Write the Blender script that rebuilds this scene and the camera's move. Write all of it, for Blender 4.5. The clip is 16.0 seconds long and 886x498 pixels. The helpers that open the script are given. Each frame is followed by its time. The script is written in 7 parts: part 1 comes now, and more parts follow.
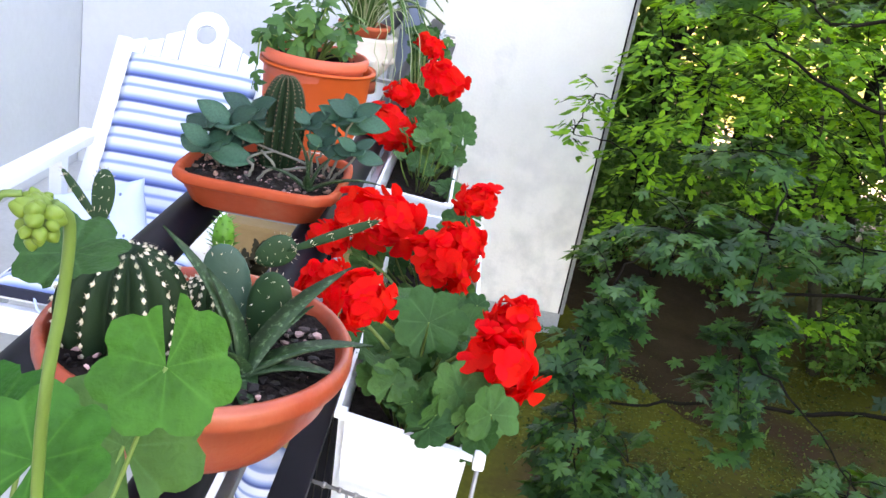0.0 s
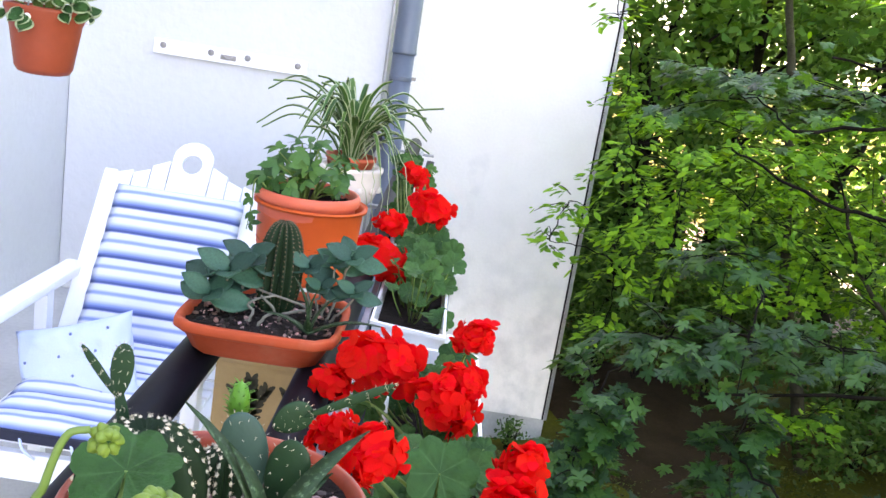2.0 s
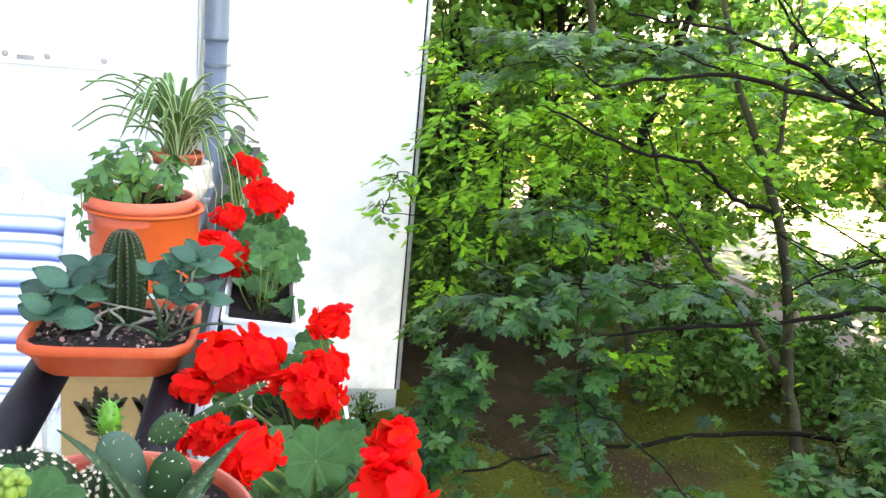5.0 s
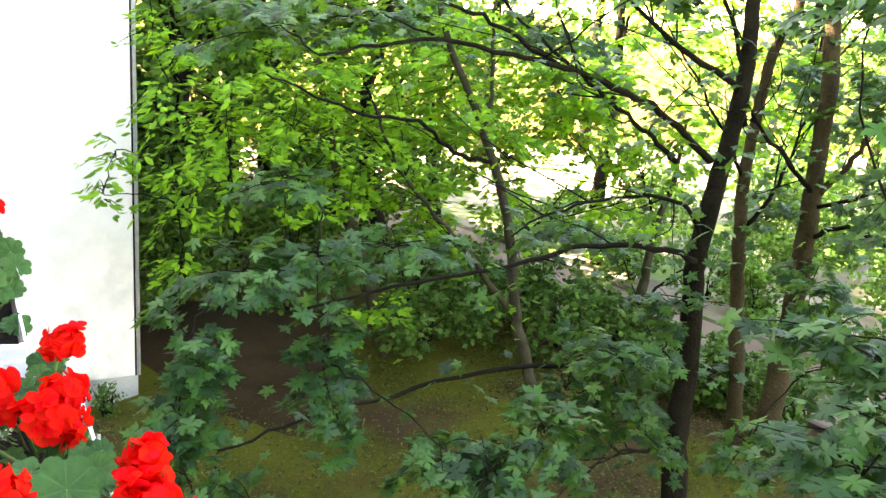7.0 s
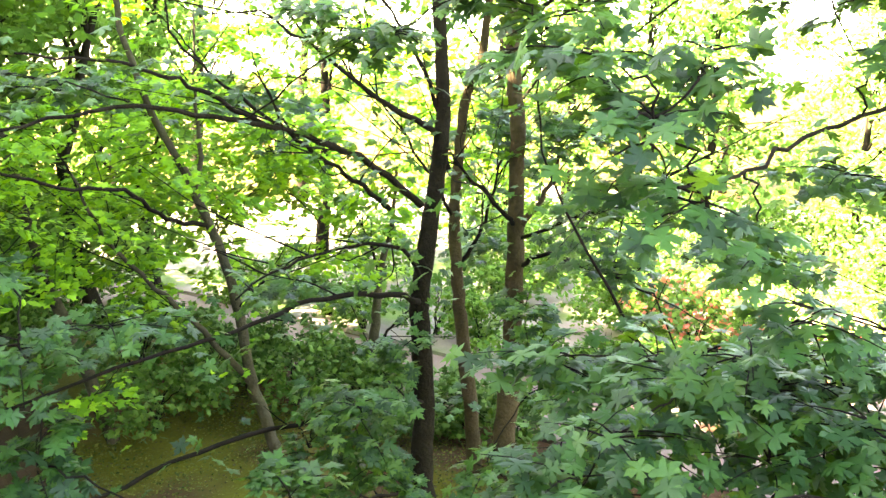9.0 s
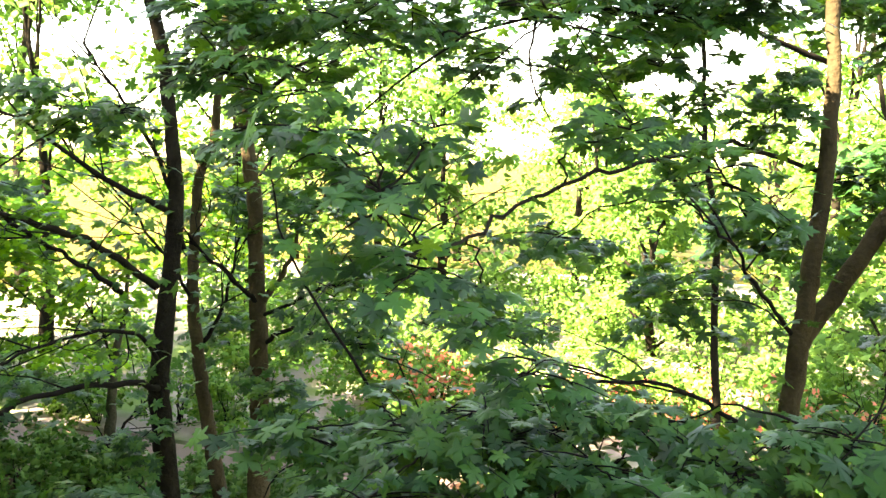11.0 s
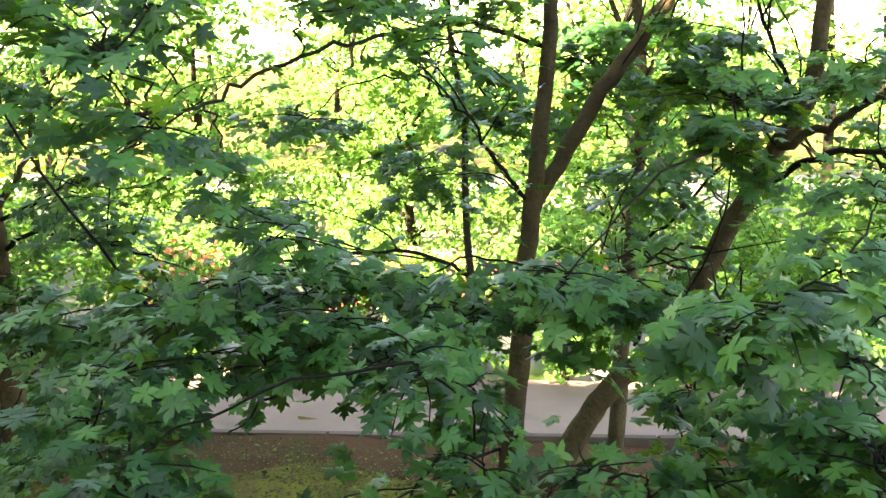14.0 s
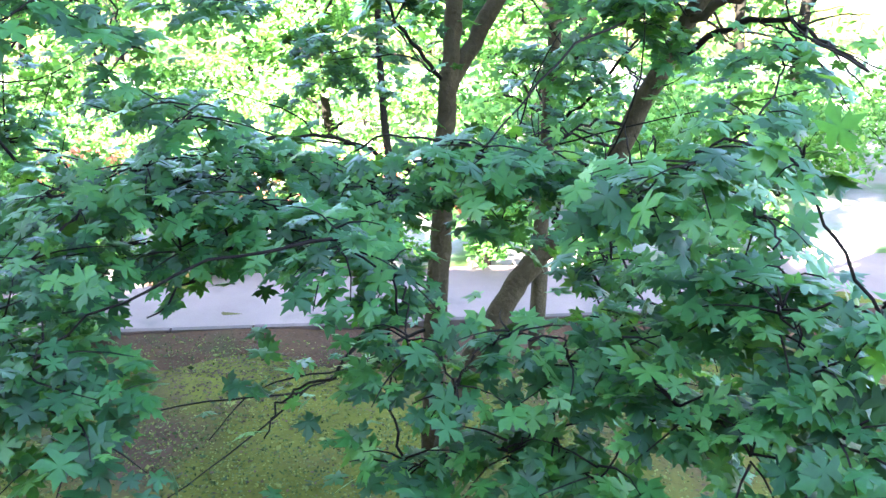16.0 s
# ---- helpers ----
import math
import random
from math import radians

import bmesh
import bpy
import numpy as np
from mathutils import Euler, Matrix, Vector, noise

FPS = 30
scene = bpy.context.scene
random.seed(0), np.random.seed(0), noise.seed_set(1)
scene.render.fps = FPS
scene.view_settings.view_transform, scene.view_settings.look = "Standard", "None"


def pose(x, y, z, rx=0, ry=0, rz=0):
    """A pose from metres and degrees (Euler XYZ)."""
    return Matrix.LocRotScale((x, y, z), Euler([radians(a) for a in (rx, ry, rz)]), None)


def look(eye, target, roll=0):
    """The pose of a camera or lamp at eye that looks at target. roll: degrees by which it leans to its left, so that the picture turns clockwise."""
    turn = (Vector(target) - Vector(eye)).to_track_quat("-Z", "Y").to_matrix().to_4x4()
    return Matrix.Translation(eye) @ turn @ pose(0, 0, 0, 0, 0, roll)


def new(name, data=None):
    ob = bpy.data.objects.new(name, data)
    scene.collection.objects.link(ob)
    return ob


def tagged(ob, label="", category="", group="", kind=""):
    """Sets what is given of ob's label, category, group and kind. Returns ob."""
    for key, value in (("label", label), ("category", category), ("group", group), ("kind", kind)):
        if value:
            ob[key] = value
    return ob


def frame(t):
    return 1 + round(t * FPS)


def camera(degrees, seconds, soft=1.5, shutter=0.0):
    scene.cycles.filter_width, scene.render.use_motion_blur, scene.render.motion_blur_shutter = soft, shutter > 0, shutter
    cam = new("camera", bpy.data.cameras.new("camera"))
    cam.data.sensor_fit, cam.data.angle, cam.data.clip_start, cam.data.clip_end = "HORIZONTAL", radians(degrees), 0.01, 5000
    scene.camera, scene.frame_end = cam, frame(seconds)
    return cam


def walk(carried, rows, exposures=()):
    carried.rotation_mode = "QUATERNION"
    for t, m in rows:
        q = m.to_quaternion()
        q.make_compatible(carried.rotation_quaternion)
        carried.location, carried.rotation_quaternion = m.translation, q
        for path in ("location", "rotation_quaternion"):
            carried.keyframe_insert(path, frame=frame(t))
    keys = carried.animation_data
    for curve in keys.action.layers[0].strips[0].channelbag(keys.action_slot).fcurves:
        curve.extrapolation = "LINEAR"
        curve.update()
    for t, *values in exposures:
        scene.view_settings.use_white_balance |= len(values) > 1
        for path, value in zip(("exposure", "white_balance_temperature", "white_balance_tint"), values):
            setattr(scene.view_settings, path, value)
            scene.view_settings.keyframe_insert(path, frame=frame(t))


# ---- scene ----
# soft, hand-held small camera; one lens for the whole clip
cam = camera(53.0, 16.0)
PATH = [
    (0, (0.046, 0.433, 1.497), (0.065, 2.308, 0.8), 10.9),
    (0.5, (0.032, 0.439, 1.513), (0.075, 2.329, 0.862), 10.9),
    (1, (0.024, 0.434, 1.528), (0.065, 2.344, 0.936), 10.2),
    (1.5, (0.015, 0.426, 1.54), (0.049, 2.355, 1.011), 9.7),
    (2, (0.004, 0.427, 1.547), (0.036, 2.371, 1.079), 9.2),
    (2.5, (-0.003, 0.418, 1.552), (0.041, 2.372, 1.126), 8.6),
    (3, (-0.008, 0.408, 1.558), (0.066, 2.365, 1.155), 7.8),
    (5.5, (-0.021, 0.384, 1.576), (0.514, 2.243, 1.068), 5.0),
    (6, (-0.025, 0.333, 1.616), (0.651, 2.138, 1.084), 4.7),
    (6.5, (-0.032, 0.316, 1.636), (0.778, 2.064, 1.101), 4.7),
    (7, (-0.036, 0.323, 1.648), (0.916, 2.004, 1.128), 4.4),
    (7.5, (-0.043, 0.313, 1.663), (1.036, 1.924, 1.173), 4.0),
    (8, (-0.054, 0.316, 1.673), (1.16, 1.84, 1.224), 3.5),
    (8.5, (-0.024, 0.292, 1.69), (1.298, 1.734, 1.275), 2.6),
    (9, (0.004, 0.295, 1.691), (1.441, 1.633, 1.313), 1.7),
    (9.5, (0.005, 0.295, 1.69), (1.544, 1.527, 1.35), 1.3),
    (10, (-0.005, 0.281, 1.694), (1.628, 1.396, 1.394), 1.0),
    (12.5, (-0.144, 0.128, 1.672), (1.761, 0.721, 1.526), -0.0),
    (13, (-0.169, 0.101, 1.606), (1.755, 0.609, 1.404), -0.6),
    (13.5, (-0.194, 0.051, 1.564), (1.73, 0.503, 1.255), -0.5),
    (14, (-0.218, 0.042, 1.532), (1.701, 0.431, 1.123), -0.3),
    (14.5, (-0.226, 0.038, 1.505), (1.686, 0.376, 1.027), -0.4),
    (15, (-0.23, 0.026, 1.484), (1.675, 0.317, 0.948), -0.7),
    (15.5, (-0.222, 0.025, 1.455), (1.674, 0.274, 0.87), -0.9),
    (16, (-0.211, 0.026, 1.432), (1.673, 0.235, 0.795), -1.1),
]
walk(cam, [(t, look(eye, target, roll)) for t, eye, target, roll in PATH],
     exposures=[(0.0, 4.6, 8800, 28), (1.5, 4.58, 8600, 27), (3.0, 4.17, 8500, 36), (5.5, 5.1, 9200, 20), (7.0, 5.08, 9850, 20), (7.5, 5.07, 10100, 20), (8.0, 5.29, 10100, 19), (9.0, 5.5, 10000, 18), (9.5, 4.97, 9950, 17), (10.0, 4.78, 9900, 16), (12.5, 4.05, 9900, 11), (13.5, 4.12, 10800, 10), (14.0, 4.6, 9400, 12), (14.5, 5.12, 8000, 17), (15.0, 5.32, 7000, 20), (16.0, 5.47, 6050, 19)])

# ---- world, sun ----
SUN_ELEVATION, SUN_TO = 38.0, Vector((-0.80, 0.60, 0)).normalized()
world = bpy.data.worlds.new("world")
scene.world = world
world.use_nodes = True
wn = world.node_tree.nodes
sky = wn.new("ShaderNodeTexSky")
sky.sky_type, sky.sun_disc = "NISHITA", False
sky.sun_elevation, sky.sun_rotation = radians(SUN_ELEVATION), math.atan2(SUN_TO.x, SUN_TO.y)
wn["Background"].inputs["Strength"].default_value = 0.1
world.node_tree.links.new(sky.outputs[0], wn["Background"].inputs[0])
sun = new("sun", bpy.data.lights.new("sun", "SUN"))
sun.data.energy, sun.data.angle, sun.data.color = 5.0, radians(0.6), (1.0, 0.94, 0.84)
sun_way = SUN_TO * math.cos(radians(SUN_ELEVATION)) + Vector((0, 0, math.sin(radians(SUN_ELEVATION))))
sun.matrix_world = look(sun_way * 60, (0, 0, 0))

# ---- materials ----
def material(name, color, rough=0.6, vary=0.15, grain=40.0, blotch=3.0, bump=0.1, metal=0.0, per="", trans=0.0, spec=0.4, dirt=None, dirt_at=0.6, spread=0.35, shift=0.017, relief=0.01, through_tint=None, skew=0.0, peak=None):
    """A surface with variation at two scales, relief, and a value that changes from piece to piece (per: object or island)."""
    m = bpy.data.materials.new(name)
    m.use_nodes = True
    nt = m.node_tree
    n, l = nt.nodes, nt.links
    b = n["Principled BSDF"]
    b.inputs["Roughness"].default_value = rough
    b.inputs["Metallic"].default_value = metal
    b.inputs["Specular IOR Level"].default_value = spec
    tc = n.new("ShaderNodeTexCoord")
    fine, wide = n.new("ShaderNodeTexNoise"), n.new("ShaderNodeTexNoise")
    fine.inputs["Scale"].default_value, wide.inputs["Scale"].default_value = grain, blotch
    fine.inputs["Detail"].default_value, wide.inputs["Detail"].default_value = 4, 5
    for t in (fine, wide):
        l.new(tc.outputs["Object"], t.inputs["Vector"])
    mixf = n.new("ShaderNodeMath")
    mixf.operation = "MULTIPLY_ADD"
    l.new(fine.outputs["Fac"], mixf.inputs[0])
    mixf.inputs[1].default_value = 0.5
    l.new(wide.outputs["Fac"], mixf.inputs[2])
    ramp = n.new("ShaderNodeMapRange")
    ramp.inputs["From Min"].default_value, ramp.inputs["From Max"].default_value = 0.45, 1.05
    ramp.inputs["To Min"].default_value, ramp.inputs["To Max"].default_value = 1 - vary, 1 + vary
    l.new(mixf.outputs[0], ramp.inputs["Value"])
    value = ramp.outputs[0]
    hue = n.new("ShaderNodeHueSaturation")
    hue.inputs["Color"].default_value = (*color, 1)
    if per:
        src = n.new("ShaderNodeObjectInfo").outputs["Random"] if per == "object" else n.new("ShaderNodeNewGeometry").outputs["Random Per Island"]
        fan = n.new("ShaderNodeMapRange")
        fan.inputs["To Min"].default_value, fan.inputs["To Max"].default_value = 1 - spread, peak or 1 + spread
        if skew:
            power = n.new("ShaderNodeMath")
            power.operation = "POWER"
            power.inputs[1].default_value = skew
            l.new(src, power.inputs[0])
            l.new(power.outputs[0], fan.inputs["Value"])
        else:
            l.new(src, fan.inputs["Value"])
        mul = n.new("ShaderNodeMath")
        mul.operation = "MULTIPLY"
        l.new(fan.outputs[0], mul.inputs[0])
        l.new(value, mul.inputs[1])
        value = mul.outputs[0]
        turn = n.new("ShaderNodeMapRange")
        turn.inputs["To Min"].default_value, turn.inputs["To Max"].default_value = 0.5 + shift, 0.5 - shift
        l.new(src, turn.inputs["Value"])
        l.new(turn.outputs[0], hue.inputs["Hue"])
    l.new(value, hue.inputs["Value"])
    out = hue.outputs[0]
    if dirt:
        spots = n.new("ShaderNodeTexNoise")
        spots.inputs["Scale"].default_value, spots.inputs["Detail"].default_value = blotch * 0.7, 8
        l.new(tc.outputs["Object"], spots.inputs["Vector"])
        cut = n.new("ShaderNodeMapRange")
        cut.inputs["From Min"].default_value, cut.inputs["From Max"].default_value = dirt_at - 0.06, dirt_at + 0.12
        l.new(spots.outputs["Fac"], cut.inputs["Value"])
        mix = n.new("ShaderNodeMix")
        mix.data_type = "RGBA"
        l.new(cut.outputs[0], mix.inputs["Factor"])
        l.new(out, mix.inputs["A"])
        mix.inputs["B"].default_value = (*dirt, 1)
        out = mix.outputs["Result"]
    l.new(out, b.inputs["Base Color"])
    if bump:
        bp = n.new("ShaderNodeBump")
        bp.inputs["Strength"].default_value, bp.inputs["Distance"].default_value = bump, relief
        l.new(fine.outputs["Fac"], bp.inputs["Height"])
        l.new(bp.outputs[0], b.inputs["Normal"])
    if trans:
        tr = n.new("ShaderNodeBsdfTranslucent")
        l.new(out, tr.inputs["Color"])
        if through_tint:
            tint = n.new("ShaderNodeMix")
            tint.data_type, tint.blend_type = "RGBA", "MULTIPLY"
            tint.inputs["Factor"].default_value = 1.0
            l.new(out, tint.inputs["A"])
            tint.inputs["B"].default_value = (*through_tint, 1)
            l.new(tint.outputs["Result"], tr.inputs["Color"])
        ms = n.new("ShaderNodeMixShader")
        ms.inputs[0].default_value = trans
        l.new(b.outputs[0], ms.inputs[1])
        l.new(tr.outputs[0], ms.inputs[2])
        l.new(ms.outputs[0], n["Material Output"].inputs["Surface"])
    return m


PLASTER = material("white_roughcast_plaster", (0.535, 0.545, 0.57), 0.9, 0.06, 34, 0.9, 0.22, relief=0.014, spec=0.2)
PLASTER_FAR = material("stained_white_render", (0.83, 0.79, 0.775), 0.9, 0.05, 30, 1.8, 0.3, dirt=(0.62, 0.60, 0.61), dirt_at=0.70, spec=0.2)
PLINTH = material("grey_plinth_render", (0.46, 0.45, 0.44), 0.9, 0.2, 30, 2, 0.3)


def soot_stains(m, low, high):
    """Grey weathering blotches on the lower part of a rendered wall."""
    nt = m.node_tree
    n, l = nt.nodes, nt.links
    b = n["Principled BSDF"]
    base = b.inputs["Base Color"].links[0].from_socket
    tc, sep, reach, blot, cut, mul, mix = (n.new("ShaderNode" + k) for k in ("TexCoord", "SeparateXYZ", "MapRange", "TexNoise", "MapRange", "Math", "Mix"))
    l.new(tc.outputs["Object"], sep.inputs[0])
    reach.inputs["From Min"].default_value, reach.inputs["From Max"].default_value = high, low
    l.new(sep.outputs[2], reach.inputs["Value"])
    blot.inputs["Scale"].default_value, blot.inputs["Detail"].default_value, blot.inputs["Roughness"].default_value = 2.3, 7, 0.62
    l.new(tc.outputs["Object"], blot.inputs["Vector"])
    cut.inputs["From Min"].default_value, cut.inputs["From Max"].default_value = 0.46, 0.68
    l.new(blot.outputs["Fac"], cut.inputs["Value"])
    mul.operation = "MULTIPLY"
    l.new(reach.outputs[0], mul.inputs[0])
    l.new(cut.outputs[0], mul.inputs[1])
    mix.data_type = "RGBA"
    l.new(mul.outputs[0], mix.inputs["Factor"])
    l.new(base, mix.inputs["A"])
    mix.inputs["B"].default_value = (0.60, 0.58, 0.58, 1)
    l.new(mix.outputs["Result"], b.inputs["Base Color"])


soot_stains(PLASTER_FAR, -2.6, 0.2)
CONCRETE = material("balcony_concrete", (0.45, 0.44, 0.42), 0.85, 0.15, 50, 3, 0.3)
PAVING = material("pale_path_asphalt", (0.185, 0.128, 0.110), 0.9, 0.15, 60, 1.6, 0.3, dirt=(0.11, 0.085, 0.07), dirt_at=0.62, spec=0.2)
KERB = material("dark_kerb_stone", (0.075, 0.050, 0.040), 0.9, 0.25, 40, 4, 0.4, per="object")
SOIL = material("dark_potting_soil", (0.018, 0.013, 0.011), 0.95, 0.5, 120, 20, 0.8, spec=0.1)
PEBBLE = material("mixed_pebbles", (0.24, 0.13, 0.095), 0.7, 0.2, 90, 30, 0.2, per="object", spread=1.1, shift=0.02, spec=0.3)
GRIT = material("potting_grit", (0.040, 0.025, 0.021), 0.8, 0.3, 80, 20, 0.3, per="island", spread=0.75, skew=7.0, peak=20.0)
TERRACOTTA = material("orange_terracotta", (0.44, 0.062, 0.019), 0.65, 0.16, 60, 9, 0.15, dirt=(0.50, 0.17, 0.09), dirt_at=0.68, spec=0.25)
BOWL_CLAY = material("wet_red_terracotta", (0.33, 0.045, 0.018), 0.42, 0.28, 50, 7, 0.12, dirt=(0.46, 0.12, 0.06), dirt_at=0.62, spec=0.45)
ORANGE_PLASTIC = material("bright_orange_plastic", (0.66, 0.095, 0.020), 0.5, 0.06, 60, 9, 0.03, spec=0.3)
EARTH = material("bare_brown_earth", (0.058, 0.028, 0.014), 0.95, 0.4, 26, 2.2, 1.0, dirt=(0.040, 0.036, 0.014), dirt_at=0.58, spec=0.1)
GRAVEL = material("pale_sandy_gravel", (0.25, 0.21, 0.19), 0.95, 0.2, 30, 1.1, 0.4, dirt=(0.085, 0.14, 0.04), dirt_at=0.51, spec=0.1)
TERRACOTTA_DARK = material("brown_red_terracotta", (0.44, 0.085, 0.04), 0.65, 0.14, 60, 9, 0.15, spec=0.25)
SALMON = material("salmon_red_plastic", (0.58, 0.105, 0.055), 0.5, 0.08, 60, 9, 0.04, spec=0.3)
HANG_POT = material("dark_red_brown_plastic", (0.30, 0.052, 0.022), 0.5, 0.12, 60, 9, 0.05, spec=0.3)
PAINT_WHITE = material("white_painted_wood", (0.80, 0.81, 0.84), 0.45, 0.04, 50, 6, 0.06)
PLASTIC_WHITE = material("white_planter_plastic", (0.80, 0.80, 0.80), 0.35, 0.04, 60, 5, 0.03)
PIPE_GREY = material("blue_grey_downpipe", (0.080, 0.102, 0.138), 0.35, 0.08, 40, 5, 0.03)
BLACK_TUBE = material("black_lacquered_tube", (0.005, 0.005, 0.008), 0.5, 0.3, 60, 8, 0.02, spec=0.1)
STEEL = material("galvanised_steel", (0.30, 0.31, 0.33), 0.45, 0.25, 80, 12, 0.05, metal=0.8)
RUST = material("dull_screw_metal", (0.30, 0.28, 0.27), 0.5, 0.2, 90, 10, 0.1, metal=0.6)
CERAMIC = material("cream_glazed_ceramic", (0.66, 0.58, 0.52), 0.25, 0.1, 40, 14, 0.03, dirt=(0.45, 0.28, 0.26), dirt_at=0.66)
BEIGE = material("ochre_planter_board", (0.29, 0.185, 0.085), 0.7, 0.1, 60, 6, 0.1)
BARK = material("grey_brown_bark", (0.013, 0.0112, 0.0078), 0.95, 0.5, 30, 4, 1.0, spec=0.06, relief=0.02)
BARK_PALE = material("pale_grey_bark", (0.050, 0.046, 0.030), 0.95, 0.4, 30, 4, 0.9, spec=0.08, relief=0.02)
BARK_WARM = material("olive_brown_bark", (0.047, 0.036, 0.020), 0.95, 0.45, 30, 4, 0.9, spec=0.08, relief=0.02)
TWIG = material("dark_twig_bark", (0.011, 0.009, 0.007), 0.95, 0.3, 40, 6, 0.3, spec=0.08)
MAPLE = material("maple_leaf_green", (0.023, 0.098, 0.026), 0.40, 0.15, 60, 12, 0.1, per="island", trans=0.42, spec=0.30, spread=0.6, shift=0.028, through_tint=(3.2, 1.9, 0.5))
MAPLE_SINGLE = material("maple_leaf_green_single", (0.023, 0.098, 0.026), 0.40, 0.15, 9, 3, 0.1, per="object", trans=0.42, spec=0.30, spread=0.6, shift=0.028, through_tint=(3.2, 1.9, 0.5))
ASH = material("light_green_leaf", (0.132, 0.345, 0.026), 0.55, 0.15, 60, 12, 0.1, per="island", trans=0.45, spec=0.25, spread=0.5, through_tint=(1.5, 1.2, 0.6))
ASH_SINGLE = material("light_green_leaf_single", (0.132, 0.345, 0.026), 0.5, 0.15, 9, 3, 0.1, per="object", trans=0.45, spec=0.3, spread=0.5, through_tint=(1.5, 1.2, 0.6))
# lit and darker foliage tones; MID_LEAF also paints shade onto corner wood trees
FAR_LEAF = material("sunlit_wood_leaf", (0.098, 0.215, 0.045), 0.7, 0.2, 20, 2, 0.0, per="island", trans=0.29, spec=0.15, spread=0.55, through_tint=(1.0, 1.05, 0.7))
MID_LEAF = material("border_and_shaded_wood_leaf", (0.065, 0.17, 0.028), 0.65, 0.2, 40, 4, 0.0, per="island", trans=0.25, spec=0.18, through_tint=(1.5, 1.2, 0.6))
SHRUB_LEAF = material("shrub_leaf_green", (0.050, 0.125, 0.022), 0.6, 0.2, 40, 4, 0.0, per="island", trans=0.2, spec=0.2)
BLUE_LEAF = material("blue_green_succulent_leaf", (0.021, 0.074, 0.046), 0.5, 0.28, 70, 18, 0.1, per="object", trans=0.1, spec=0.3)
ALOE = material("speckled_aloe_green", (0.011, 0.038, 0.010), 0.55, 0.25, 200, 260, 0.2, dirt=(0.11, 0.18, 0.09), dirt_at=0.61, spec=0.3)
CACTUS = material("dark_cactus_green", (0.009, 0.026, 0.009), 0.7, 0.3, 70, 14, 0.2, spec=0.2)
SPINE = material("pale_cactus_spines", (0.55, 0.47, 0.35), 0.8, 0.15, 60, 14, 0.0, per="island", spec=0.1)
SPINE_BROWN = material("brown_cactus_spines", (0.13, 0.095, 0.06), 0.8, 0.15, 60, 14, 0.0, per="island", spec=0.1)
SPIDER = material("spider_plant_green", (0.045, 0.12, 0.026), 0.5, 0.15, 60, 14, 0.0, per="object", trans=0.2, spec=0.25)
CREAM_LEAF = material("cream_leaf_stripe", (0.36, 0.42, 0.24), 0.5, 0.1, 60, 14, 0.0, trans=0.25)
STEM = material("pale_green_stem", (0.13, 0.21, 0.045), 0.5, 0.2, 60, 14, 0.05, trans=0.15)
DRY_STEM = material("grey_woody_stem", (0.15, 0.14, 0.11), 0.8, 0.25, 60, 14, 0.2)
PETAL = material("scarlet_petal", (0.82, 0.014, 0.010), 0.8, 0.1, 60, 25, 0.1, per="island", trans=0.45, spec=0.08, spread=0.05, shift=0.002)
BUD = material("green_flower_bud", (0.15, 0.235, 0.032), 0.5, 0.2, 60, 25, 0.1, per="island", trans=0.2)
BLOOM_FAR = material("orange_bloom", (0.55, 0.15, 0.085), 0.6, 0.2, 40, 5, 0.0, per="island", trans=0.3)
DARK_STRAP = material("dark_navy_strap", (0.015, 0.018, 0.04), 0.7, 0.2, 80, 8, 0.1)


def ground_material():
    m = material("mossy_ground", (0.077, 0.075, 0.010), 0.95, 0.45, 22, 0.9, 1.0, dirt=(0.060, 0.031, 0.019), dirt_at=0.54, spec=0.1)
    return m


def striped_material(name, axis, pitch, offset=0.0):
    """Woven cotton with white and blue bands across one axis of the thing."""
    m = material(name, (0.72, 0.75, 0.82), 0.85, 0.05, 300, 8, 0.15)
    nt = m.node_tree
    n, l = nt.nodes, nt.links
    b = n["Principled BSDF"]
    base = b.inputs["Base Color"].links[0].from_socket
    tc, sep = n.new("ShaderNodeTexCoord"), n.new("ShaderNodeSeparateXYZ")
    l.new(tc.outputs["Object"], sep.inputs[0])
    scale = n.new("ShaderNodeMath")
    scale.operation = "MULTIPLY_ADD"
    scale.inputs[1].default_value, scale.inputs[2].default_value = 1.0 / pitch, 50.0 + offset
    l.new(sep.outputs[axis], scale.inputs[0])
    fract = n.new("ShaderNodeMath")
    fract.operation = "FRACT"
    l.new(scale.outputs[0], fract.inputs[0])
    ramp = n.new("ShaderNodeValToRGB")
    e = ramp.color_ramp.elements
    e[0].position, e[0].color = 0.0, (0.035, 0.07, 0.22, 1)
    e[1].position, e[1].color = 0.07, (0.13, 0.20, 0.46, 1)
    for p, c in ((0.16, (0.30, 0.40, 0.66, 1)), (0.30, (0.70, 0.74, 0.82, 1)), (0.46, (0.74, 0.77, 0.84, 1)), (0.54, (0.26, 0.35, 0.60, 1)), (0.60, (0.22, 0.31, 0.57, 1)), (0.70, (0.66, 0.71, 0.80, 1)), (0.90, (0.70, 0.74, 0.82, 1)), (0.97, (0.06, 0.10, 0.28, 1))):
        s = e.new(p)
        s.color = c
    l.new(fract.outputs[0], ramp.inputs[0])
    mul = n.new("ShaderNodeMix")
    mul.data_type, mul.blend_type = "RGBA", "MULTIPLY"
    mul.inputs["Factor"].default_value = 0.4
    l.new(ramp.outputs[0], mul.inputs["A"])
    l.new(base, mul.inputs["B"])
    l.new(mul.outputs["Result"], b.inputs["Base Color"])
    return m


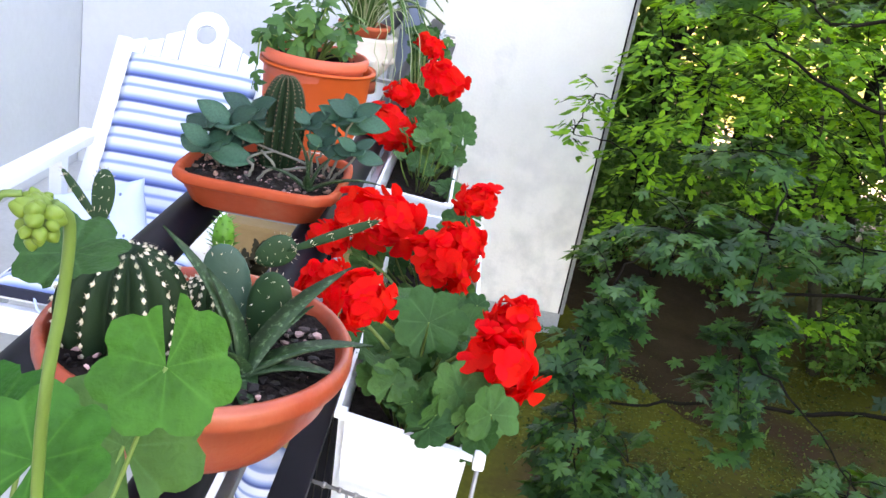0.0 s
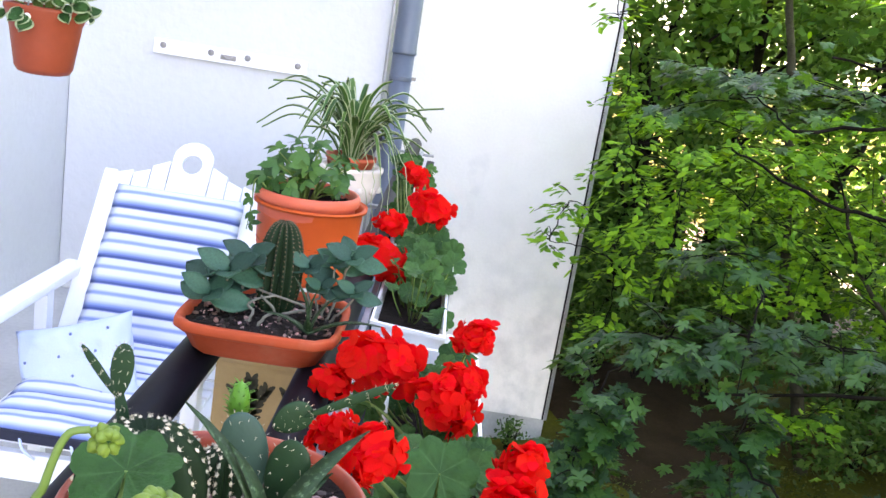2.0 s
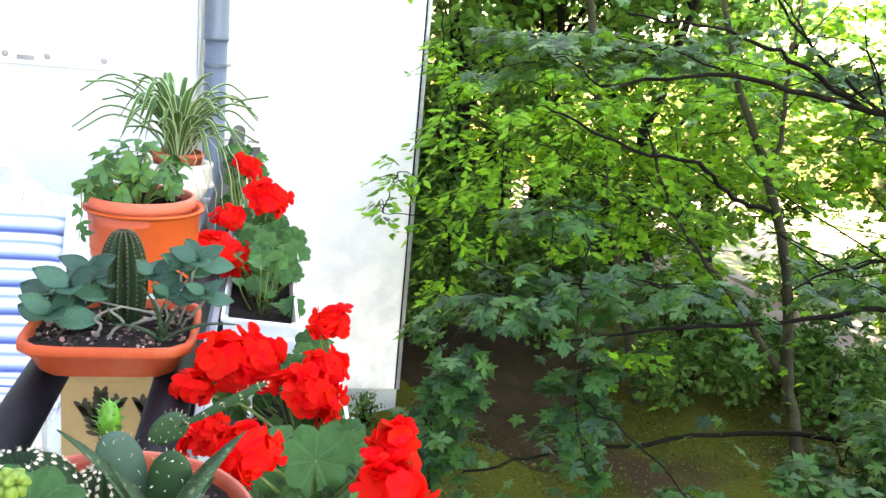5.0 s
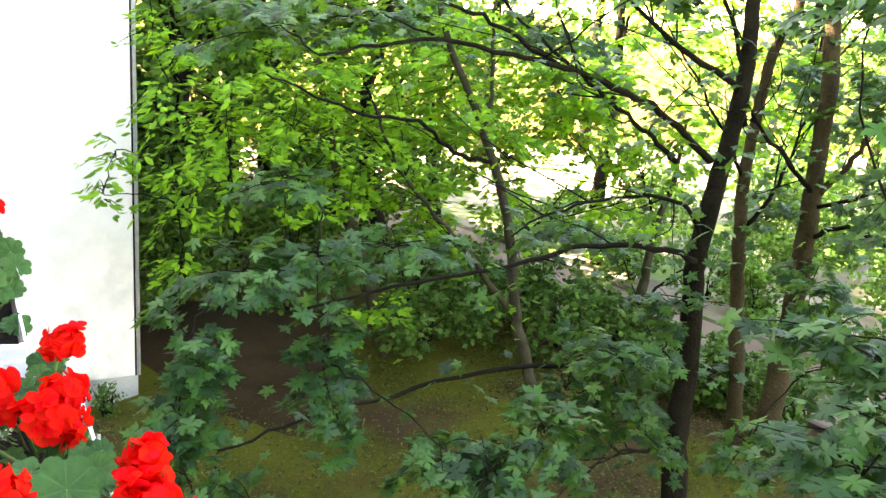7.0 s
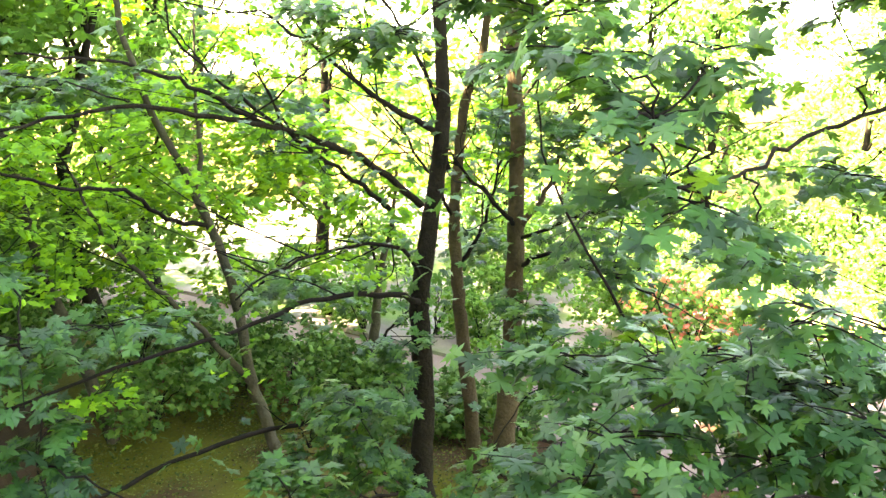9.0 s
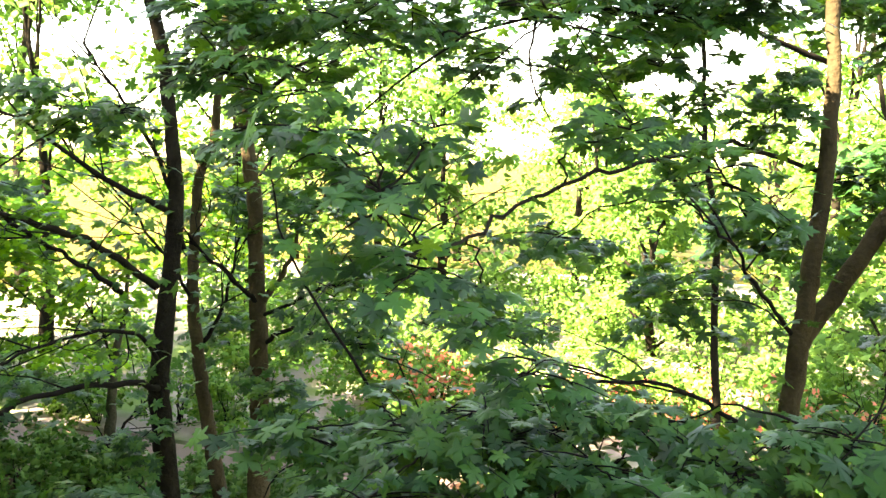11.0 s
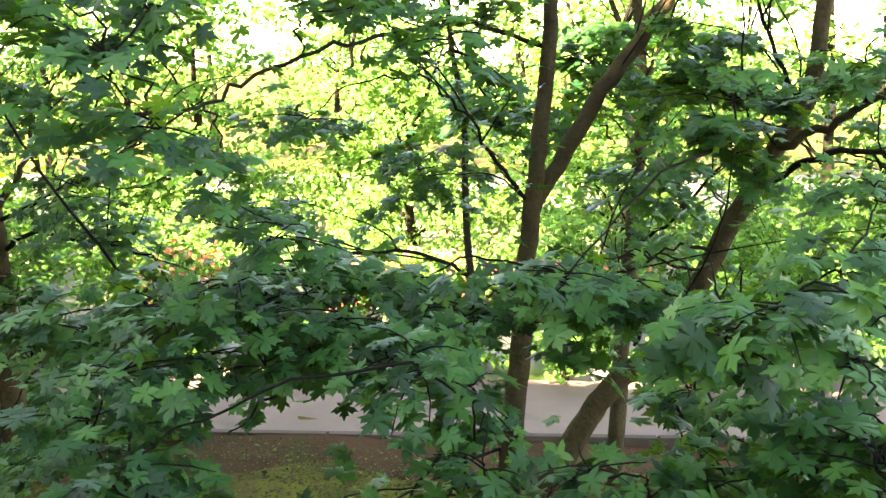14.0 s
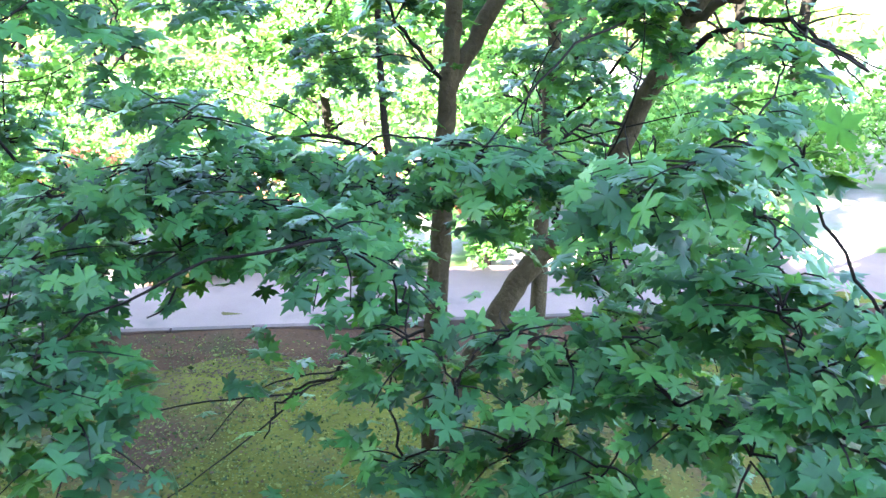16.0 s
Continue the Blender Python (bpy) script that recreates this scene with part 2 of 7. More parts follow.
def veined(name, color, lobes, light, **more):
    """Leaf surface with paler veins that fan out from the stalk and a darker ring."""
    m = material(name, color, **more)
    nt = m.node_tree
    n, l = nt.nodes, nt.links
    b = n["Principled BSDF"]
    base = b.inputs["Base Color"].links[0].from_socket
    tc, sep, ang = n.new("ShaderNodeTexCoord"), n.new("ShaderNodeSeparateXYZ"), n.new("ShaderNodeMath")
    l.new(tc.outputs["Object"], sep.inputs[0])
    ang.operation = "ARCTAN2"
    l.new(sep.outputs[0], ang.inputs[0])
    l.new(sep.outputs[1], ang.inputs[1])
    last = ang.outputs[0]
    for op, val in (("MULTIPLY", lobes / 2.0), ("COSINE", None), ("ABSOLUTE", None), ("POWER", 60.0)):
        q = n.new("ShaderNodeMath")
        q.operation = op
        l.new(last, q.inputs[0])
        if val is not None:
            q.inputs[1].default_value = val
        last = q.outputs[0]
    far = n.new("ShaderNodeVectorMath")
    far.operation = "LENGTH"
    l.new(tc.outputs["Object"], far.inputs[0])
    fade = n.new("ShaderNodeMapRange")
    fade.inputs["From Min"].default_value, fade.inputs["From Max"].default_value = 0.02, 0.5
    fade.inputs["To Min"].default_value, fade.inputs["To Max"].default_value = 0.4, 0.1
    l.new(far.outputs["Value"], fade.inputs["Value"])
    fac = n.new("ShaderNodeMath")
    fac.operation = "MULTIPLY"
    l.new(last, fac.inputs[0])
    l.new(fade.outputs[0], fac.inputs[1])
    ring = n.new("ShaderNodeMapRange")
    ring.interpolation_type = "SMOOTHSTEP"
    ring.inputs["From Min"].default_value, ring.inputs["From Max"].default_value = 0.20, 0.34
    ring.inputs["To Min"].default_value, ring.inputs["To Max"].default_value = 0.86, 1.0
    l.new(far.outputs["Value"], ring.inputs["Value"])
    dark = n.new("ShaderNodeHueSaturation")
    l.new(base, dark.inputs["Color"])
    l.new(ring.outputs[0], dark.inputs["Value"])
    mix = n.new("ShaderNodeMix")
    mix.data_type = "RGBA"
    l.new(fac.outputs[0], mix.inputs["Factor"])
    l.new(dark.outputs[0], mix.inputs["A"])
    mix.inputs["B"].default_value = (*light, 1)
    l.new(mix.outputs["Result"], b.inputs["Base Color"])
    for q in n:
        if q.type == "BSDF_TRANSLUCENT":
            l.new(mix.outputs["Result"], q.inputs["Color"])
    return m


GROUND = ground_material()
STRIPES = striped_material("blue_white_striped_cotton", 2, 0.088)
STRIPES_FINE = striped_material("fine_blue_white_stripes", 2, 0.035)
PILLOW_CLOTH = material("pale_blue_pillow_cotton", (0.50, 0.60, 0.80), 0.9, 0.06, 200, 5, 0.2)
DOT_BLUE = material("blue_print_dot", (0.13, 0.17, 0.34), 0.9, 0.1, 100, 5, 0.1)
GERANIUM_LEAF = veined("geranium_leaf_green", (0.028, 0.094, 0.020), 7, (0.07, 0.18, 0.06), rough=0.6, vary=0.2, grain=14, blotch=4, bump=0.3, per="object", trans=0.18, spec=0.2)
YOUNG_LEAF = veined("bright_young_leaf", (0.024, 0.135, 0.015), 7, (0.08, 0.28, 0.04), rough=0.55, vary=0.22, grain=12, blotch=3, bump=0.3, per="object", trans=0.3, spec=0.2, spread=0.2)
WEED = material("ground_weed_green", (0.070, 0.092, 0.020), 0.7, 0.2, 40, 4, 0.0, per="island", trans=0.15, spec=0.15, spread=0.7, shift=0.05)

# ---- mesh tools ----
rng = np.random.default_rng(7)


def part(name, mesh, mat, parent=None, label="", m=None, smooth=False):
    """Links a bmesh or mesh as ONE object under a thing or a part."""
    if isinstance(mesh, bmesh.types.BMesh):
        me = bpy.data.meshes.new(name)
        mesh.to_mesh(me)
        mesh.free()
        mesh = me
    if mat and not mesh.materials:
        mesh.materials.append(mat)
    if smooth:
        mesh.polygons.foreach_set("use_smooth", [True] * len(mesh.polygons))
    ob = new(name, mesh)
    if parent:
        ob.parent = parent
    if m is not None:
        ob.matrix_basis = m
    if label:
        ob["label"] = label
    return ob


def thing(name, at, label, category, group="", kind="", turn=0.0):
    ob = new(name)
    ob.empty_display_size = 0.1
    ob.matrix_basis = pose(*at, 0, 0, turn)
    return tagged(ob, label, category, group, kind)


def box(x0, x1, y0, y1, z0, z1, bevel=0.0, bm=None):
    bm = bm or bmesh.new()
    made = bmesh.ops.create_cube(bm, size=1.0)["verts"]
    for v in made:
        v.co = Vector(((x0 + x1) / 2 + v.co.x * (x1 - x0), (y0 + y1) / 2 + v.co.y * (y1 - y0), (z0 + z1) / 2 + v.co.z * (z1 - z0)))
    if bevel:
        edges = list({e for v in made for e in v.link_edges})
        bmesh.ops.bevel(bm, geom=edges, offset=bevel, segments=2, affect="EDGES", profile=0.7)
    return bm


def lathe(profile, segs=40, wobble=0.0, bm=None):
    """A turned body from (radius, height) pairs."""
    bm = bm or bmesh.new()
    rings = []
    for r, z in profile:
        rings.append([bm.verts.new((r * (1 + wobble * math.sin(3 * a + z * 9)) * math.cos(a), r * math.sin(a), z))
                      for a in (2 * math.pi * k / segs for k in range(segs))])
    for a, b in zip(rings, rings[1:]):
        for k in range(segs):
            bm.faces.new((a[k], a[(k + 1) % segs], b[(k + 1) % segs], b[k]))
    if profile[0][0] > 1e-4:
        bm.faces.new(rings[0][::-1])
    bm.faces.new(rings[-1])
    bmesh.ops.recalc_face_normals(bm, faces=bm.faces)
    return bm


def curve_points(pts, steps=5, jitter=0.0):
    """A smooth line through the given points (Catmull-Rom), with a little wander."""
    p = np.array(pts, float)
    q = np.vstack([2 * p[0] - p[1], p, 2 * p[-1] - p[-2]])
    out = []
    for i in range(1, len(q) - 2):
        for s in range(steps):
            t = s / steps
            out.append(0.5 * (2 * q[i] + (q[i + 1] - q[i - 1]) * t + (2 * q[i - 1] - 5 * q[i] + 4 * q[i + 1] - q[i + 2]) * t * t
                              + (3 * q[i] - q[i - 1] - 3 * q[i + 1] + q[i + 2]) * t ** 3))
    out.append(p[-1])
    out = np.array(out)
    if jitter:
        out[1:-1] += rng.normal(0, jitter, (len(out) - 2, 3))
    return out


def pipe_arrays(pts, r0, r1, segs=8, ripple=0.0):
    """Vertices and faces of a tapering round bar along a line."""
    pts = np.array(pts, float)
    n = len(pts)
    tang = np.gradient(pts, axis=0)
    tang /= np.linalg.norm(tang, axis=1)[:, None] + 1e-9
    ref = np.array([0.31, 0.87, 0.12])
    side = np.cross(tang, ref)
    side /= np.linalg.norm(side, axis=1)[:, None] + 1e-9
    other = np.cross(tang, side)
    ang = 2 * np.pi * np.arange(segs) / segs
    rad = np.linspace(r0, r1, n)[:, None] * (1 + (rng.normal(0, ripple, (n, segs)) if ripple else 0))
    v = pts[:, None] + rad[:, :, None] * (np.cos(ang)[None, :, None] * side[:, None] + np.sin(ang)[None, :, None] * other[:, None])
    f = [(i * segs + k, i * segs + (k + 1) % segs, (i + 1) * segs + (k + 1) % segs, (i + 1) * segs + k) for i in range(n - 1) for k in range(segs)]
    f += [tuple(range(segs))[::-1], tuple((n - 1) * segs + k for k in range(segs))]
    return v.reshape(-1, 3), f


def arrays_mesh(name, pieces, smooth=True):
    """One mesh out of (vertices, faces) pieces."""
    me = bpy.data.meshes.new(name)
    verts, faces, off = [], [], 0
    for v, f in pieces:
        verts.extend(map(tuple, v))
        faces.extend(tuple(i + off for i in q) for q in f)
        off += len(v)
    me.from_pydata(verts, [], faces)
    if smooth:
        me.polygons.foreach_set("use_smooth", [True] * len(me.polygons))
    return me


def pipe(name, pts, r0, r1, mat, parent=None, segs=10, label="", ripple=0.0):
    return part(name, arrays_mesh(name, [pipe_arrays(pts, r0, r1, segs, ripple)]), mat, parent, label)


# leaf outlines: along y from the stalk to the tip
def outline(half):
    pts = [(x, y) for x, y in half]
    return pts + [(-x, y) for x, y in reversed(half) if abs(x) > 1e-6]


MAPLE_LEAF = outline([(0, 0.05), (0.18, -0.06), (0.46, -0.10), (0.40, 0.05), (0.25, 0.17), (0.52, 0.24), (0.80, 0.54), (0.54, 0.52), (0.45, 0.67), (0.15, 0.47), (0.29, 0.80), (0.13, 0.79), (0, 1.14)])
PLAIN_LEAF = outline([(0, 0), (0.16, 0.22), (0.22, 0.5), (0.13, 0.78), (0, 1.0)])
FAR_SHAPE = outline([(0, 0), (0.34, 0.28), (0.24, 0.62), (0, 1.0)])
TINY_LEAF = outline([(0, 0), (0.3, 0.45), (0, 1.0)])
CLUMP_LEAF = outline([(0, 0), (0.3, 0.1), (0.22, 0.35), (0.42, 0.6), (0.15, 0.7), (0, 1.0)])


def leaf_cloud(name, at, normal, tip, size, shape, droop=0.12):
    """One mesh of many leaves, each a folded fan of its outline."""
    at, normal, tip, size = (np.asarray(a, float) for a in (at, normal, tip, size))
    normal = normal / (np.linalg.norm(normal, axis=1)[:, None] + 1e-9)
    tip = tip - (tip * normal).sum(1)[:, None] * normal
    tip /= np.linalg.norm(tip, axis=1)[:, None] + 1e-9
    side = np.cross(tip, normal)
    o = np.array([(0, 0.42)] + shape)
    k = len(shape)
    z = -droop * (np.abs(o[:, 0]) * 1.3 + (o[:, 1] - 0.4) ** 2)
    z[0] = 0.03
    n = len(at)
    bend = rng.uniform(0.3, 1.7, (n, 1, 1))
    v = at[:, None] + size[:, None, None] * (o[None, :, :1] * side[:, None] + o[None, :, 1:] * tip[:, None] + bend * z[None, :, None] * normal[:, None])
    tri = np.array([(0, 1 + i, 1 + (i + 1) % k) for i in range(k)])
    f = (tri[None] + (np.arange(n) * (k + 1))[:, None, None]).reshape(-1)
    me = bpy.data.meshes.new(name)
    me.vertices.add(n * (k + 1))
    me.vertices.foreach_set("co", v.reshape(-1))
    me.loops.add(len(f))
    me.loops.foreach_set("vertex_index", f)
    me.polygons.add(len(f) // 3)
    me.polygons.foreach_set("loop_start", np.arange(0, len(f), 3))
    me.update(calc_edges=True)
    return me


def scattered(count, centre, rh, rv, rim=0.5):
    """Points in a flattened cloud, thinner towards its rim."""
    d = rng.normal(0, 1, (count, 3))
    d /= np.linalg.norm(d, axis=1)[:, None]
    d *= (rng.random((count, 1)) ** rim)
    return np.array(centre) + d * (rh, rh, rv)


def spray_leaves(c, rh, rv, size, count):
    """One spray: twigs that reach out in flat tiers, with leaves in pairs along each; points, normals, tips and twig lines."""
    m = max(4, int(5 + 9 * rh))
    turn = rng.uniform(0, 6.28)
    at, normal, tip, lines = [], [], [], []
    for k in range(m):
        a = turn + 2.39996 * k + rng.normal(0, 0.2)
        out = np.array((math.cos(a), math.sin(a), 0.0))
        across = np.array((-out[1], out[0], 0.0))
        tier, reach = rng.uniform(-1, 1), rh * rng.uniform(0.55, 1.1)
        bow = rng.normal(0, 0.2) * reach

        def spot(q):
            return c + out * reach * q + across * bow * q * q + np.array((0, 0, rv * (tier * (0.35 + 0.65 * q) + 0.35 * q - 0.6 * q * q)))

        lines.append([spot(q) for q in (0.0, 0.35, 0.7, 1.0)])
        for j in range(max(2, count // m)):
            q, s = rng.random() ** 0.65 * 1.05, 1 if j % 2 else -1
            w = across * s * rng.uniform(0.15, 0.8) * size
            at.append(spot(q) + w + rng.normal(0, 0.16, 3) * size + (0, 0, rng.uniform(-0.5, 0.12) * size))
            normal.append(np.array((-0.22, -0.05, 0.95)) + 0.35 * out + rng.normal(0, 0.3, 3))
            tip.append(0.65 * out + 0.75 * s * across + (0, 0, -0.35) + rng.normal(0, 0.35, 3))
    return np.array(at), np.array(normal), np.array(tip), lines


# ---- the setting: ground, path, house walls ----
GROUND_Z = -3.0


def terrain(x, y):
    """Uneven ground, which falls away in a shallow trough along the gable wall."""
    trough = 0.36 * math.exp(-((y - 10.9) / 0.9) ** 2) / (1 + math.exp(max(-40.0, min(40.0, (x - 2.1) * 6))))
    return GROUND_Z - trough + 0.05 * math.sin(x * 0.9 + 1.3) * math.cos(y * 0.7) + 0.03 * math.sin(x * 2.7) * math.sin(y * 2.1)


def build_ground():
    xs = sorted(set([-1500, -400, -100, -40, -20] + [round(-14 + 0.5 * k, 2) for k in range(101)] + [45, 60, 90, 160, 400, 1500]))
    ys = sorted(set([-1500, -400, -100, -40, -20] + [round(-10 + 0.5 * k, 2) for k in range(81)] + [38, 50, 80, 160, 400, 1500]))
    bm = bmesh.new()
    grid = [[bm.verts.new((x, y, terrain(x, y) if abs(x) < 40 and abs(y) < 40 else GROUND_Z)) for y in ys] for x in xs]
    for a, b in zip(grid, grid[1:]):
        for k in range(len(ys) - 1):
            bm.faces.new((a[k], b[k], b[k + 1], a[k + 1]))
    tagged(part("ground", bm, GROUND, smooth=True), "shaded mossy lawn with bare brown earth under the trees", "ground", kind="structure")


build_ground()


def path_edge(y):
    """The near edge of the way, which runs past the garden at a slant."""
    return 9.5 - 0.15 * (y - 4.6)


def build_path():
    bm = bmesh.new()
    rows = []
    for k in range(60):
        y = -22 + k
        x = path_edge(y)
        rows.append([bm.verts.new((x + dx, y + 0.15 * dx, z)) for dx, z in ((0.0, -3.2), (0.0, -2.95), (0.95, -2.93), (1.9, -2.95), (1.9, -3.2))])
    for a, b in zip(rows, rows[1:]):
        for i in range(4):
            bm.faces.new((a[i], a[i + 1], b[i + 1], b[i]))
    way = tagged(part("path", bm, PAVING), "pale worn asphalt footpath with dappled sun", "path", kind="structure")
    stone = bpy.data.meshes.new("kerb_stone")
    kb = box(-0.05, 0.05, -0.49, 0.49, -0.22, 0.02, 0.012)
    kb.to_mesh(stone)
    kb.free()
    stone.materials.append(KERB)
    for k in range(22):
        y = -6 + k
        part("kerb_stone", stone, None, way, m=pose(path_edge(y) - 0.055, y, -2.945 + rng.normal(0, 0.006), 0, 0, 8.5 + rng.normal(0, 0.4)))


build_path()


def build_yard():
    """The open sunlit gravel behind the border across the path."""
    bm = bmesh.new()
    rows = []
    for k in range(50):
        y = -22 + k
        x = path_edge(y) + 1.95 + 0.05 * math.sin(y * 1.7)
        rows.append([bm.verts.new((x + dx, y, z)) for dx, z in ((0.0, -3.2), (0.1, -2.91), (3.5, -2.89), (24.0, -2.89), (24.2, -3.2))])
    for a, b in zip(rows, rows[1:]):
        for i in range(4):
            bm.faces.new((a[i], a[i + 1], b[i + 1], b[i]))
    tagged(part("gravel_yard", bm, GRAVEL), "open sunlit yard of pale sandy gravel", "yard", kind="structure")


build_yard()


def build_bed():
    """Bare brown earth in a ragged strip along the kerb."""
    bm = bmesh.new()
    rows = []
    for k in range(73):
        y = -6 + k * 0.25
        far, near = path_edge(y) - 0.11, path_edge(y) - 1.15 - 0.25 * math.sin(y * 1.3) - 0.18 * math.sin(y * 3.1 + 1)
        row = []
        for i in range(7):
            x = near + (far - near) * i / 6
            row.append(bm.verts.new((x, y, terrain(x, y) + (0.018 if i else -0.03) + 0.008 * math.sin(x * 17 + y * 13))))
        rows.append(row)
    for a, b in zip(rows, rows[1:]):
        for i in range(6):
            bm.faces.new((a[i], a[i + 1], b[i + 1], b[i]))
    bmesh.ops.recalc_face_normals(bm, faces=bm.faces)
    tagged(part("earth_strip", bm, EARTH, smooth=True), "ragged strip of bare brown earth along the kerb", "ground", kind="structure")


build_bed()
# earth brown with the corner's deep shade put into the colour
SHADE_EARTH = material("shade_darkened_earth", (0.040, 0.024, 0.014), 0.95, 0.4, 26, 2.2, 1.0, spec=0.08)


def build_shade_earth():
    """Bare earth by the house corner, darkened to stand in for the deep shade."""
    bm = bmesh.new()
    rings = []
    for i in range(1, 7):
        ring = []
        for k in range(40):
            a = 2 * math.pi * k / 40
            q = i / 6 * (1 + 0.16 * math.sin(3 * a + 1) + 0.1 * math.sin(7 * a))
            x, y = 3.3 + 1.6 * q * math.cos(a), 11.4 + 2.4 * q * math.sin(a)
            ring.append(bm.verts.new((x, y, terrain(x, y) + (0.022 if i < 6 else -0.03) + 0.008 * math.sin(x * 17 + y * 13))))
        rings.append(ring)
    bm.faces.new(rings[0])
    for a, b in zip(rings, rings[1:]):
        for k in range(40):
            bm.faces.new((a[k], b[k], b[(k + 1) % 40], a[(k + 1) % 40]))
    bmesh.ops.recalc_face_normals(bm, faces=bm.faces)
    tagged(part("shade_earth_patch", bm, SHADE_EARTH, smooth=True), "bare earth under the trees by the house corner, darkened as shade", "ground", kind="structure")


build_shade_earth()


def wall(name, x0, x1, y0, y1, z0, z1, mat, label):
    return tagged(part(name, box(x0, x1, y0, y1, z0, z1, 0.004), mat), label, "wall", kind="structure")


# wall tops out of view are set high so the house shades the path
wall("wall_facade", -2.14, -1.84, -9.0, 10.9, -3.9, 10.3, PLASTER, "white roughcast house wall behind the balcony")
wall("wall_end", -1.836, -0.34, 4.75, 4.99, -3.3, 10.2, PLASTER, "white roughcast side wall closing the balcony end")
# added out of view to keep a sunbeam off the near ground
wall("wall_sun_block", -2.14, -1.84, 10.905, 15.0, 5.21, 10.3, PLASTER, "added unseen upper wall that blocks the sun above the lower wing")
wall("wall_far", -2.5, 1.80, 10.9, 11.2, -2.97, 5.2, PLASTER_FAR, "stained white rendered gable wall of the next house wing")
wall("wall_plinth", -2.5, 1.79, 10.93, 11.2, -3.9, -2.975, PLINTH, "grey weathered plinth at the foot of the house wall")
# runs on out of view to keep sun off the trees behind the corner
wall("wall_far_side", 1.50, 1.80, 11.2, 27.0, -3.9, 5.2, PLASTER_FAR, "unseen white side wall of the house wing, lengthened to shade the trees")
wall("wall_back", -12.0, -2.15, -9.0, -8.7, -3.3, 10.3, PLASTER, "plain white house wall")
# unseen slab, sized to shape the shadow of the house
tagged(part("roof", box(-12.0, -1.84, -9.0, 15.0, 10.31, 10.5), CONCRETE), "added unseen flat concrete roof that helps the house shade the garden", "roof", kind="structure")
tagged(part("balcony_floor", box(-1.836, 0.02, -4.0, 4.746, -0.2, 0.0, 0.01), CONCRETE), "grey concrete balcony floor slab", "floor", kind="structure")
# corner bead and drip edges
tagged(part("trim", box(-0.338, -0.325, 4.744, 4.985, -3.2, 8.0, 0.002), STEEL), "thin metal corner bead on the plastered wall edge", "trim", kind="structure")
tagged(part("trim", box(1.774, 1.815, 10.886, 10.914, -2.97, 5.2, 0.003), STEEL), "thin grey metal strip on the house wall corner", "trim", kind="structure")
# black strip on the wall face stands in for a shadow gap
tagged(part("trim", box(1.750, 1.771, 10.890, 10.903, -2.97, 5.2, 0.002), BLACK_TUBE), "narrow black strip drawn as the shadow gap beside the metal corner strip", "trim", kind="structure")


def downpipe(x, y, r, mat, label, joint):
    root = thing("downpipe", (x, y, -3.0), label, "downpipe")
    part("pipe_section", lathe([(r * 0.92, 0), (r * 0.92, joint + 3.02)], 32), mat, root, smooth=True)
    part("pipe_section", lathe([(r * 0.9, joint + 3.0), (r * 1.03, joint + 3.001), (r * 1.05, joint + 3.012), (r * 1.0, joint + 3.02), (r * 1.0, 11.1)], 32), mat, root, smooth=True)
    for z in (joint - 0.12, joint - 2.2, joint + 1.9):
        part("clamp", lathe([(r * 0.94, z + 3.0), (r * 0.96, z + 3.002), (r * 0.96, z + 3.018), (r * 0.94, z + 3.02)], 32), mat, root, "narrow pipe clamp")
        part("bolt", box(r * 0.9, r * 0.9 + 0.022, -0.008, 0.008, z + 3.005, z + 3.022, 0.002), RUST, root)


downpipe(-0.252, 4.67, 0.056, PIPE_GREY, "blue-grey plastic downpipe beside the balcony wall corner", 1.42)

# ---- trees of the garden ----
TREE_A = dict(radius=0.105, trunk=[(6, 5.97, -3.05), (6, 5.98, -2.86), (5.97, 6.06, -2.15), (6.01, 6.07, -1.5), (5.99, 6.15, -0.67), (6.03, 6.16, -0.12), (6.11, 6.13, 0.52), (6.19, 6.11, 1.19), (6.2, 6.15, 1.83), (6.18, 6.22, 2.63)], limbs=[])
TREE_A["limbs"].append((0.04, [(5.97, 6.15, 0.5), (5.43, 6.16, 0.87), (4.88, 6.16, 1.1), (4.28, 6.16, 1.27), (3.71, 6.11, 1.36), (2.94, 6.13, 1.42), (2.15, 6.07, 1.29)]))
TREE_A["limbs"].append((0.035, [(5.9, 6.08, -0.42), (5.31, 6.02, -0.23), (4.57, 6.04, -0.19), (3.83, 6.01, -0.28), (3, 5.98, -0.35), (1.92, 5.94, -0.48)]))
TREE_A["limbs"].append((0.035, [(6.12, 6.14, 1.19), (5.64, 6.38, 1.49), (5.21, 6.54, 1.8), (4.61, 6.79, 2.21)]))
TREE_A["limbs"].append((0.025, [(5.9, 6.08, -0.15), (5.53, 6.06, 0.19), (4.88, 6.27, 0.16), (4.34, 6.33, 0.02), (3.97, 6.26, -0.12)]))
TREE_A["limbs"].append((0.03, [(5.95, 6.03, -1.42), (4.97, 6.1, -1.32), (3.78, 6.21, -1.29), (2.73, 6.09, -1.32), (1.96, 5.74, -1.22), (1.29, 5.3, -1.1)]))
TREE_A["limbs"].append((0.03, [(5.76, 6.36, 0.46), (5.4, 6.31, 0.68), (4.97, 6.31, 0.94), (4.52, 6.31, 1.22), (3.87, 6.42, 1.67), (3.48, 6.33, 1.97)]))
TREE_A["limbs"].append((0.025, [(5.95, 6.03, -2.19), (5.52, 6.08, -2.29), (5.03, 6.17, -2.19), (4.54, 6.22, -2.21)]))
TREE_A["limbs"].append((0.03, [(6.23, 6.05, 0.83), (6.13, 6.2, 1.63), (5.92, 6.46, 2.19), (5.7, 6.7, 2.68)]))
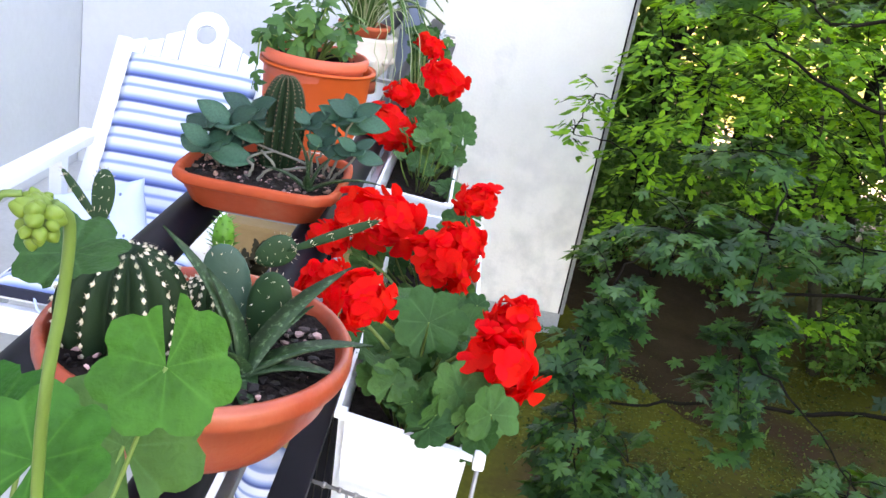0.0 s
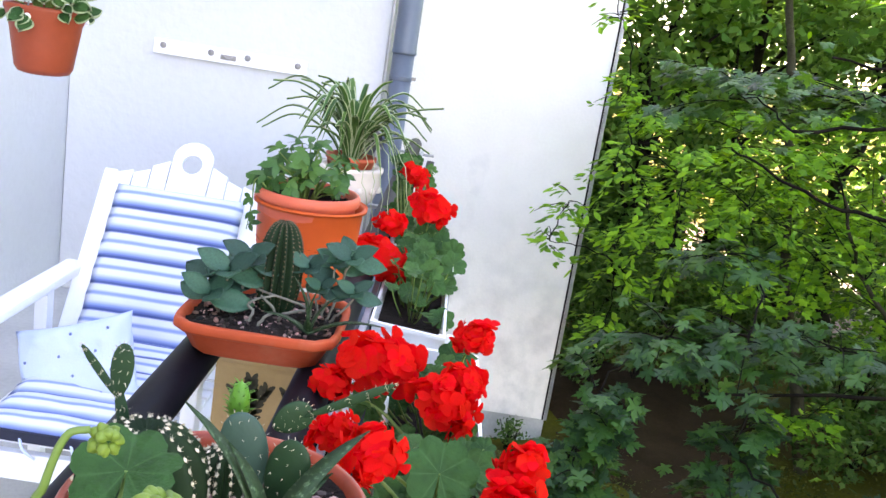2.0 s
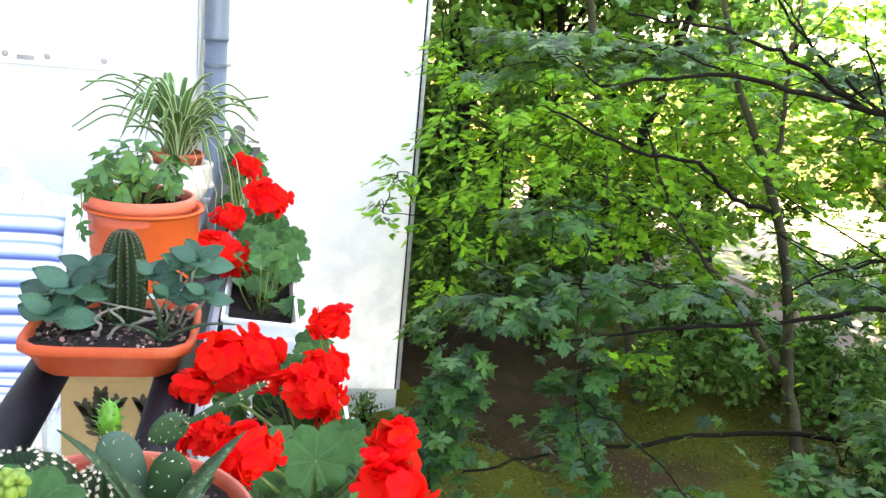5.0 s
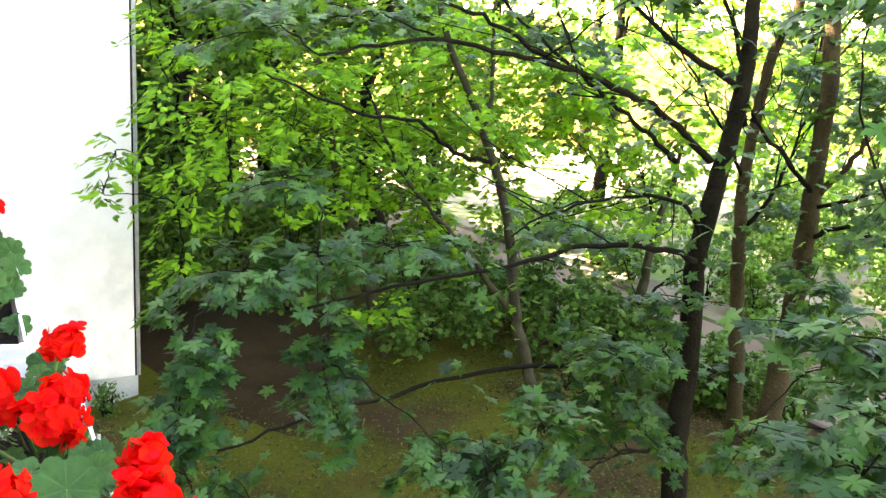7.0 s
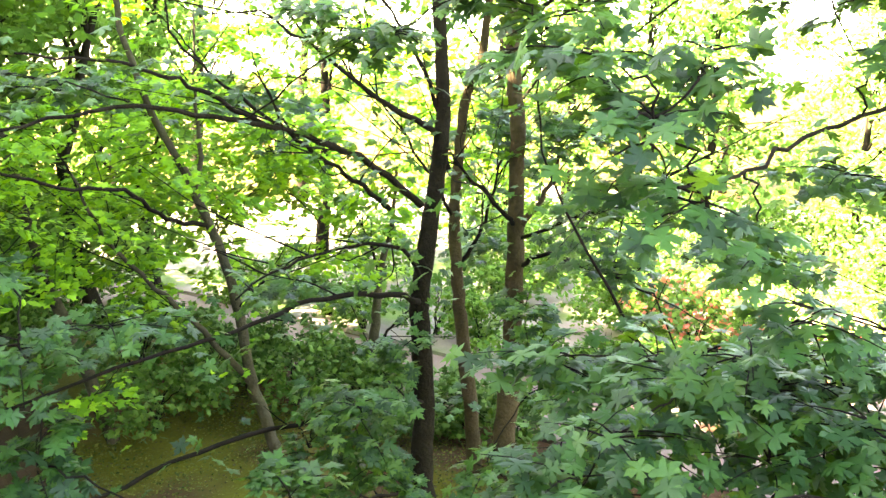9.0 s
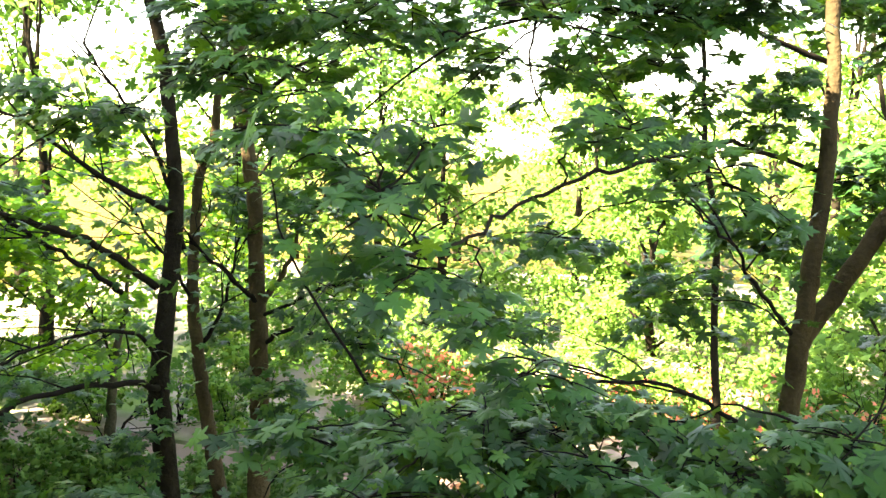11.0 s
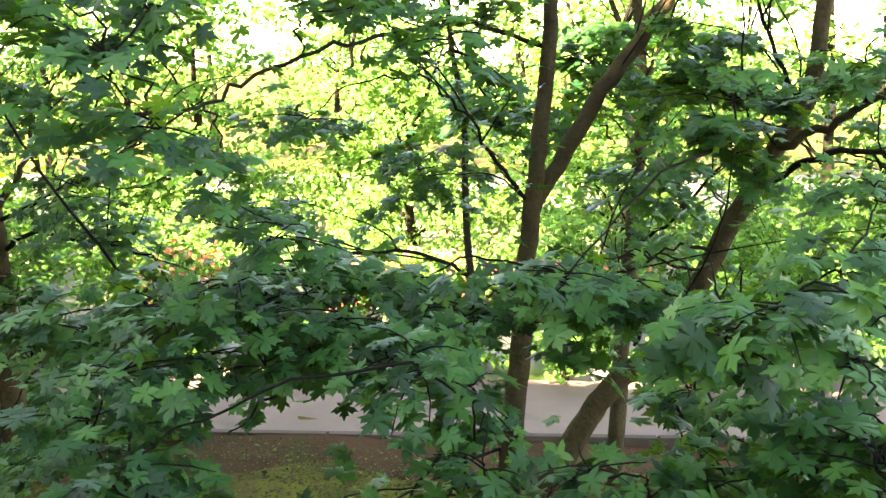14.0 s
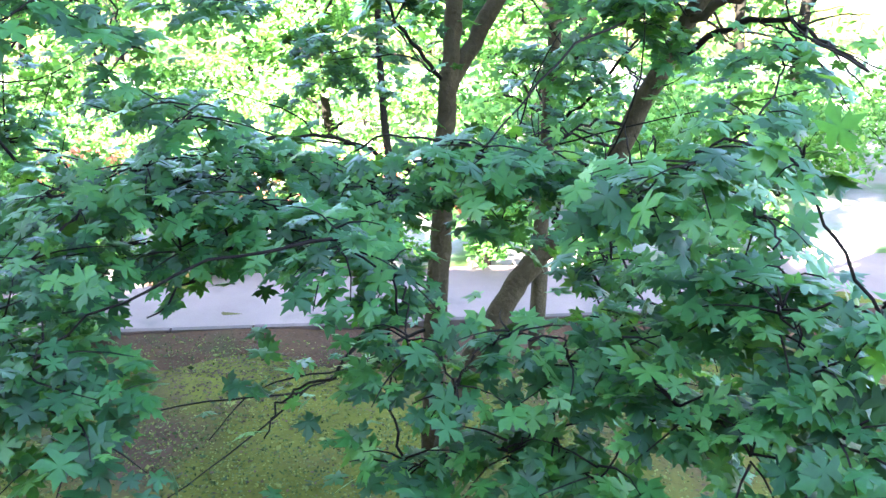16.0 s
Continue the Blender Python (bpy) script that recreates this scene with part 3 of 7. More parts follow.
TREE_A["limbs"].append((0.024, [(4.33, 6.26, 1.25), (3.73, 6.2, 1.51), (3.23, 6.04, 1.66), (2.81, 5.92, 1.73), (2.16, 5.78, 1.76)]))
TREE_B = dict(radius=0.075, trunk=[(7.46, 6.62, -3.05), (7.45, 6.63, -2.61), (7.39, 6.7, -1.84), (7.34, 6.77, -1.23), (7.28, 6.83, -0.57), (7.24, 6.87, 0.07), (7.25, 6.86, 0.7), (7.29, 6.81, 1.45), (7.4, 6.69, 1.93), (7.46, 6.63, 2.81)], limbs=[])
TREE_B["limbs"].append((0.03, [(7.29, 6.81, -0.34), (7.48, 6.66, 0.08), (7.57, 6.6, 0.52), (7.7, 6.49, 1.15)]))
TREE_B["limbs"].append((0.025, [(7.25, 6.86, 0.07), (7.03, 6.95, 0.52), (6.64, 7.19, 1.19), (6.31, 7.37, 1.71)]))
TREE_B["limbs"].append((0.02, [(7.35, 6.75, -1.91), (7.01, 6.92, -1.98), (6.64, 7.1, -1.77), (6.27, 7.27, -1.14)]))
TREE_C = dict(radius=0.105, trunk=[(7.34, 6.14, -3.05), (7.35, 6.13, -2.41), (7.38, 6.11, -1.68), (7.4, 6.11, -1.1), (7.41, 6.12, -0.46), (7.41, 6.14, 0.16), (7.41, 6.16, 1.06), (7.37, 6.23, 1.82), (7.34, 6.28, 2.61), (7.34, 6.3, 3.49)], limbs=[])
TREE_C["limbs"].append((0.035, [(7.38, 6.1, 0.16), (7.16, 6.16, 0.36), (6.82, 6.35, 0.72), (6.6, 6.39, 0.95)]))
TREE_C["limbs"].append((0.045, [(7.41, 6.06, 0.17), (7.57, 5.96, 0.41), (7.72, 5.87, 0.77), (7.79, 5.88, 1.19)]))
TREE_C["limbs"].append((0.03, [(7.43, 6.03, -0.26), (7.29, 5.64, -0.06), (7.17, 5.2, -0.06), (7.09, 4.69, -0.1), (6.98, 4.19, -0.15)]))
TREE_C["limbs"].append((0.025, [(7.41, 6.05, 0.04), (7.18, 5.3, 0.35), (6.94, 4.53, 0.68), (6.61, 3.82, 1.02)]))
TREE_C["limbs"].append((0.02, [(7.43, 6.03, -1.34), (7.23, 5.52, -1.05), (7.07, 4.93, -0.99), (6.88, 4.36, -1.03)]))
TREE_C["limbs"].append((0.03, [(7.39, 6.22, 2.17), (7.34, 5.75, 2.49), (7.32, 5.19, 2.74), (7.45, 4.35, 2.96)]))
TREE_D = dict(radius=0.062, trunk=[(6.32, 8.94, -3.03), (6.22, 9.05, -2.51), (6.12, 9.17, -2.07), (5.99, 9.29, -1.05), (5.84, 9.43, -0.35), (5.62, 9.6, 0.32), (5.42, 9.75, 0.84), (5.26, 9.88, 1.23), (5.01, 10.05, 2.12)], limbs=[])
TREE_D["limbs"].append((0.035, [(5.78, 9.49, -0.12), (5.11, 9.34, 0.05), (4.52, 9.11, 0.42), (3.75, 8.94, 0.52), (3.04, 8.71, 0.77), (2.53, 8.38, 0.95)]))
TREE_D["limbs"].append((0.04, [(5.65, 9.57, 0.25), (5.72, 9.57, 0.8), (5.69, 9.63, 1.4), (5.71, 9.65, 2.05)]))
TREE_D["limbs"].append((0.05, [(6.11, 9.16, -2.11), (5.66, 9.36, -1.49), (5.22, 9.53, -0.93), (4.6, 9.78, -0.19), (4.28, 9.84, 0.54)]))
TREE_D["limbs"].append((0.02, [(6, 9.23, -1.11), (6.28, 8.91, -0.68), (6.52, 8.61, -0.34)]))
TREE_E = dict(radius=0.085, trunk=[(6.61, 0.9, -3.05), (6.64, 0.88, -1.91), (6.67, 0.86, -1.46), (6.7, 0.81, -0.77), (6.73, 0.79, -0.3), (6.76, 0.73, 0.43), (6.79, 0.69, 0.96), (6.82, 0.64, 1.52), (6.84, 0.61, 2.22), (6.87, 0.65, 2.93)], limbs=[])
TREE_E["limbs"].append((0.076, [(6.76, 0.74, 0.36), (6.87, 0.49, 0.84), (6.95, 0.15, 1.42), (6.98, -0.10, 1.76), (6.98, -0.31, 2.14), (6.93, -0.47, 2.67), (6.9, -0.62, 3.3)]))
TREE_E["limbs"].append((0.02, [(6.76, 0.75, 0.43), (6.53, 0.93, 0.72), (6.3, 1.15, 1.12), (6.07, 1.31, 1.33), (5.82, 1.49, 1.56)]))
TREE_E["limbs"].append((0.022, [(6.75, 0.79, -0.45), (6.6, 0.57, -0.21), (6.45, 0.43, -0.12), (6.29, 0.22, 0.01)]))
TREE_E["limbs"].append((0.022, [(6.75, 0.79, -0.4), (6.42, 1.17, -0.1), (6.07, 1.5, 0.14), (5.57, 2.19, 0.2), (5.17, 2.44, 0.17), (4.76, 2.64, 0.11)]))
TREE_E["limbs"].append((0.018, [(6.74, 0.87, -1.59), (6.22, 1.19, -1.58), (5.7, 1.44, -1.54), (5.14, 1.71, -1.49)]))
TREE_E["limbs"].append((0.021, [(6.86, 0.66, 1.65), (6.14, 1.17, 1.81), (5.43, 1.42, 1.74), (4.69, 1.67, 1.62), (3.94, 1.82, 1.47), (3.25, 1.79, 1.35), (2.57, 1.67, 1.37)]))
TREE_E["limbs"].append((0.025, [(6.86, 0.65, 2.42), (6.29, 1.21, 2.62), (5.68, 1.67, 2.66), (5.04, 2.04, 2.55), (4.32, 2.43, 2.36)]))
TREE_E["limbs"].append((0.014, [(4.3, 1.4, 0.05), (3.84, 1.59, 0.0), (3.56, 1.66, -0.03), (3.27, 1.74, -0.09)]))
TREE_E["limbs"].append((0.012, [(4.2, 0.9, -0.5), (3.77, 1.01, -0.57), (3.53, 1.12, -0.53), (3.29, 1.17, -0.51), (3.11, 1.2, -0.58)]))
TREE_F = dict(radius=0.088, trunk=[(6.33, 0.82, -3.05), (6.36, 0.66, -2.1), (6.44, 0.29, -1.32), (6.49, 0.06, -0.95), (6.53, -0.39, -0.47), (6.55, -0.73, 0.28), (6.55, -1.04, 0.91), (6.57, -1.25, 1.31), (6.61, -1.29, 1.78), (6.65, -1.36, 2.45)], limbs=[])
TREE_F["limbs"].append((0.04, [(6.5, -1.05, 0.94), (6.28, -1.39, 1.13), (6.09, -1.55, 1.29), (5.89, -1.72, 1.35), (5.63, -2.04, 1.47)]))
TREE_F["limbs"].append((0.03, [(6.52, -0.96, 0.65), (6.16, -1.24, 0.89), (5.79, -1.5, 0.97), (5.44, -1.64, 0.9), (5.07, -1.82, 0.74)]))
TREE_F["limbs"].append((0.018, [(6.38, -0.38, -0.34), (6.02, -0.5, -0.13), (5.64, -0.7, -0.2), (5.27, -0.81, -0.45), (4.9, -0.92, -0.95)]))
TREE_F["limbs"].append((0.018, [(6.55, -0.69, 0.15), (6.33, -0.35, 0.21), (6.09, -0.07, 0.1)]))
TREE_F["limbs"].append((0.03, [(6.57, -1.25, 1.23), (6.65, -1.06, 1.47), (6.73, -0.88, 1.94)]))
TREE_F["limbs"].append((0.015, [(6.56, -0.62, -0.02), (6.31, -0.36, 0.06), (6.06, -0.14, 0.2), (5.79, 0.24, 0.2)]))
TREE_F["limbs"].append((0.022, [(6.2, -0.4, -0.15), (5.75, -0.48, -0.05), (5.24, -0.6, -0.01), (4.79, -0.65, -0.08), (4.43, -0.69, -0.19), (4.16, -0.75, -0.3), (3.86, -0.77, -0.47), (3.69, -0.77, -0.57)]))
TREE_F["limbs"].append((0.018, [(6.5, -0.1, -0.6), (6.3, -0.2, -0.25), (6.0, -0.27, -0.2), (5.71, -0.3, -0.27), (5.24, -0.39, -0.39), (4.86, -0.47, -0.54)]))
TREE_F["limbs"].append((0.012, [(4.7, -0.3, -0.35), (4.38, -0.37, -0.42), (4.12, -0.47, -0.49), (3.85, -0.59, -0.54), (3.43, -0.69, -0.66)]))
TREE_F["limbs"].append((0.013, [(5.7, -0.2, -0.22), (5.32, -0.25, -0.19), (5.0, -0.37, -0.16), (4.65, -0.47, -0.25), (4.26, -0.54, -0.39), (4.0, -0.53, -0.49)]))
TREE_G = dict(radius=0.07, trunk=[(8.87, 0.01, -3.05), (8.87, -0.03, -1.23), (8.87, -0.06, -0.83), (8.87, -0.08, -0.1), (8.87, -0.13, 0.62), (8.87, -0.12, 1.28), (8.87, -0.05, 2.08), (8.87, 0.02, 2.78), (8.87, 0.09, 3.74)], limbs=[])
TREE_G["limbs"].append((0.025, [(8.87, -0.11, -0.32), (8.52, -0.44, 0.04), (8.16, -0.77, 0.53), (7.77, -1.17, 1.16)]))
TREE_G["limbs"].append((0.025, [(8.87, -0.11, 1.28), (8.87, -0.27, 1.65), (8.86, -0.41, 2.08), (8.84, -0.59, 2.6)]))
TREE_G["limbs"].append((0.015, [(8.87, -0.06, -0.27), (8.97, 0.06, 0.15), (9.07, 0.28, 0.47)]))
TREE_H = dict(radius=0.055, trunk=[(12.32, 2.09, -3.05), (12.32, 2.1, -2.64), (12.31, 2.15, -1.82), (12.3, 2.22, -0.84), (12.3, 2.25, 0.29), (12.29, 2.27, 0.93), (12.27, 2.42, 1.65), (12.25, 2.51, 2.67)], limbs=[])
TREE_H["limbs"].append((0.02, [(12.29, 2.27, 0.77), (12.12, 2.63, 1.17), (11.96, 2.92, 1.72)]))
TREE_H["limbs"].append((0.02, [(12.3, 2.26, 0.85), (12.26, 2.09, 0.54), (12.25, 1.69, 0), (12.21, 1.36, -0.45)]))
TREE_J = dict(radius=0.08, trunk=[(9.14, 10.33, -3.25), (9.18, 10.3, -2.59), (9.22, 10.26, -1.85), (9.26, 10.22, -1.21), (9.37, 10.12, -0.58), (9.42, 10.08, 0.3)], limbs=[])
TREE_J["limbs"].append((0.025, [(9.24, 10.25, -1.3), (8.98, 10.34, -0.57), (8.65, 10.5, 0.04)]))
TREE_J["limbs"].append((0.03, [(9.2, 10.28, -2.5), (9.38, 9.97, -2.09), (9.5, 9.72, -1.79)]))
TREE_K = dict(radius=0.07, trunk=[(5.19, 10.52, -3.8), (4.67, 10.77, -1.76), (4.34, 10.91, -0.7), (4.09, 11.01, 0.6)], limbs=[])
TREE_K["limbs"].append((0.025, [(4.5, 10.84, -1.22), (3.76, 10.6, -0.62), (3.21, 10.26, -0.06)]))
SPRAYS_A = [(1.07, 5.2, -0.4, 0.32, 0.39), (1.46, 5.41, 0.02, 0.34, 0.23), (1.95, 5.45, 0.1, 0.47, 0.2), (2.54, 5.52, 0.07, 0.45, 0.16), (1.96, 6.19, 0.41, 0.35, 0.18), (1.9, 5.15, -0.53, 0.33, 0.41), (1, 5.01, -0.72, 0.28, 0.21)]
SPRAYS_A2 = [(2.35, 4.38, -0.81, 0.27, 0.27), (2.89, 4.13, -0.75, 0.31, 0.27), (2.53, 4.14, -0.94, 0.39, 0.15), (1.85, 6.54, 1.44, 0.6, 0.23), (4.59, 5.58, -0.95, 0.54, 0.24), (4.74, 5.44, -1.47, 0.54, 0.34), (2.94, 7.21, 1.54, 0.79, 0.26), (4.34, 5.79, -1.35, 0.34, 0.2)]
SPRAYS_A3 = [(5.59, 6.01, -0.91, 0.33, 0.28), (5.43, 7.47, -0.41, 0.56, 0.25), (4.59, 6.85, 1.56, 0.5, 0.17)]
SPRAYS_A4 = [(1.0, 4.75, -1.0, 0.24, 0.2), (1.05, 4.7, -1.3, 0.26, 0.2), (1.35, 4.8, -1.25, 0.28, 0.2), (4.31, 5.16, 1.98, 0.5, 0.23), (4.34, 5.14, -0.85, 0.41, 0.23)]
SPRAYS_D2 = [(7, 11.25, 1.74, 1.52, 0.89), (8.14, 10.43, 1.15, 1.25, 0.8), (8.89, 9.79, 0.11, 0.89, 0.71), (8.06, 11.13, 0.02, 1.2, 0.65), (5.5, 12.07, 1.09, 1.34, 0.98), (8.4, 10.22, -0.92, 0.98, 0.45), (6.11, 11.77, -0.07, 1.16, 0.54), (10.6, 9.44, 0.74, 1.15, 1.15), (9.67, 10.42, 1.83, 1.15, 0.86)]
SPRAYS_D = [(5.58, 10.36, 0.94, 1.51, 0.87), (4.39, 10.39, -0, 1.29, 0.68), (5.3, 10.51, -0.85, 1.11, 0.56), (6.55, 10.35, -0.24, 0.74, 0.74), (3.68, 10.14, 0.82, 0.87, 0.65), (4.21, 9.38, -1.93, 0.55, 0.28), (7.7, 10.77, 0.5, 1.34, 1.07)]
SPRAYS_L = [(1.35, 9.1, 2.25, 0.28, 0.14), (1.42, 9.05, 1.95, 0.22, 0.12), (1.73, 8.74, 0.79, 0.48, 0.72), (1.77, 8.73, -0.32, 0.36, 0.54), (1.22, 8.53, 0.23, 0.29, 0.23), (1.1, 8.44, -0.15, 0.2, 0.2), (2.33, 9.01, 0.56, 0.82, 0.69), (3.06, 9.09, 0.21, 0.84, 0.65), (2.39, 8.99, -0.17, 0.69, 0.44), (1.91, 9.11, -1.06, 0.38, 0.25), (3.04, 9.84, 0.95, 1.04, 0.56), (1.76, 9.65, 1.25, 0.33, 0.26)]
SPRAYS_C = [(3.99, 3.32, 1.94, 0.39, 0.21), (4.15, 4.64, 1.97, 0.25, 0.17), (6.69, 4.69, 0.43, 0.61, 0.28), (7.21, 4.81, -0.03, 0.7, 0.23), (7.61, 6.79, 1.33, 0.62, 0.62), (7.34, 5.51, 1.22, 0.56, 0.5), (7.16, 5.76, -0.72, 0.43, 0.37), (8.03, 7.07, -0.23, 0.5, 0.43)]
SPRAYS_K = [(2.84, 2.17, 1.75, 0.34, 0.19), (3.03, 1.85, 1.79, 0.24, 0.11), (2.77, 1.9, 1.54, 0.27, 0.16), (2.71, 1.7, 1.32, 0.24, 0.13), (2.97, 2.15, 1.32, 0.22, 0.1), (3.41, 1.74, 1.09, 0.26, 0.14), (3.77, 1.64, 0.74, 0.33, 0.15), (3.87, 1.93, 0.42, 0.44, 0.16)]
SPRAYS_M = [(4.81, 2.97, -0.01, 0.5, 0.21), (4.1, 1.62, 0.37, 0.3, 0.21), (4.71, 2.52, -0.24, 0.4, 0.18), (5.06, 3.52, -0.62, 0.46, 0.25), (5.36, 3.98, -0.47, 0.41, 0.23), (4.51, 3.44, -0.8, 0.46, 0.19), (4.7, 2.01, -0.24, 0.28, 0.14), (5.02, 4.43, -1.29, 0.36, 0.23)]
SPRAYS_N = [(4.29, 1.37, 1.83, 0.36, 0.21), (4.38, 0.94, 1.66, 0.33, 0.18), (5.51, 2.14, 2.26, 0.4, 0.24), (6.45, 2.48, 1.12, 0.56, 0.21), (5.28, 2.69, 2.33, 0.32, 0.16), (5.74, 1.31, 2.7, 0.79, 0.22), (6.34, 2.76, 2.92, 0.7, 0.19), (6.31, 0.89, 2.06, 0.3, 0.39)]
SPRAYS_N3 = [(4.82, 3.5, 2.63, 0.64, 0.2), (4.84, 4.3, 2.48, 0.48, 0.31), (5.63, 3.12, 2.62, 0.48, 0.17), (6.58, 2.06, 2.53, 0.56, 0.28), (7.86, 0.24, 1.65, 0.64, 0.42), (6.83, -0.45, 1.45, 0.51, 0.55), (5.81, -0.6, 2.28, 0.35, 0.43), (8.85, -0.23, 2.87, 0.84, 0.54), (8.84, 0.66, 3.12, 0.54, 0.36), (8.28, 1.26, 1.12, 0.62, 0.34), (5.81, -0.64, 1, 0.32, 0.28), (8.08, 3.8, 0.1, 0.78, 0.24)]
SPRAYS_N2 = [(4.54, 1.87, 0.34, 0.66, 0.17), (4.21, 2.59, 0.21, 0.6, 0.2), (3.88, 3.1, 0.16, 0.4, 0.17), (4.73, 1.25, 0.24, 0.53, 0.16), (4.15, 0.3, 0.48, 0.34, 0.13), (4.26, 1.45, 0.11, 0.61, 0.12)]
SPRAYS_E = [(3.67, 2.08, 0.37, 0.65, 0.13), (3.85, 1.4, 0.29, 0.47, 0.14), (3.74, 1.09, 0.13, 0.39, 0.12), (3.23, 2.24, 0.17, 0.48, 0.13), (2.99, 2.24, -0, 0.43, 0.2), (2.78, 2.01, -0.2, 0.42, 0.17), (3.62, 0.68, 0.06, 0.27, 0.15), (3.63, 1.71, 0.09, 0.3, 0.09)]
SPRAYS_E2 = [(3.13, 0.55, -0.13, 0.24, 0.15), (3.07, 0.13, -0.04, 0.25, 0.1), (3.07, -0.11, -0.14, 0.27, 0.1), (2.96, 0.34, -0.22, 0.22, 0.08), (4.37, 0.05, 0.42, 0.32, 0.13), (4.37, 0.22, 0.01, 0.27, 0.12), (4.3, 0.85, 0.19, 0.27, 0.15), (7.57, 1.84, 0.54, 0.68, 0.42)]
SPRAYS_F = [(3.96, -0.94, 0.6, 0.36, 0.25), (4.31, -0.74, 0.34, 0.27, 0.18), (3.56, -0.9, 0.33, 0.3, 0.22), (3.04, -0.92, 0.19, 0.19, 0.24), (3.8, -0.75, -0.12, 0.29, 0.29), (3.84, -0.49, -0.44, 0.26, 0.21), (4.61, -1.22, 0.88, 0.29, 0.19)]
SPRAYS_F2 = [(6.23, -0.67, 1.24, 0.72, 0.46), (5.61, -1.35, 1.47, 0.47, 0.23), (2.65, -0.81, 0.76, 0.09, 0.13), (4.76, -0.39, -0.29, 0.23, 0.16), (7.77, 0.36, 1.47, 0.63, 0.42), (7.77, -0.3, 0.5, 0.68, 0.42), (3.52, -0.58, -0.47, 0.31, 0.12)]
SPRAYS_F3 = [(2.68, 1.81, -0.31, 0.37, 0.17), (2.82, 1.96, -0.04, 0.32, 0.16), (3.33, 0.69, -0.3, 0.23, 0.11), (3.06, -0.89, 0.21, 0.24, 0.15), (2.87, -1.15, -0.37, 0.19, 0.19), (3.19, -0.81, -0.52, 0.24, 0.2), (3.09, -0.06, -0.5, 0.29, 0.13), (2.48, -1.05, 0.32, 0.11, 0.18)]


SPRAYS_F4 = [(3.07, -0.32, -0.09, 0.3, 0.2), (2.84, -0.52, -0.26, 0.3, 0.2), (2.59, -0.73, -0.26, 0.3, 0.2), (2.64, -0.91, -0.02, 0.3, 0.2), (3.11, -0.69, 0.05, 0.3, 0.2), (2.41, -0.96, -0.14, 0.3, 0.2), (2.99, 0.13, -0.52, 0.3, 0.2), (2.95, 0.55, -0.62, 0.26, 0.2), (2.88, -0.23, -0.57, 0.3, 0.2), (2.77, -0.83, 0.19, 0.3, 0.2)]
SPRAYS_E3 = [(4.51, 1.36, 0.32, 0.4, 0.13), (4.36, 1.02, 0.27, 0.36, 0.12), (4.17, 0.75, 0.21, 0.3, 0.12), (4.43, 0.61, 0.32, 0.34, 0.13), (4.67, 0.31, 0.34, 0.34, 0.13), (4.25, 0.14, 0.3, 0.3, 0.12), (3.92, 1.82, 0.33, 0.34, 0.12), (4.27, -0.22, 0.38, 0.28, 0.12)]
SPRAYS_E4 = [(5.88, 1.69, 2.67, 0.4, 0.15), (5.95, 1.31, 2.77, 0.4, 0.15), (6.01, 1.01, 2.69, 0.36, 0.14), (5.94, 1.63, 2.32, 0.36, 0.14), (6.03, 1.32, 2.13, 0.3, 0.13), (6.1, -0.47, 2.27, 0.34, 0.15), (6.04, -0.62, 2.62, 0.34, 0.15)]
SPRAYS_F5 = [(3.1, -0.36, 0.52, 0.34, 0.17), (3.35, 0.88, 0.27, 0.34, 0.17), (2.97, -0.53, 0.7, 0.34, 0.17)]

SPRAYS_C2 = [(4.04, 3.85, 2.52, 0.42, 0.2), (4.47, 3.65, 2.65, 0.42, 0.2), (4.37, 3.08, 2.44, 0.42, 0.2), (4.15, 3.73, 2.18, 0.42, 0.2), (4.4, 2.66, 2.58, 0.42, 0.2), (4.79, 2.31, 2.6, 0.42, 0.2), (3.92, 3.04, 2.08, 0.42, 0.2), (5.18, 1.87, 2.67, 0.42, 0.2), (5.5, 1.45, 2.63, 0.42, 0.2), (5.8, 0.95, 2.76, 0.42, 0.2)]


def single_leaves(shape, mat, count=6):
    """A few leaves of one kind, one unit long, to be shared by single pieces."""
    out = []
    for _ in range(count):
        me = leaf_cloud("leaf", [(0, 0, 0)], [(0, 0, 1)], [(rng.normal(0, 0.1), 1, 0)], [1.0], shape)
        me.materials.append(mat)
        out.append(me)
    return out


MAPLES, ASHES = single_leaves(MAPLE_LEAF, MAPLE_SINGLE), single_leaves(PLAIN_LEAF, ASH_SINGLE)


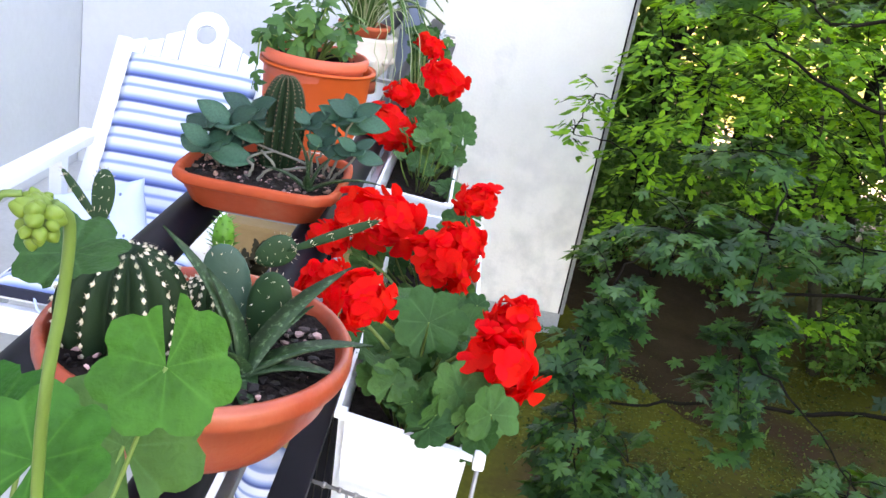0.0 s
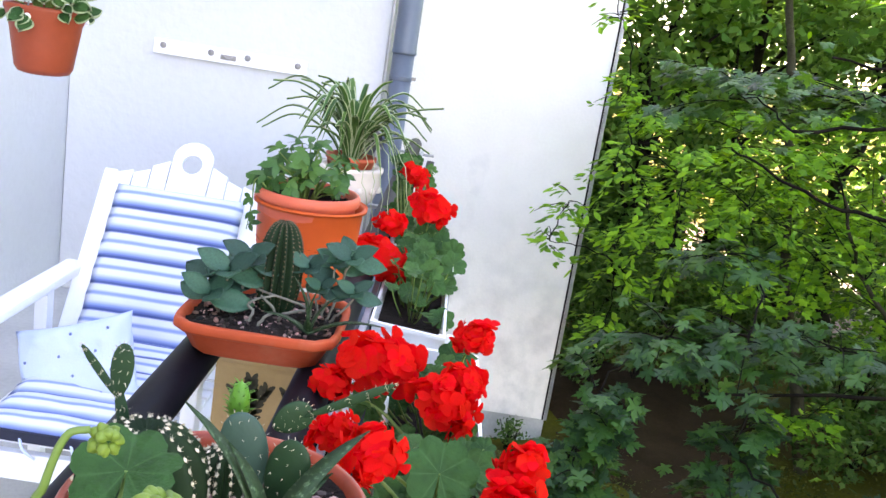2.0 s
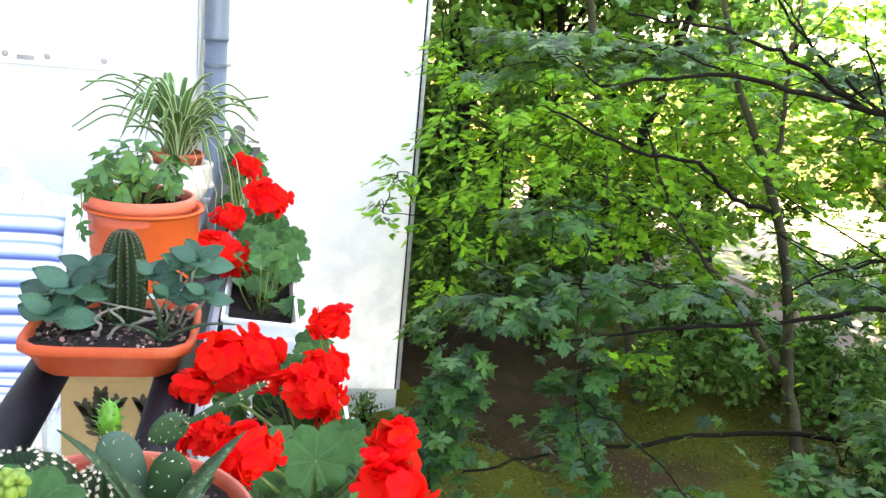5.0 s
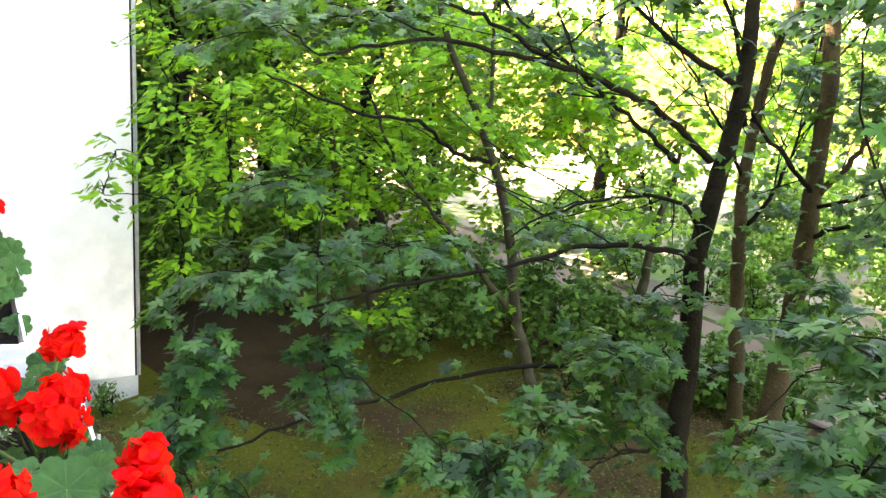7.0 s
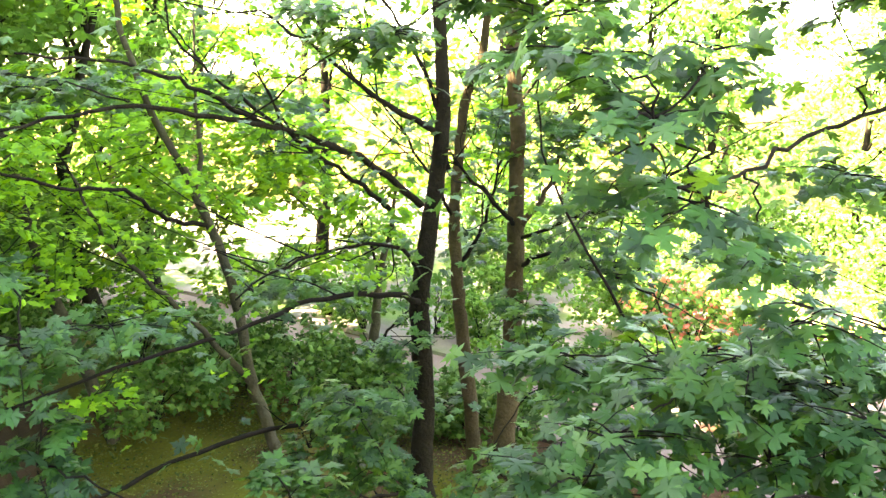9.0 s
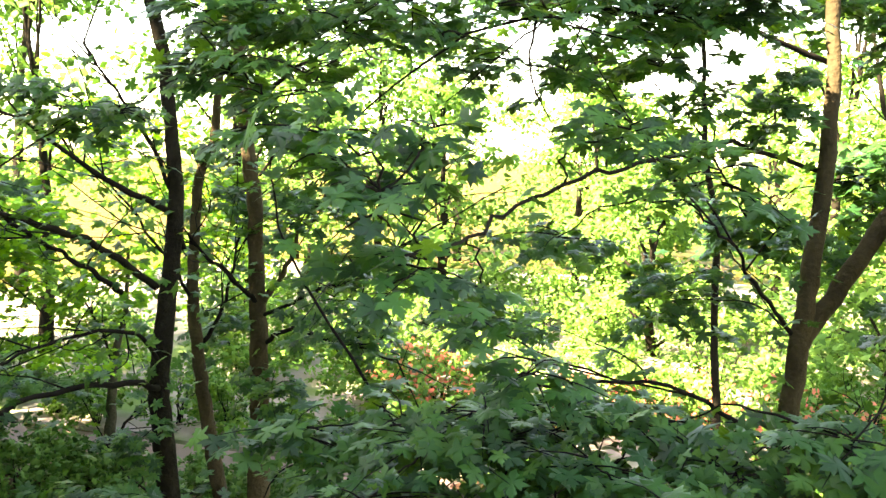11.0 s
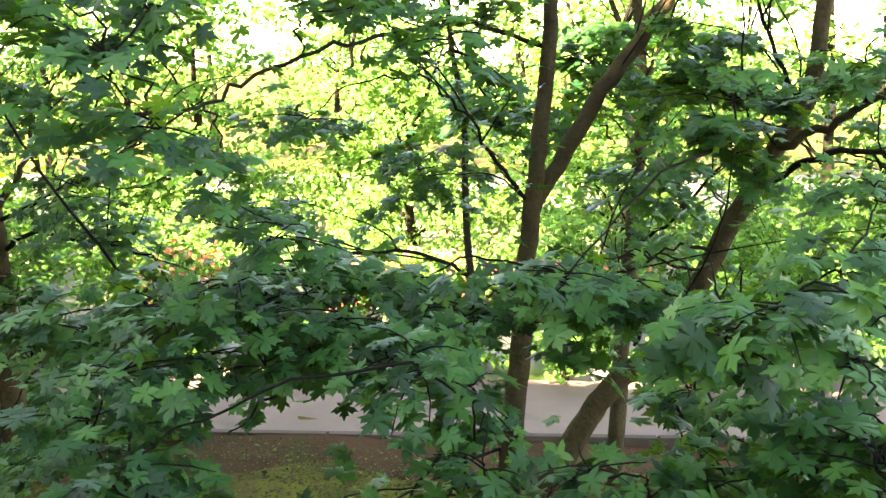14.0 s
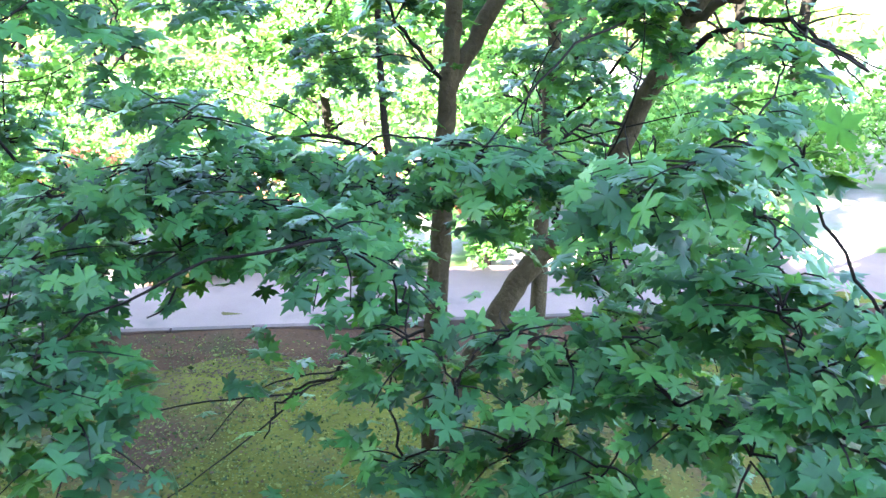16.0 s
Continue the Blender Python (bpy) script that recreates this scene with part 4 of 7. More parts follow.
def garden_tree(data, sprays, label, bark=BARK, leaf=MAPLE, shape=MAPLE_LEAF, size=0.12, dense=1.0, top=True, single=0, one=None):
    """A tree: tapered trunk, limbs, thin twigs, and a crown of single leaves that hang in sprays."""
    trunk = data["trunk"]
    base = Vector(trunk[0])
    base.z = max(base.z, -3.1)
    root = thing("tree", base, label, "tree")
    off = np.array(base)
    line = curve_points(trunk, 5, 0.006)
    last = np.array(trunk[-1])
    up = last - np.array(trunk[-2])
    up = up / np.linalg.norm(up)
    more = [last + up * 1.2 * k + rng.normal(0, 0.12, 3) for k in range(1, 5)]
    line = np.vstack([line, curve_points([last] + more, 4, 0.01)[1:]]) if top else line
    r = data["radius"]
    v, f = pipe_arrays(line - off, r * 1.25, r * 0.3, 14, 0.05)
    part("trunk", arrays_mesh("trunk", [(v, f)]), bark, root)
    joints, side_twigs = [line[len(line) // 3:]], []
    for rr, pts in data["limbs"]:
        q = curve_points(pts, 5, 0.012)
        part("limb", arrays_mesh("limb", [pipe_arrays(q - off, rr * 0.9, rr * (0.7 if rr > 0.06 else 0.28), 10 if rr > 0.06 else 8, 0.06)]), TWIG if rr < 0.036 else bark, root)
        joints.append(q)
        for _ in range(8 if rr > 0.023 else 3):
            s0 = q[rng.integers(len(q) // 4, len(q))]
            way = (q[-1] - q[0]) / np.linalg.norm(q[-1] - q[0]) + rng.normal(0, 0.55, 3) + (0, 0, 0.12)
            e0 = s0 + way * rng.uniform(0.35, 1.2)
            if e0[0] < 3.2:
                continue
            side_twigs.append(pipe_arrays(curve_points([s0, (s0 + e0) / 2 + rng.normal(0, 0.11, 3), e0], 5, 0.004) - off, 0.009, 0.003, 5))
    joints = np.vstack(joints)
    twigs, pts, faces, tips = [], [], [], []
    reach = joints
    left = list(sprays)
    while left:
        # the spray nearest to what has grown so far comes next
        gaps = [np.linalg.norm(reach - np.array(q[:3]), axis=1).min() for q in left]
        x, y, z, rh, rv = left.pop(int(np.argmin(gaps)))
        c = np.array((x, y, z))
        near = reach[np.argmin(np.linalg.norm(reach - c, axis=1))]
        d = np.linalg.norm(near - c)
        reach = np.vstack([reach, c])
        if d < 2.5:
            mid = (near + c) / 2 + (rng.normal(0, 0.08 * d + 0.02), rng.normal(0, 0.08 * d + 0.02), 0.06 * d + 0.03)
            twigs.append(pipe_arrays(curve_points([near, mid, c], 5, 0.012) - off, 0.005 + 0.0035 * min(d, 2), 0.004, 6))
        count = int(dense * 2.5 * math.pi * rh * rv / (0.42 * size * size)) + 8
        p, nn, tt, lines = spray_leaves(c, rh, rv, size, count)
        pts.append(p)
        faces.append(nn)
        tips.append(tt)
        twigs.extend(pipe_arrays(np.array(q) - off, 0.0055, 0.002, 4) for q in lines)
    # sparse leaves along all limbs, and a high crown added above the view for shade
    count = int(60 * dense * len(data["limbs"]))
    pick = joints[rng.integers(0, len(joints), count)]
    pts.append(pick + rng.normal(0, 0.22, (count, 3)) * (1, 1, 0.6))
    if top:
        for c in more[1:]:
            for _ in range(8):
                cc = c + rng.normal(0, 1.5, 3) * (1, 1, 0.3)
                pts.append(scattered(int(120 * dense), cc, 0.75, 0.25))
                twigs.append(pipe_arrays(curve_points([c, (c + cc) / 2 + (0, 0, 0.1), cc], 3, 0.02) - off, 0.02, 0.006, 5))
    low = sum(len(q) for q in faces)
    high = low + count
    pts = np.vstack(pts)
    n = len(pts) - low
    normal = np.vstack(faces + [np.array((-0.2, 0, 0.9)) + rng.normal(0, 0.35, (n, 3))])
    tip = np.vstack(tips + [np.array((-0.2, 0, -0.4)) + rng.normal(0, 0.7, (n, 3))])
    s = size * rng.uniform(0.65, 1.2, len(pts))
    s[high:] *= 1.6
    if single:
        # the leaves on the side of the balcony are single pieces
        order = np.argsort(pts[:, 0])
        for k, i in enumerate(order[:single]):
            z = Vector(normal[i]).normalized()
            y = Vector(tip[i])
            y = (y - z * y.dot(z)).normalized()
            x = y.cross(z)
            turn = Matrix((x, y, z)).transposed().to_4x4()
            part("leaf", one[k % len(one)], None, root, m=Matrix.Translation(pts[i] - off) @ turn @ Matrix.Scale(s[i], 4))
        rest = order[single:]
        pts, normal, tip, s = pts[rest], normal[rest], tip[rest], s[rest]
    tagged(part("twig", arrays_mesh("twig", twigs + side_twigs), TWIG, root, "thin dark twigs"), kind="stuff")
    tagged(part("crown", leaf_cloud("crown", pts - off, normal, tip, s, shape), leaf, root), kind="stuff")
    return root


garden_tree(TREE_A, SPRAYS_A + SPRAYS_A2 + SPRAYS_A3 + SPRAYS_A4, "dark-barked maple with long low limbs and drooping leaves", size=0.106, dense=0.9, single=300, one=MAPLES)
garden_tree(TREE_B, [], "slim forked maple with brown bark among taller trees", BARK_WARM)
garden_tree(TREE_C, SPRAYS_C + SPRAYS_C2 + SPRAYS_M, "straight grey-brown maple trunk with a fork at eye height", BARK_WARM, size=0.11, dense=0.54)
garden_tree(TREE_D, SPRAYS_D + SPRAYS_D2, "pale leaning tree with two stems in sunlit leaves", BARK_PALE, ASH, CLUMP_LEAF, 0.13, 0.8)
garden_tree(TREE_E, SPRAYS_E + SPRAYS_E2 + SPRAYS_E3 + SPRAYS_E4 + SPRAYS_K + SPRAYS_N, "forked maple with a smooth brown trunk and low leaves", BARK_WARM, size=0.104, dense=0.62, single=300, one=MAPLES)
garden_tree(TREE_F, SPRAYS_F + SPRAYS_F2 + SPRAYS_F3 + SPRAYS_F4 + SPRAYS_F5, "thick leaning maple trunk with arching limbs and big leaves", BARK_WARM, size=0.112, dense=0.66, single=300, one=MAPLES)
garden_tree(TREE_G, SPRAYS_N2 + SPRAYS_N3, "slim upright maple with thin side twigs", BARK_WARM)
garden_tree(TREE_H, [], "thin young tree stem with sparse twigs")
garden_tree(TREE_J, [], "small reddish tree stem beside the footpath", BARK_PALE, top=False)
garden_tree(TREE_K, SPRAYS_L, "light green ash with feathery leaves beside the house wall", BARK_PALE, ASH, PLAIN_LEAF, 0.115, 0.8, single=300, one=ASHES)


# ---- shrubs, flower bed and the wood beyond the path ----
def shrub(x, y, w, h, label, leaf=SHRUB_LEAF, size=0.11, count=900, bloom=None):
    z = terrain(x, y)
    root = thing("shrub", (x, y, z), label, "shrub")
    twigs = []
    for _ in range(9):
        e = np.array((rng.normal(0, w * 0.35), rng.normal(0, w * 0.35), h * rng.uniform(0.6, 1.0)))
        twigs.append(pipe_arrays(curve_points([(0, 0, -0.05), e * (0.35, 0.35, 0.5), e], 4, 0.02), 0.014, 0.004, 5))
    tagged(part("stem", arrays_mesh("stem", twigs), TWIG, root), kind="stuff")
    pts = []
    for _ in range(14):
        a, q = rng.uniform(0, 6.28), rng.uniform(0.1, 0.9)
        c = (w * q * math.cos(a), w * q * math.sin(a), h * rng.uniform(0.25, 0.95) * (1.1 - 0.4 * q))
        pts.append(scattered(count // 14, c, w * 0.4, h * 0.22))
    pts = np.vstack(pts)
    pts[:, 2] = np.maximum(pts[:, 2], 0.04)
    normal = np.array((0, 0, 0.7)) + rng.normal(0, 0.6, pts.shape)
    tip = rng.normal(0, 1, pts.shape) + (0, 0, -0.3)
    tagged(part("foliage", leaf_cloud("foliage", pts, normal, tip, size * rng.uniform(0.6, 1.3, len(pts)), FAR_SHAPE if size > 0.12 else CLUMP_LEAF), leaf, root), kind="stuff")
    if bloom:
        b = pts[rng.random(len(pts)) < 0.34] + (0, 0, 0.05)
        tagged(part("blossom", leaf_cloud("blossom", b, rng.normal(0, 0.6, b.shape) + (-0.3, 0, 0.8), rng.normal(0, 1, b.shape), np.full(len(b), size * 0.9), CLUMP_LEAF), bloom, root, "orange blossom"), kind="stuff")
    return root


for x, y, w, h in ((5.6, 10.6, 0.9, 0.9), (6.6, 10.9, 0.9, 1.1), (7.4, 10.0, 0.9, 0.9), (8.1, 9.2, 0.8, 0.7), (7.9, 8.0, 0.7, 0.75), (8.6, 6.9, 0.65, 0.95), (8.6, 7.8, 0.6, 0.85), (8.3, 10.2, 0.8, 0.9), (8.0, 11.4, 0.8, 1.1), (9.0, 5.6, 0.5, 0.8), (6.2, 12.2, 1.0, 1.3), (5.0, 13.5, 1.2, 1.5), (3.6, 13.4, 1.2, 2.0)):
    shrub(x, y, w, h, "low dark green shrub in the shade beside the footpath")
for x, y, w, h in ((14.0, 8.6, 1.2, 1.5), (14.4, 6.2, 1.2, 1.1), (15.0, 3.4, 1.3, 1.2), (14.9, 1.0, 1.2, 1.1), (15.3, -1.6, 1.4, 1.5), (15.9, -4.3, 1.5, 1.7), (13.8, 11.6, 1.4, 1.9), (13.2, 14.6, 1.5, 1.8), (15.4, 9.8, 1.6, 1.6), (15.9, 0.6, 1.5, 1.6), (16.4, -3.0, 1.6, 2.0)):
    shrub(x, y, w, h, "green shrub on the far side of the footpath", MID_LEAF, 0.11, 1900)
for x, y, w, h in ((12.3, -0.9, 0.8, 0.9), (12.1, 0.7, 0.8, 1.0), (12.0, 2.4, 0.8, 0.9), (11.9, 4.6, 0.7, 0.8), (12.6, -2.6, 0.9, 1.2), (11.6, 6.6, 0.7, 0.9)):
    shrub(x, y, w, h, "low leafy green shrub at the edge of the gravel", MID_LEAF, 0.11, 900)
for k in range(46):
    x, y = 15.2 + 11.0 * (k + rng.random()) / 46, -9 + 25 * (k * 0.618034 % 1.0)
    w = rng.uniform(1.0, 1.7)
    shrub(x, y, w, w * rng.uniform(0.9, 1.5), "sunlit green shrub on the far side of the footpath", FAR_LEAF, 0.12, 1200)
for x, y, w, h in ((6.2, 19.0, 1.6, 2.2), (4.6, 19.4, 1.6, 2.4), (7.6, 12.9, 0.8, 0.8), (7.3, 14.2, 0.9, 1.0), (7.9, 11.6, 0.6, 0.7), (7.6, 18.6, 1.5, 1.6), (7.2, 16.4, 1.2, 1.3), (2.5, 12.2, 0.8, 2.2), (3.3, 12.8, 0.9, 2.4), (4.3, 12.6, 0.9, 2.0), (2.2, 13.4, 0.8, 3.2), (3.0, 14.4, 1.0, 3.0)):
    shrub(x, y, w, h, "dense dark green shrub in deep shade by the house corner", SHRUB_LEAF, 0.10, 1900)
for k in range(9):
    y = 6.4 + 1.15 * k
    shrub(path_edge(y) + 2.55 + 0.3 * math.sin(k * 2.1), y, rng.uniform(0.6, 0.9), rng.uniform(0.7, 1.2), "leafy green shrub along the far edge of the footpath", MID_LEAF, 0.10, 900)
shrub(1.35, 10.5, 0.28, 0.45, "wispy little weed bush at the foot of the house wall", SHRUB_LEAF, 0.05, 260)
for x, y in ((13.9, 8.0), (13.9, 6.4), (13.8, 7.2), (14.3, 3.6), (14.2, 4.6), (14.4, 2.6), (14.5, 0.2), (14.3, 1.3)):
    shrub(x, y, 0.8, 1.3, "sunlit shrub with orange blossom in a border", FAR_LEAF, 0.13, 500, BLOOM_FAR)


def wood_tree(x, y, h, w, count=1500, size=0.3, leaf=FAR_LEAF):
    """A tree of the far wood: trunk, a few limbs and a loose crown."""
    z = GROUND_Z
    root = thing("tree", (x, y, z), "broad-leaved tree of the wood, in sunlit or shade-darkened leaf tone", "tree", "trees of the far wood")
    line = curve_points([(0, 0, -0.1), (rng.normal(0, 0.2), rng.normal(0, 0.2), h * 0.4), (rng.normal(0, 0.4), rng.normal(0, 0.4), h * 0.9)], 6, 0.03)
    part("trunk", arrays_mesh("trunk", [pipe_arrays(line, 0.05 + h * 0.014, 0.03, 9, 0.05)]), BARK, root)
    pts = []
    for k in range(26):
        f = rng.uniform(0.18, 1.0)
        a = rng.uniform(0, 6.28)
        q = w * rng.uniform(0.2, 1.0) * math.sin(math.pi * min(1, 0.15 + 0.85 * f)) ** 0.6
        c = np.array((q * math.cos(a), q * math.sin(a), h * f))
        if k < 9:
            s = line[min(len(line) - 1, int(len(line) * f * 0.8))]
            part("limb", arrays_mesh("limb", [pipe_arrays(curve_points([s, (s + c) / 2 + (0, 0, 0.3), c], 4, 0.03), 0.045, 0.012, 6)]), BARK, root)
        pts.append(scattered(count // 26, c, w * 0.34, h * 0.07, 0.5))
    pts = np.vstack(pts)
    normal = np.array((-0.2, 0, 0.8)) + rng.normal(0, 0.6, pts.shape)
    tip = rng.normal(0, 1, pts.shape) + (0, 0, -0.5)
    tagged(part("crown", leaf_cloud("crown", pts, normal, tip, size * rng.uniform(0.6, 1.3, len(pts)), FAR_SHAPE), leaf, root), kind="stuff")


WOOD = [(2.8, 13.6, 8, 2.0), (4.6, 14.6, 8, 2.2), (6.8, 14.4, 8, 2.2), (3.4, 17.5, 10, 2.6), (8.6, 16.0, 9, 2.2), (4.2, 16.0, 9, 2.6), (7.0, 17.5, 10, 2.8), (6.0, 22.0, 12, 3.2), (10.5, 21.0, 11, 3.2), (14.0, 17.5, 10, 3.0), (16.5, 13.5, 9, 3.0), (20.0, 17.0, 12, 3.5),
        (14.5, 24.0, 13, 3.8), (21.5, 11.0, 7, 3.0), (24.0, 14.5, 9, 3.4), (21.0, 5.0, 5.5, 2.6), (25.0, 7.5, 6.5, 3.2), (19.0, 0.0, 8, 2.8), (23.0, 1.0, 9, 3.2), (18.5, -5.0, 9, 3.0),
        (24.0, -5.0, 10, 3.5), (27.0, -1.0, 10, 3.6), (14.5, -8.0, 9, 2.8), (20.0, -10.0, 11, 3.4), (11.0, -7.0, 8, 2.4), (30.0, 10.0, 8, 4.0), (32.0, 3.5, 8, 4.0), (28.0, 20.0, 13, 4.2), (20.0, 26.0, 14, 4.0),
        (36.0, -9.0, 9, 4.5), (39.0, -2.0, 8, 4.5), (40.0, 5.0, 8, 4.5), (40.0, 12.0, 9, 4.5), (37.0, 18.0, 11, 4.5), (33.0, -4.0, 8, 4.0), (34.0, 25.0, 12, 4.5)]
for x, y, h, w in WOOD:
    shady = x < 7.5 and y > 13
    # trees nearest the house corner take the darker leaf as painted shade
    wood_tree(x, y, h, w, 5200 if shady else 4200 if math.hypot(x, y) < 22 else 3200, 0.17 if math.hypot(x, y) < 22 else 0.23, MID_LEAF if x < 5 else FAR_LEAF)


def ground_cover():
    """Low weeds and ivy on the earth under the trees."""
    n = 120000
    x, y = rng.uniform(1.0, 9.3, n), rng.uniform(-3.5, 11.0, n)
    patch = np.array([noise.noise(Vector((a * 0.8, b * 0.8, 3.0))) for a, b in zip(x, y)])
    keep = (patch + rng.normal(0, 0.25, n) > -0.1) & (((x - 3.3) / 1.6) ** 2 + ((y - 11.4) / 2.4) ** 2 > rng.uniform(0.2, 0.9, n)) & (x < 9.3 - 0.15 * (y - 4.6))
    x, y = x[keep], y[keep]
    z = np.array([terrain(a, b) for a, b in zip(x, y)]) + rng.uniform(0.005, 0.035, len(x))
    pts = np.stack([x, y, z], 1)
    normal = np.array((-0.15, 0, 0.9)) + rng.normal(0, 0.35, pts.shape)
    me = leaf_cloud("weeds", pts, normal, rng.normal(0, 1, pts.shape), rng.uniform(0.018, 0.042, len(x)) * np.where(rng.random(len(x)) < 0.04, 2.2, 1.0), TINY_LEAF)
    tagged(part("weed_cover", me, WEED), "low green weeds scattered over the shaded earth", "weeds", kind="stuff")
    n = 30000
    y = rng.uniform(-4.5, 11.5, n)
    x = np.where(rng.random(n) < 0.8, 9.35 - 0.15 * (y - 4.6) - np.abs(rng.normal(0, 0.9, n)), rng.uniform(2.0, 9.0, n))
    pts = np.stack([x, y, np.array([terrain(a, b) for a, b in zip(x, y)]) + 0.012], 1)
    me = leaf_cloud("litter", pts, np.array((0, 0, 1.0)) + rng.normal(0, 0.2, pts.shape), rng.normal(0, 1, pts.shape), rng.uniform(0.02, 0.06, n), TINY_LEAF)
    tagged(part("leaf_litter", me, LITTER), "dry brown leaves lying on the earth", "leaf litter", kind="stuff")


LITTER = material("dry_leaf_litter", (0.060, 0.038, 0.024), 0.9, 0.2, 40, 4, 0.0, per="island", spread=0.5, spec=0.1)
ground_cover()


# ---- the balcony: railing ----
def build_railing():
    root = thing("railing", (-0.23, 0.0, 0.0), "balcony railing with two black tubes and galvanised bars", "railing")
    for x, r in ((-0.095, 0.031), (0.093, 0.031)):
        part("handrail_tube", lathe([(r * 0.9, 0), (r, 0.01), (r, 5.69), (r * 0.9, 5.7)], 24), BLACK_TUBE, root, "glossy black handrail tube", m=pose(x, -1.0, 1.009, -90, 0, 0), smooth=True)
    bar = bpy.data.meshes.new("railing_bar")
    b = box(-0.006, 0.006, -0.006, 0.006, 0.06, 0.93, 0.0015)
    b.to_mesh(bar)
    b.free()
    bar.materials.append(BLACK_TUBE)
    for k in range(48):
        part("railing_bar", bar, None, root, m=pose(0.178, -1.0 + k * 0.118, 0))
    for z in (0.06, 0.93):
        part("flat_rail", box(0.160, 0.196, -1.0, 4.69, z, z + 0.012, 0.002), BLACK_TUBE, root, "black flat bar")
    part("flat_rail", box(0.128, 0.140, -1.0, 4.69, 0.980, 0.994, 0.002), STEEL, root, "galvanised flat bar")
    for k in range(5):
        y = -0.95 + k * 1.4
        part("post", box(0.08, 0.116, y - 0.018, y + 0.018, 0.0, 0.966, 0.003), BLACK_TUBE, root)
        part("bracket", box(-0.1, 0.19, y - 0.015, y + 0.015, 0.967, 0.978, 0.002), STEEL, root)


build_railing()


# ---- pots, bowls and boxes ----
def soil_disc(r, bumps=0.006):
    bm = bmesh.new()
    bmesh.ops.create_circle(bm, cap_ends=True, segments=32, radius=r)
    for _ in range(4):
        bmesh.ops.poke(bm, faces=bm.faces)
    for v in bm.verts:
        v.co.z += random.uniform(-bumps, bumps)
    return bm


def stone_shape():
    bm = bmesh.new()
    bmesh.ops.create_icosphere(bm, subdivisions=1, radius=1.0)
    out = np.array([v.co[:] for v in bm.verts]), [tuple(v.index for v in f.verts) for f in bm.faces]
    bm.free()
    return out


STONE, STONE_FACES = stone_shape()


def grit(count, rx, ry, size, z=0.0):
    pieces = []
    for _ in range(count):
        a, q = rng.uniform(0, 6.28), math.sqrt(rng.random())
        c = np.array((rx * q * math.cos(a), ry * q * math.sin(a), z))
        s = size * rng.uniform(0.25, 1.0) * (1.6 if rng.random() < 0.06 else 1.0)
        ball = STONE * rng.uniform(0.45, 1.2, (len(STONE), 1)) * (1, rng.uniform(0.45, 1.0), rng.uniform(0.4, 0.9))
        spin = rng.uniform(0, 6.28)
        ball = np.stack([ball[:, 0] * math.cos(spin) - ball[:, 1] * math.sin(spin), ball[:, 0] * math.sin(spin) + ball[:, 1] * math.cos(spin), ball[:, 2]], 1)
        pieces.append((ball * s + c, STONE_FACES))
    return arrays_mesh("grit", pieces, False)


def round_pot(at, r, h, label, mat=TERRACOTTA, rim=0.2, base=0.7, fill=0.82, pebbles=0, saucer=False):
    root = thing("flower_pot", at, label, "flower pot")
    rb, t = r * base, 0.009
    zr = h * (1 - rim)
    body = [(rb * 0.96, 0), (rb, 0.006), (rb + (r - rb) * 0.55, h * 0.42), (r * 0.93, zr), (r * 0.985, zr + 0.002), (r, zr + 0.008), (r, h - 0.006), (r - 0.004, h), (r - t, h - 0.001), (r - t - 0.002, h - 0.01), (r * 0.9 - t, h * fill - 0.02)]
    part("pot_body", lathe(body, 56), mat, root, smooth=True)
    part("soil", soil_disc(r * 0.9), SOIL, root, "dark moist potting soil", m=pose(0, 0, h * fill))
    if pebbles:
        tagged(part("grit", grit(pebbles, r * 0.82, r * 0.82, 0.006, h * fill + 0.004), GRIT, root, "small pebbles on the soil"), kind="stuff")
    return root


round_pot((-0.142, 1.125, 1.04), 0.135, 0.086, "wide round red terracotta bowl on the railing with cacti", BOWL_CLAY, rim=0.28, base=0.72, fill=0.80, pebbles=520)
round_pot((-0.235, 2.12, 1.04), 0.110, 0.152, "bright orange round flower pot on the railing", ORANGE_PLASTIC, rim=0.04, base=0.74, fill=0.5)
round_pot((-0.240, 2.108, 1.142), 0.100, 0.075, "smaller salmon-red plastic pot set inside the orange pot", SALMON, rim=0.3, base=0.8, fill=0.75)
round_pot((-0.16, 0.70, 1.04), 0.095, 0.09, "brown terracotta pot of the foremost geranium", TERRACOTTA_DARK, fill=0.8)


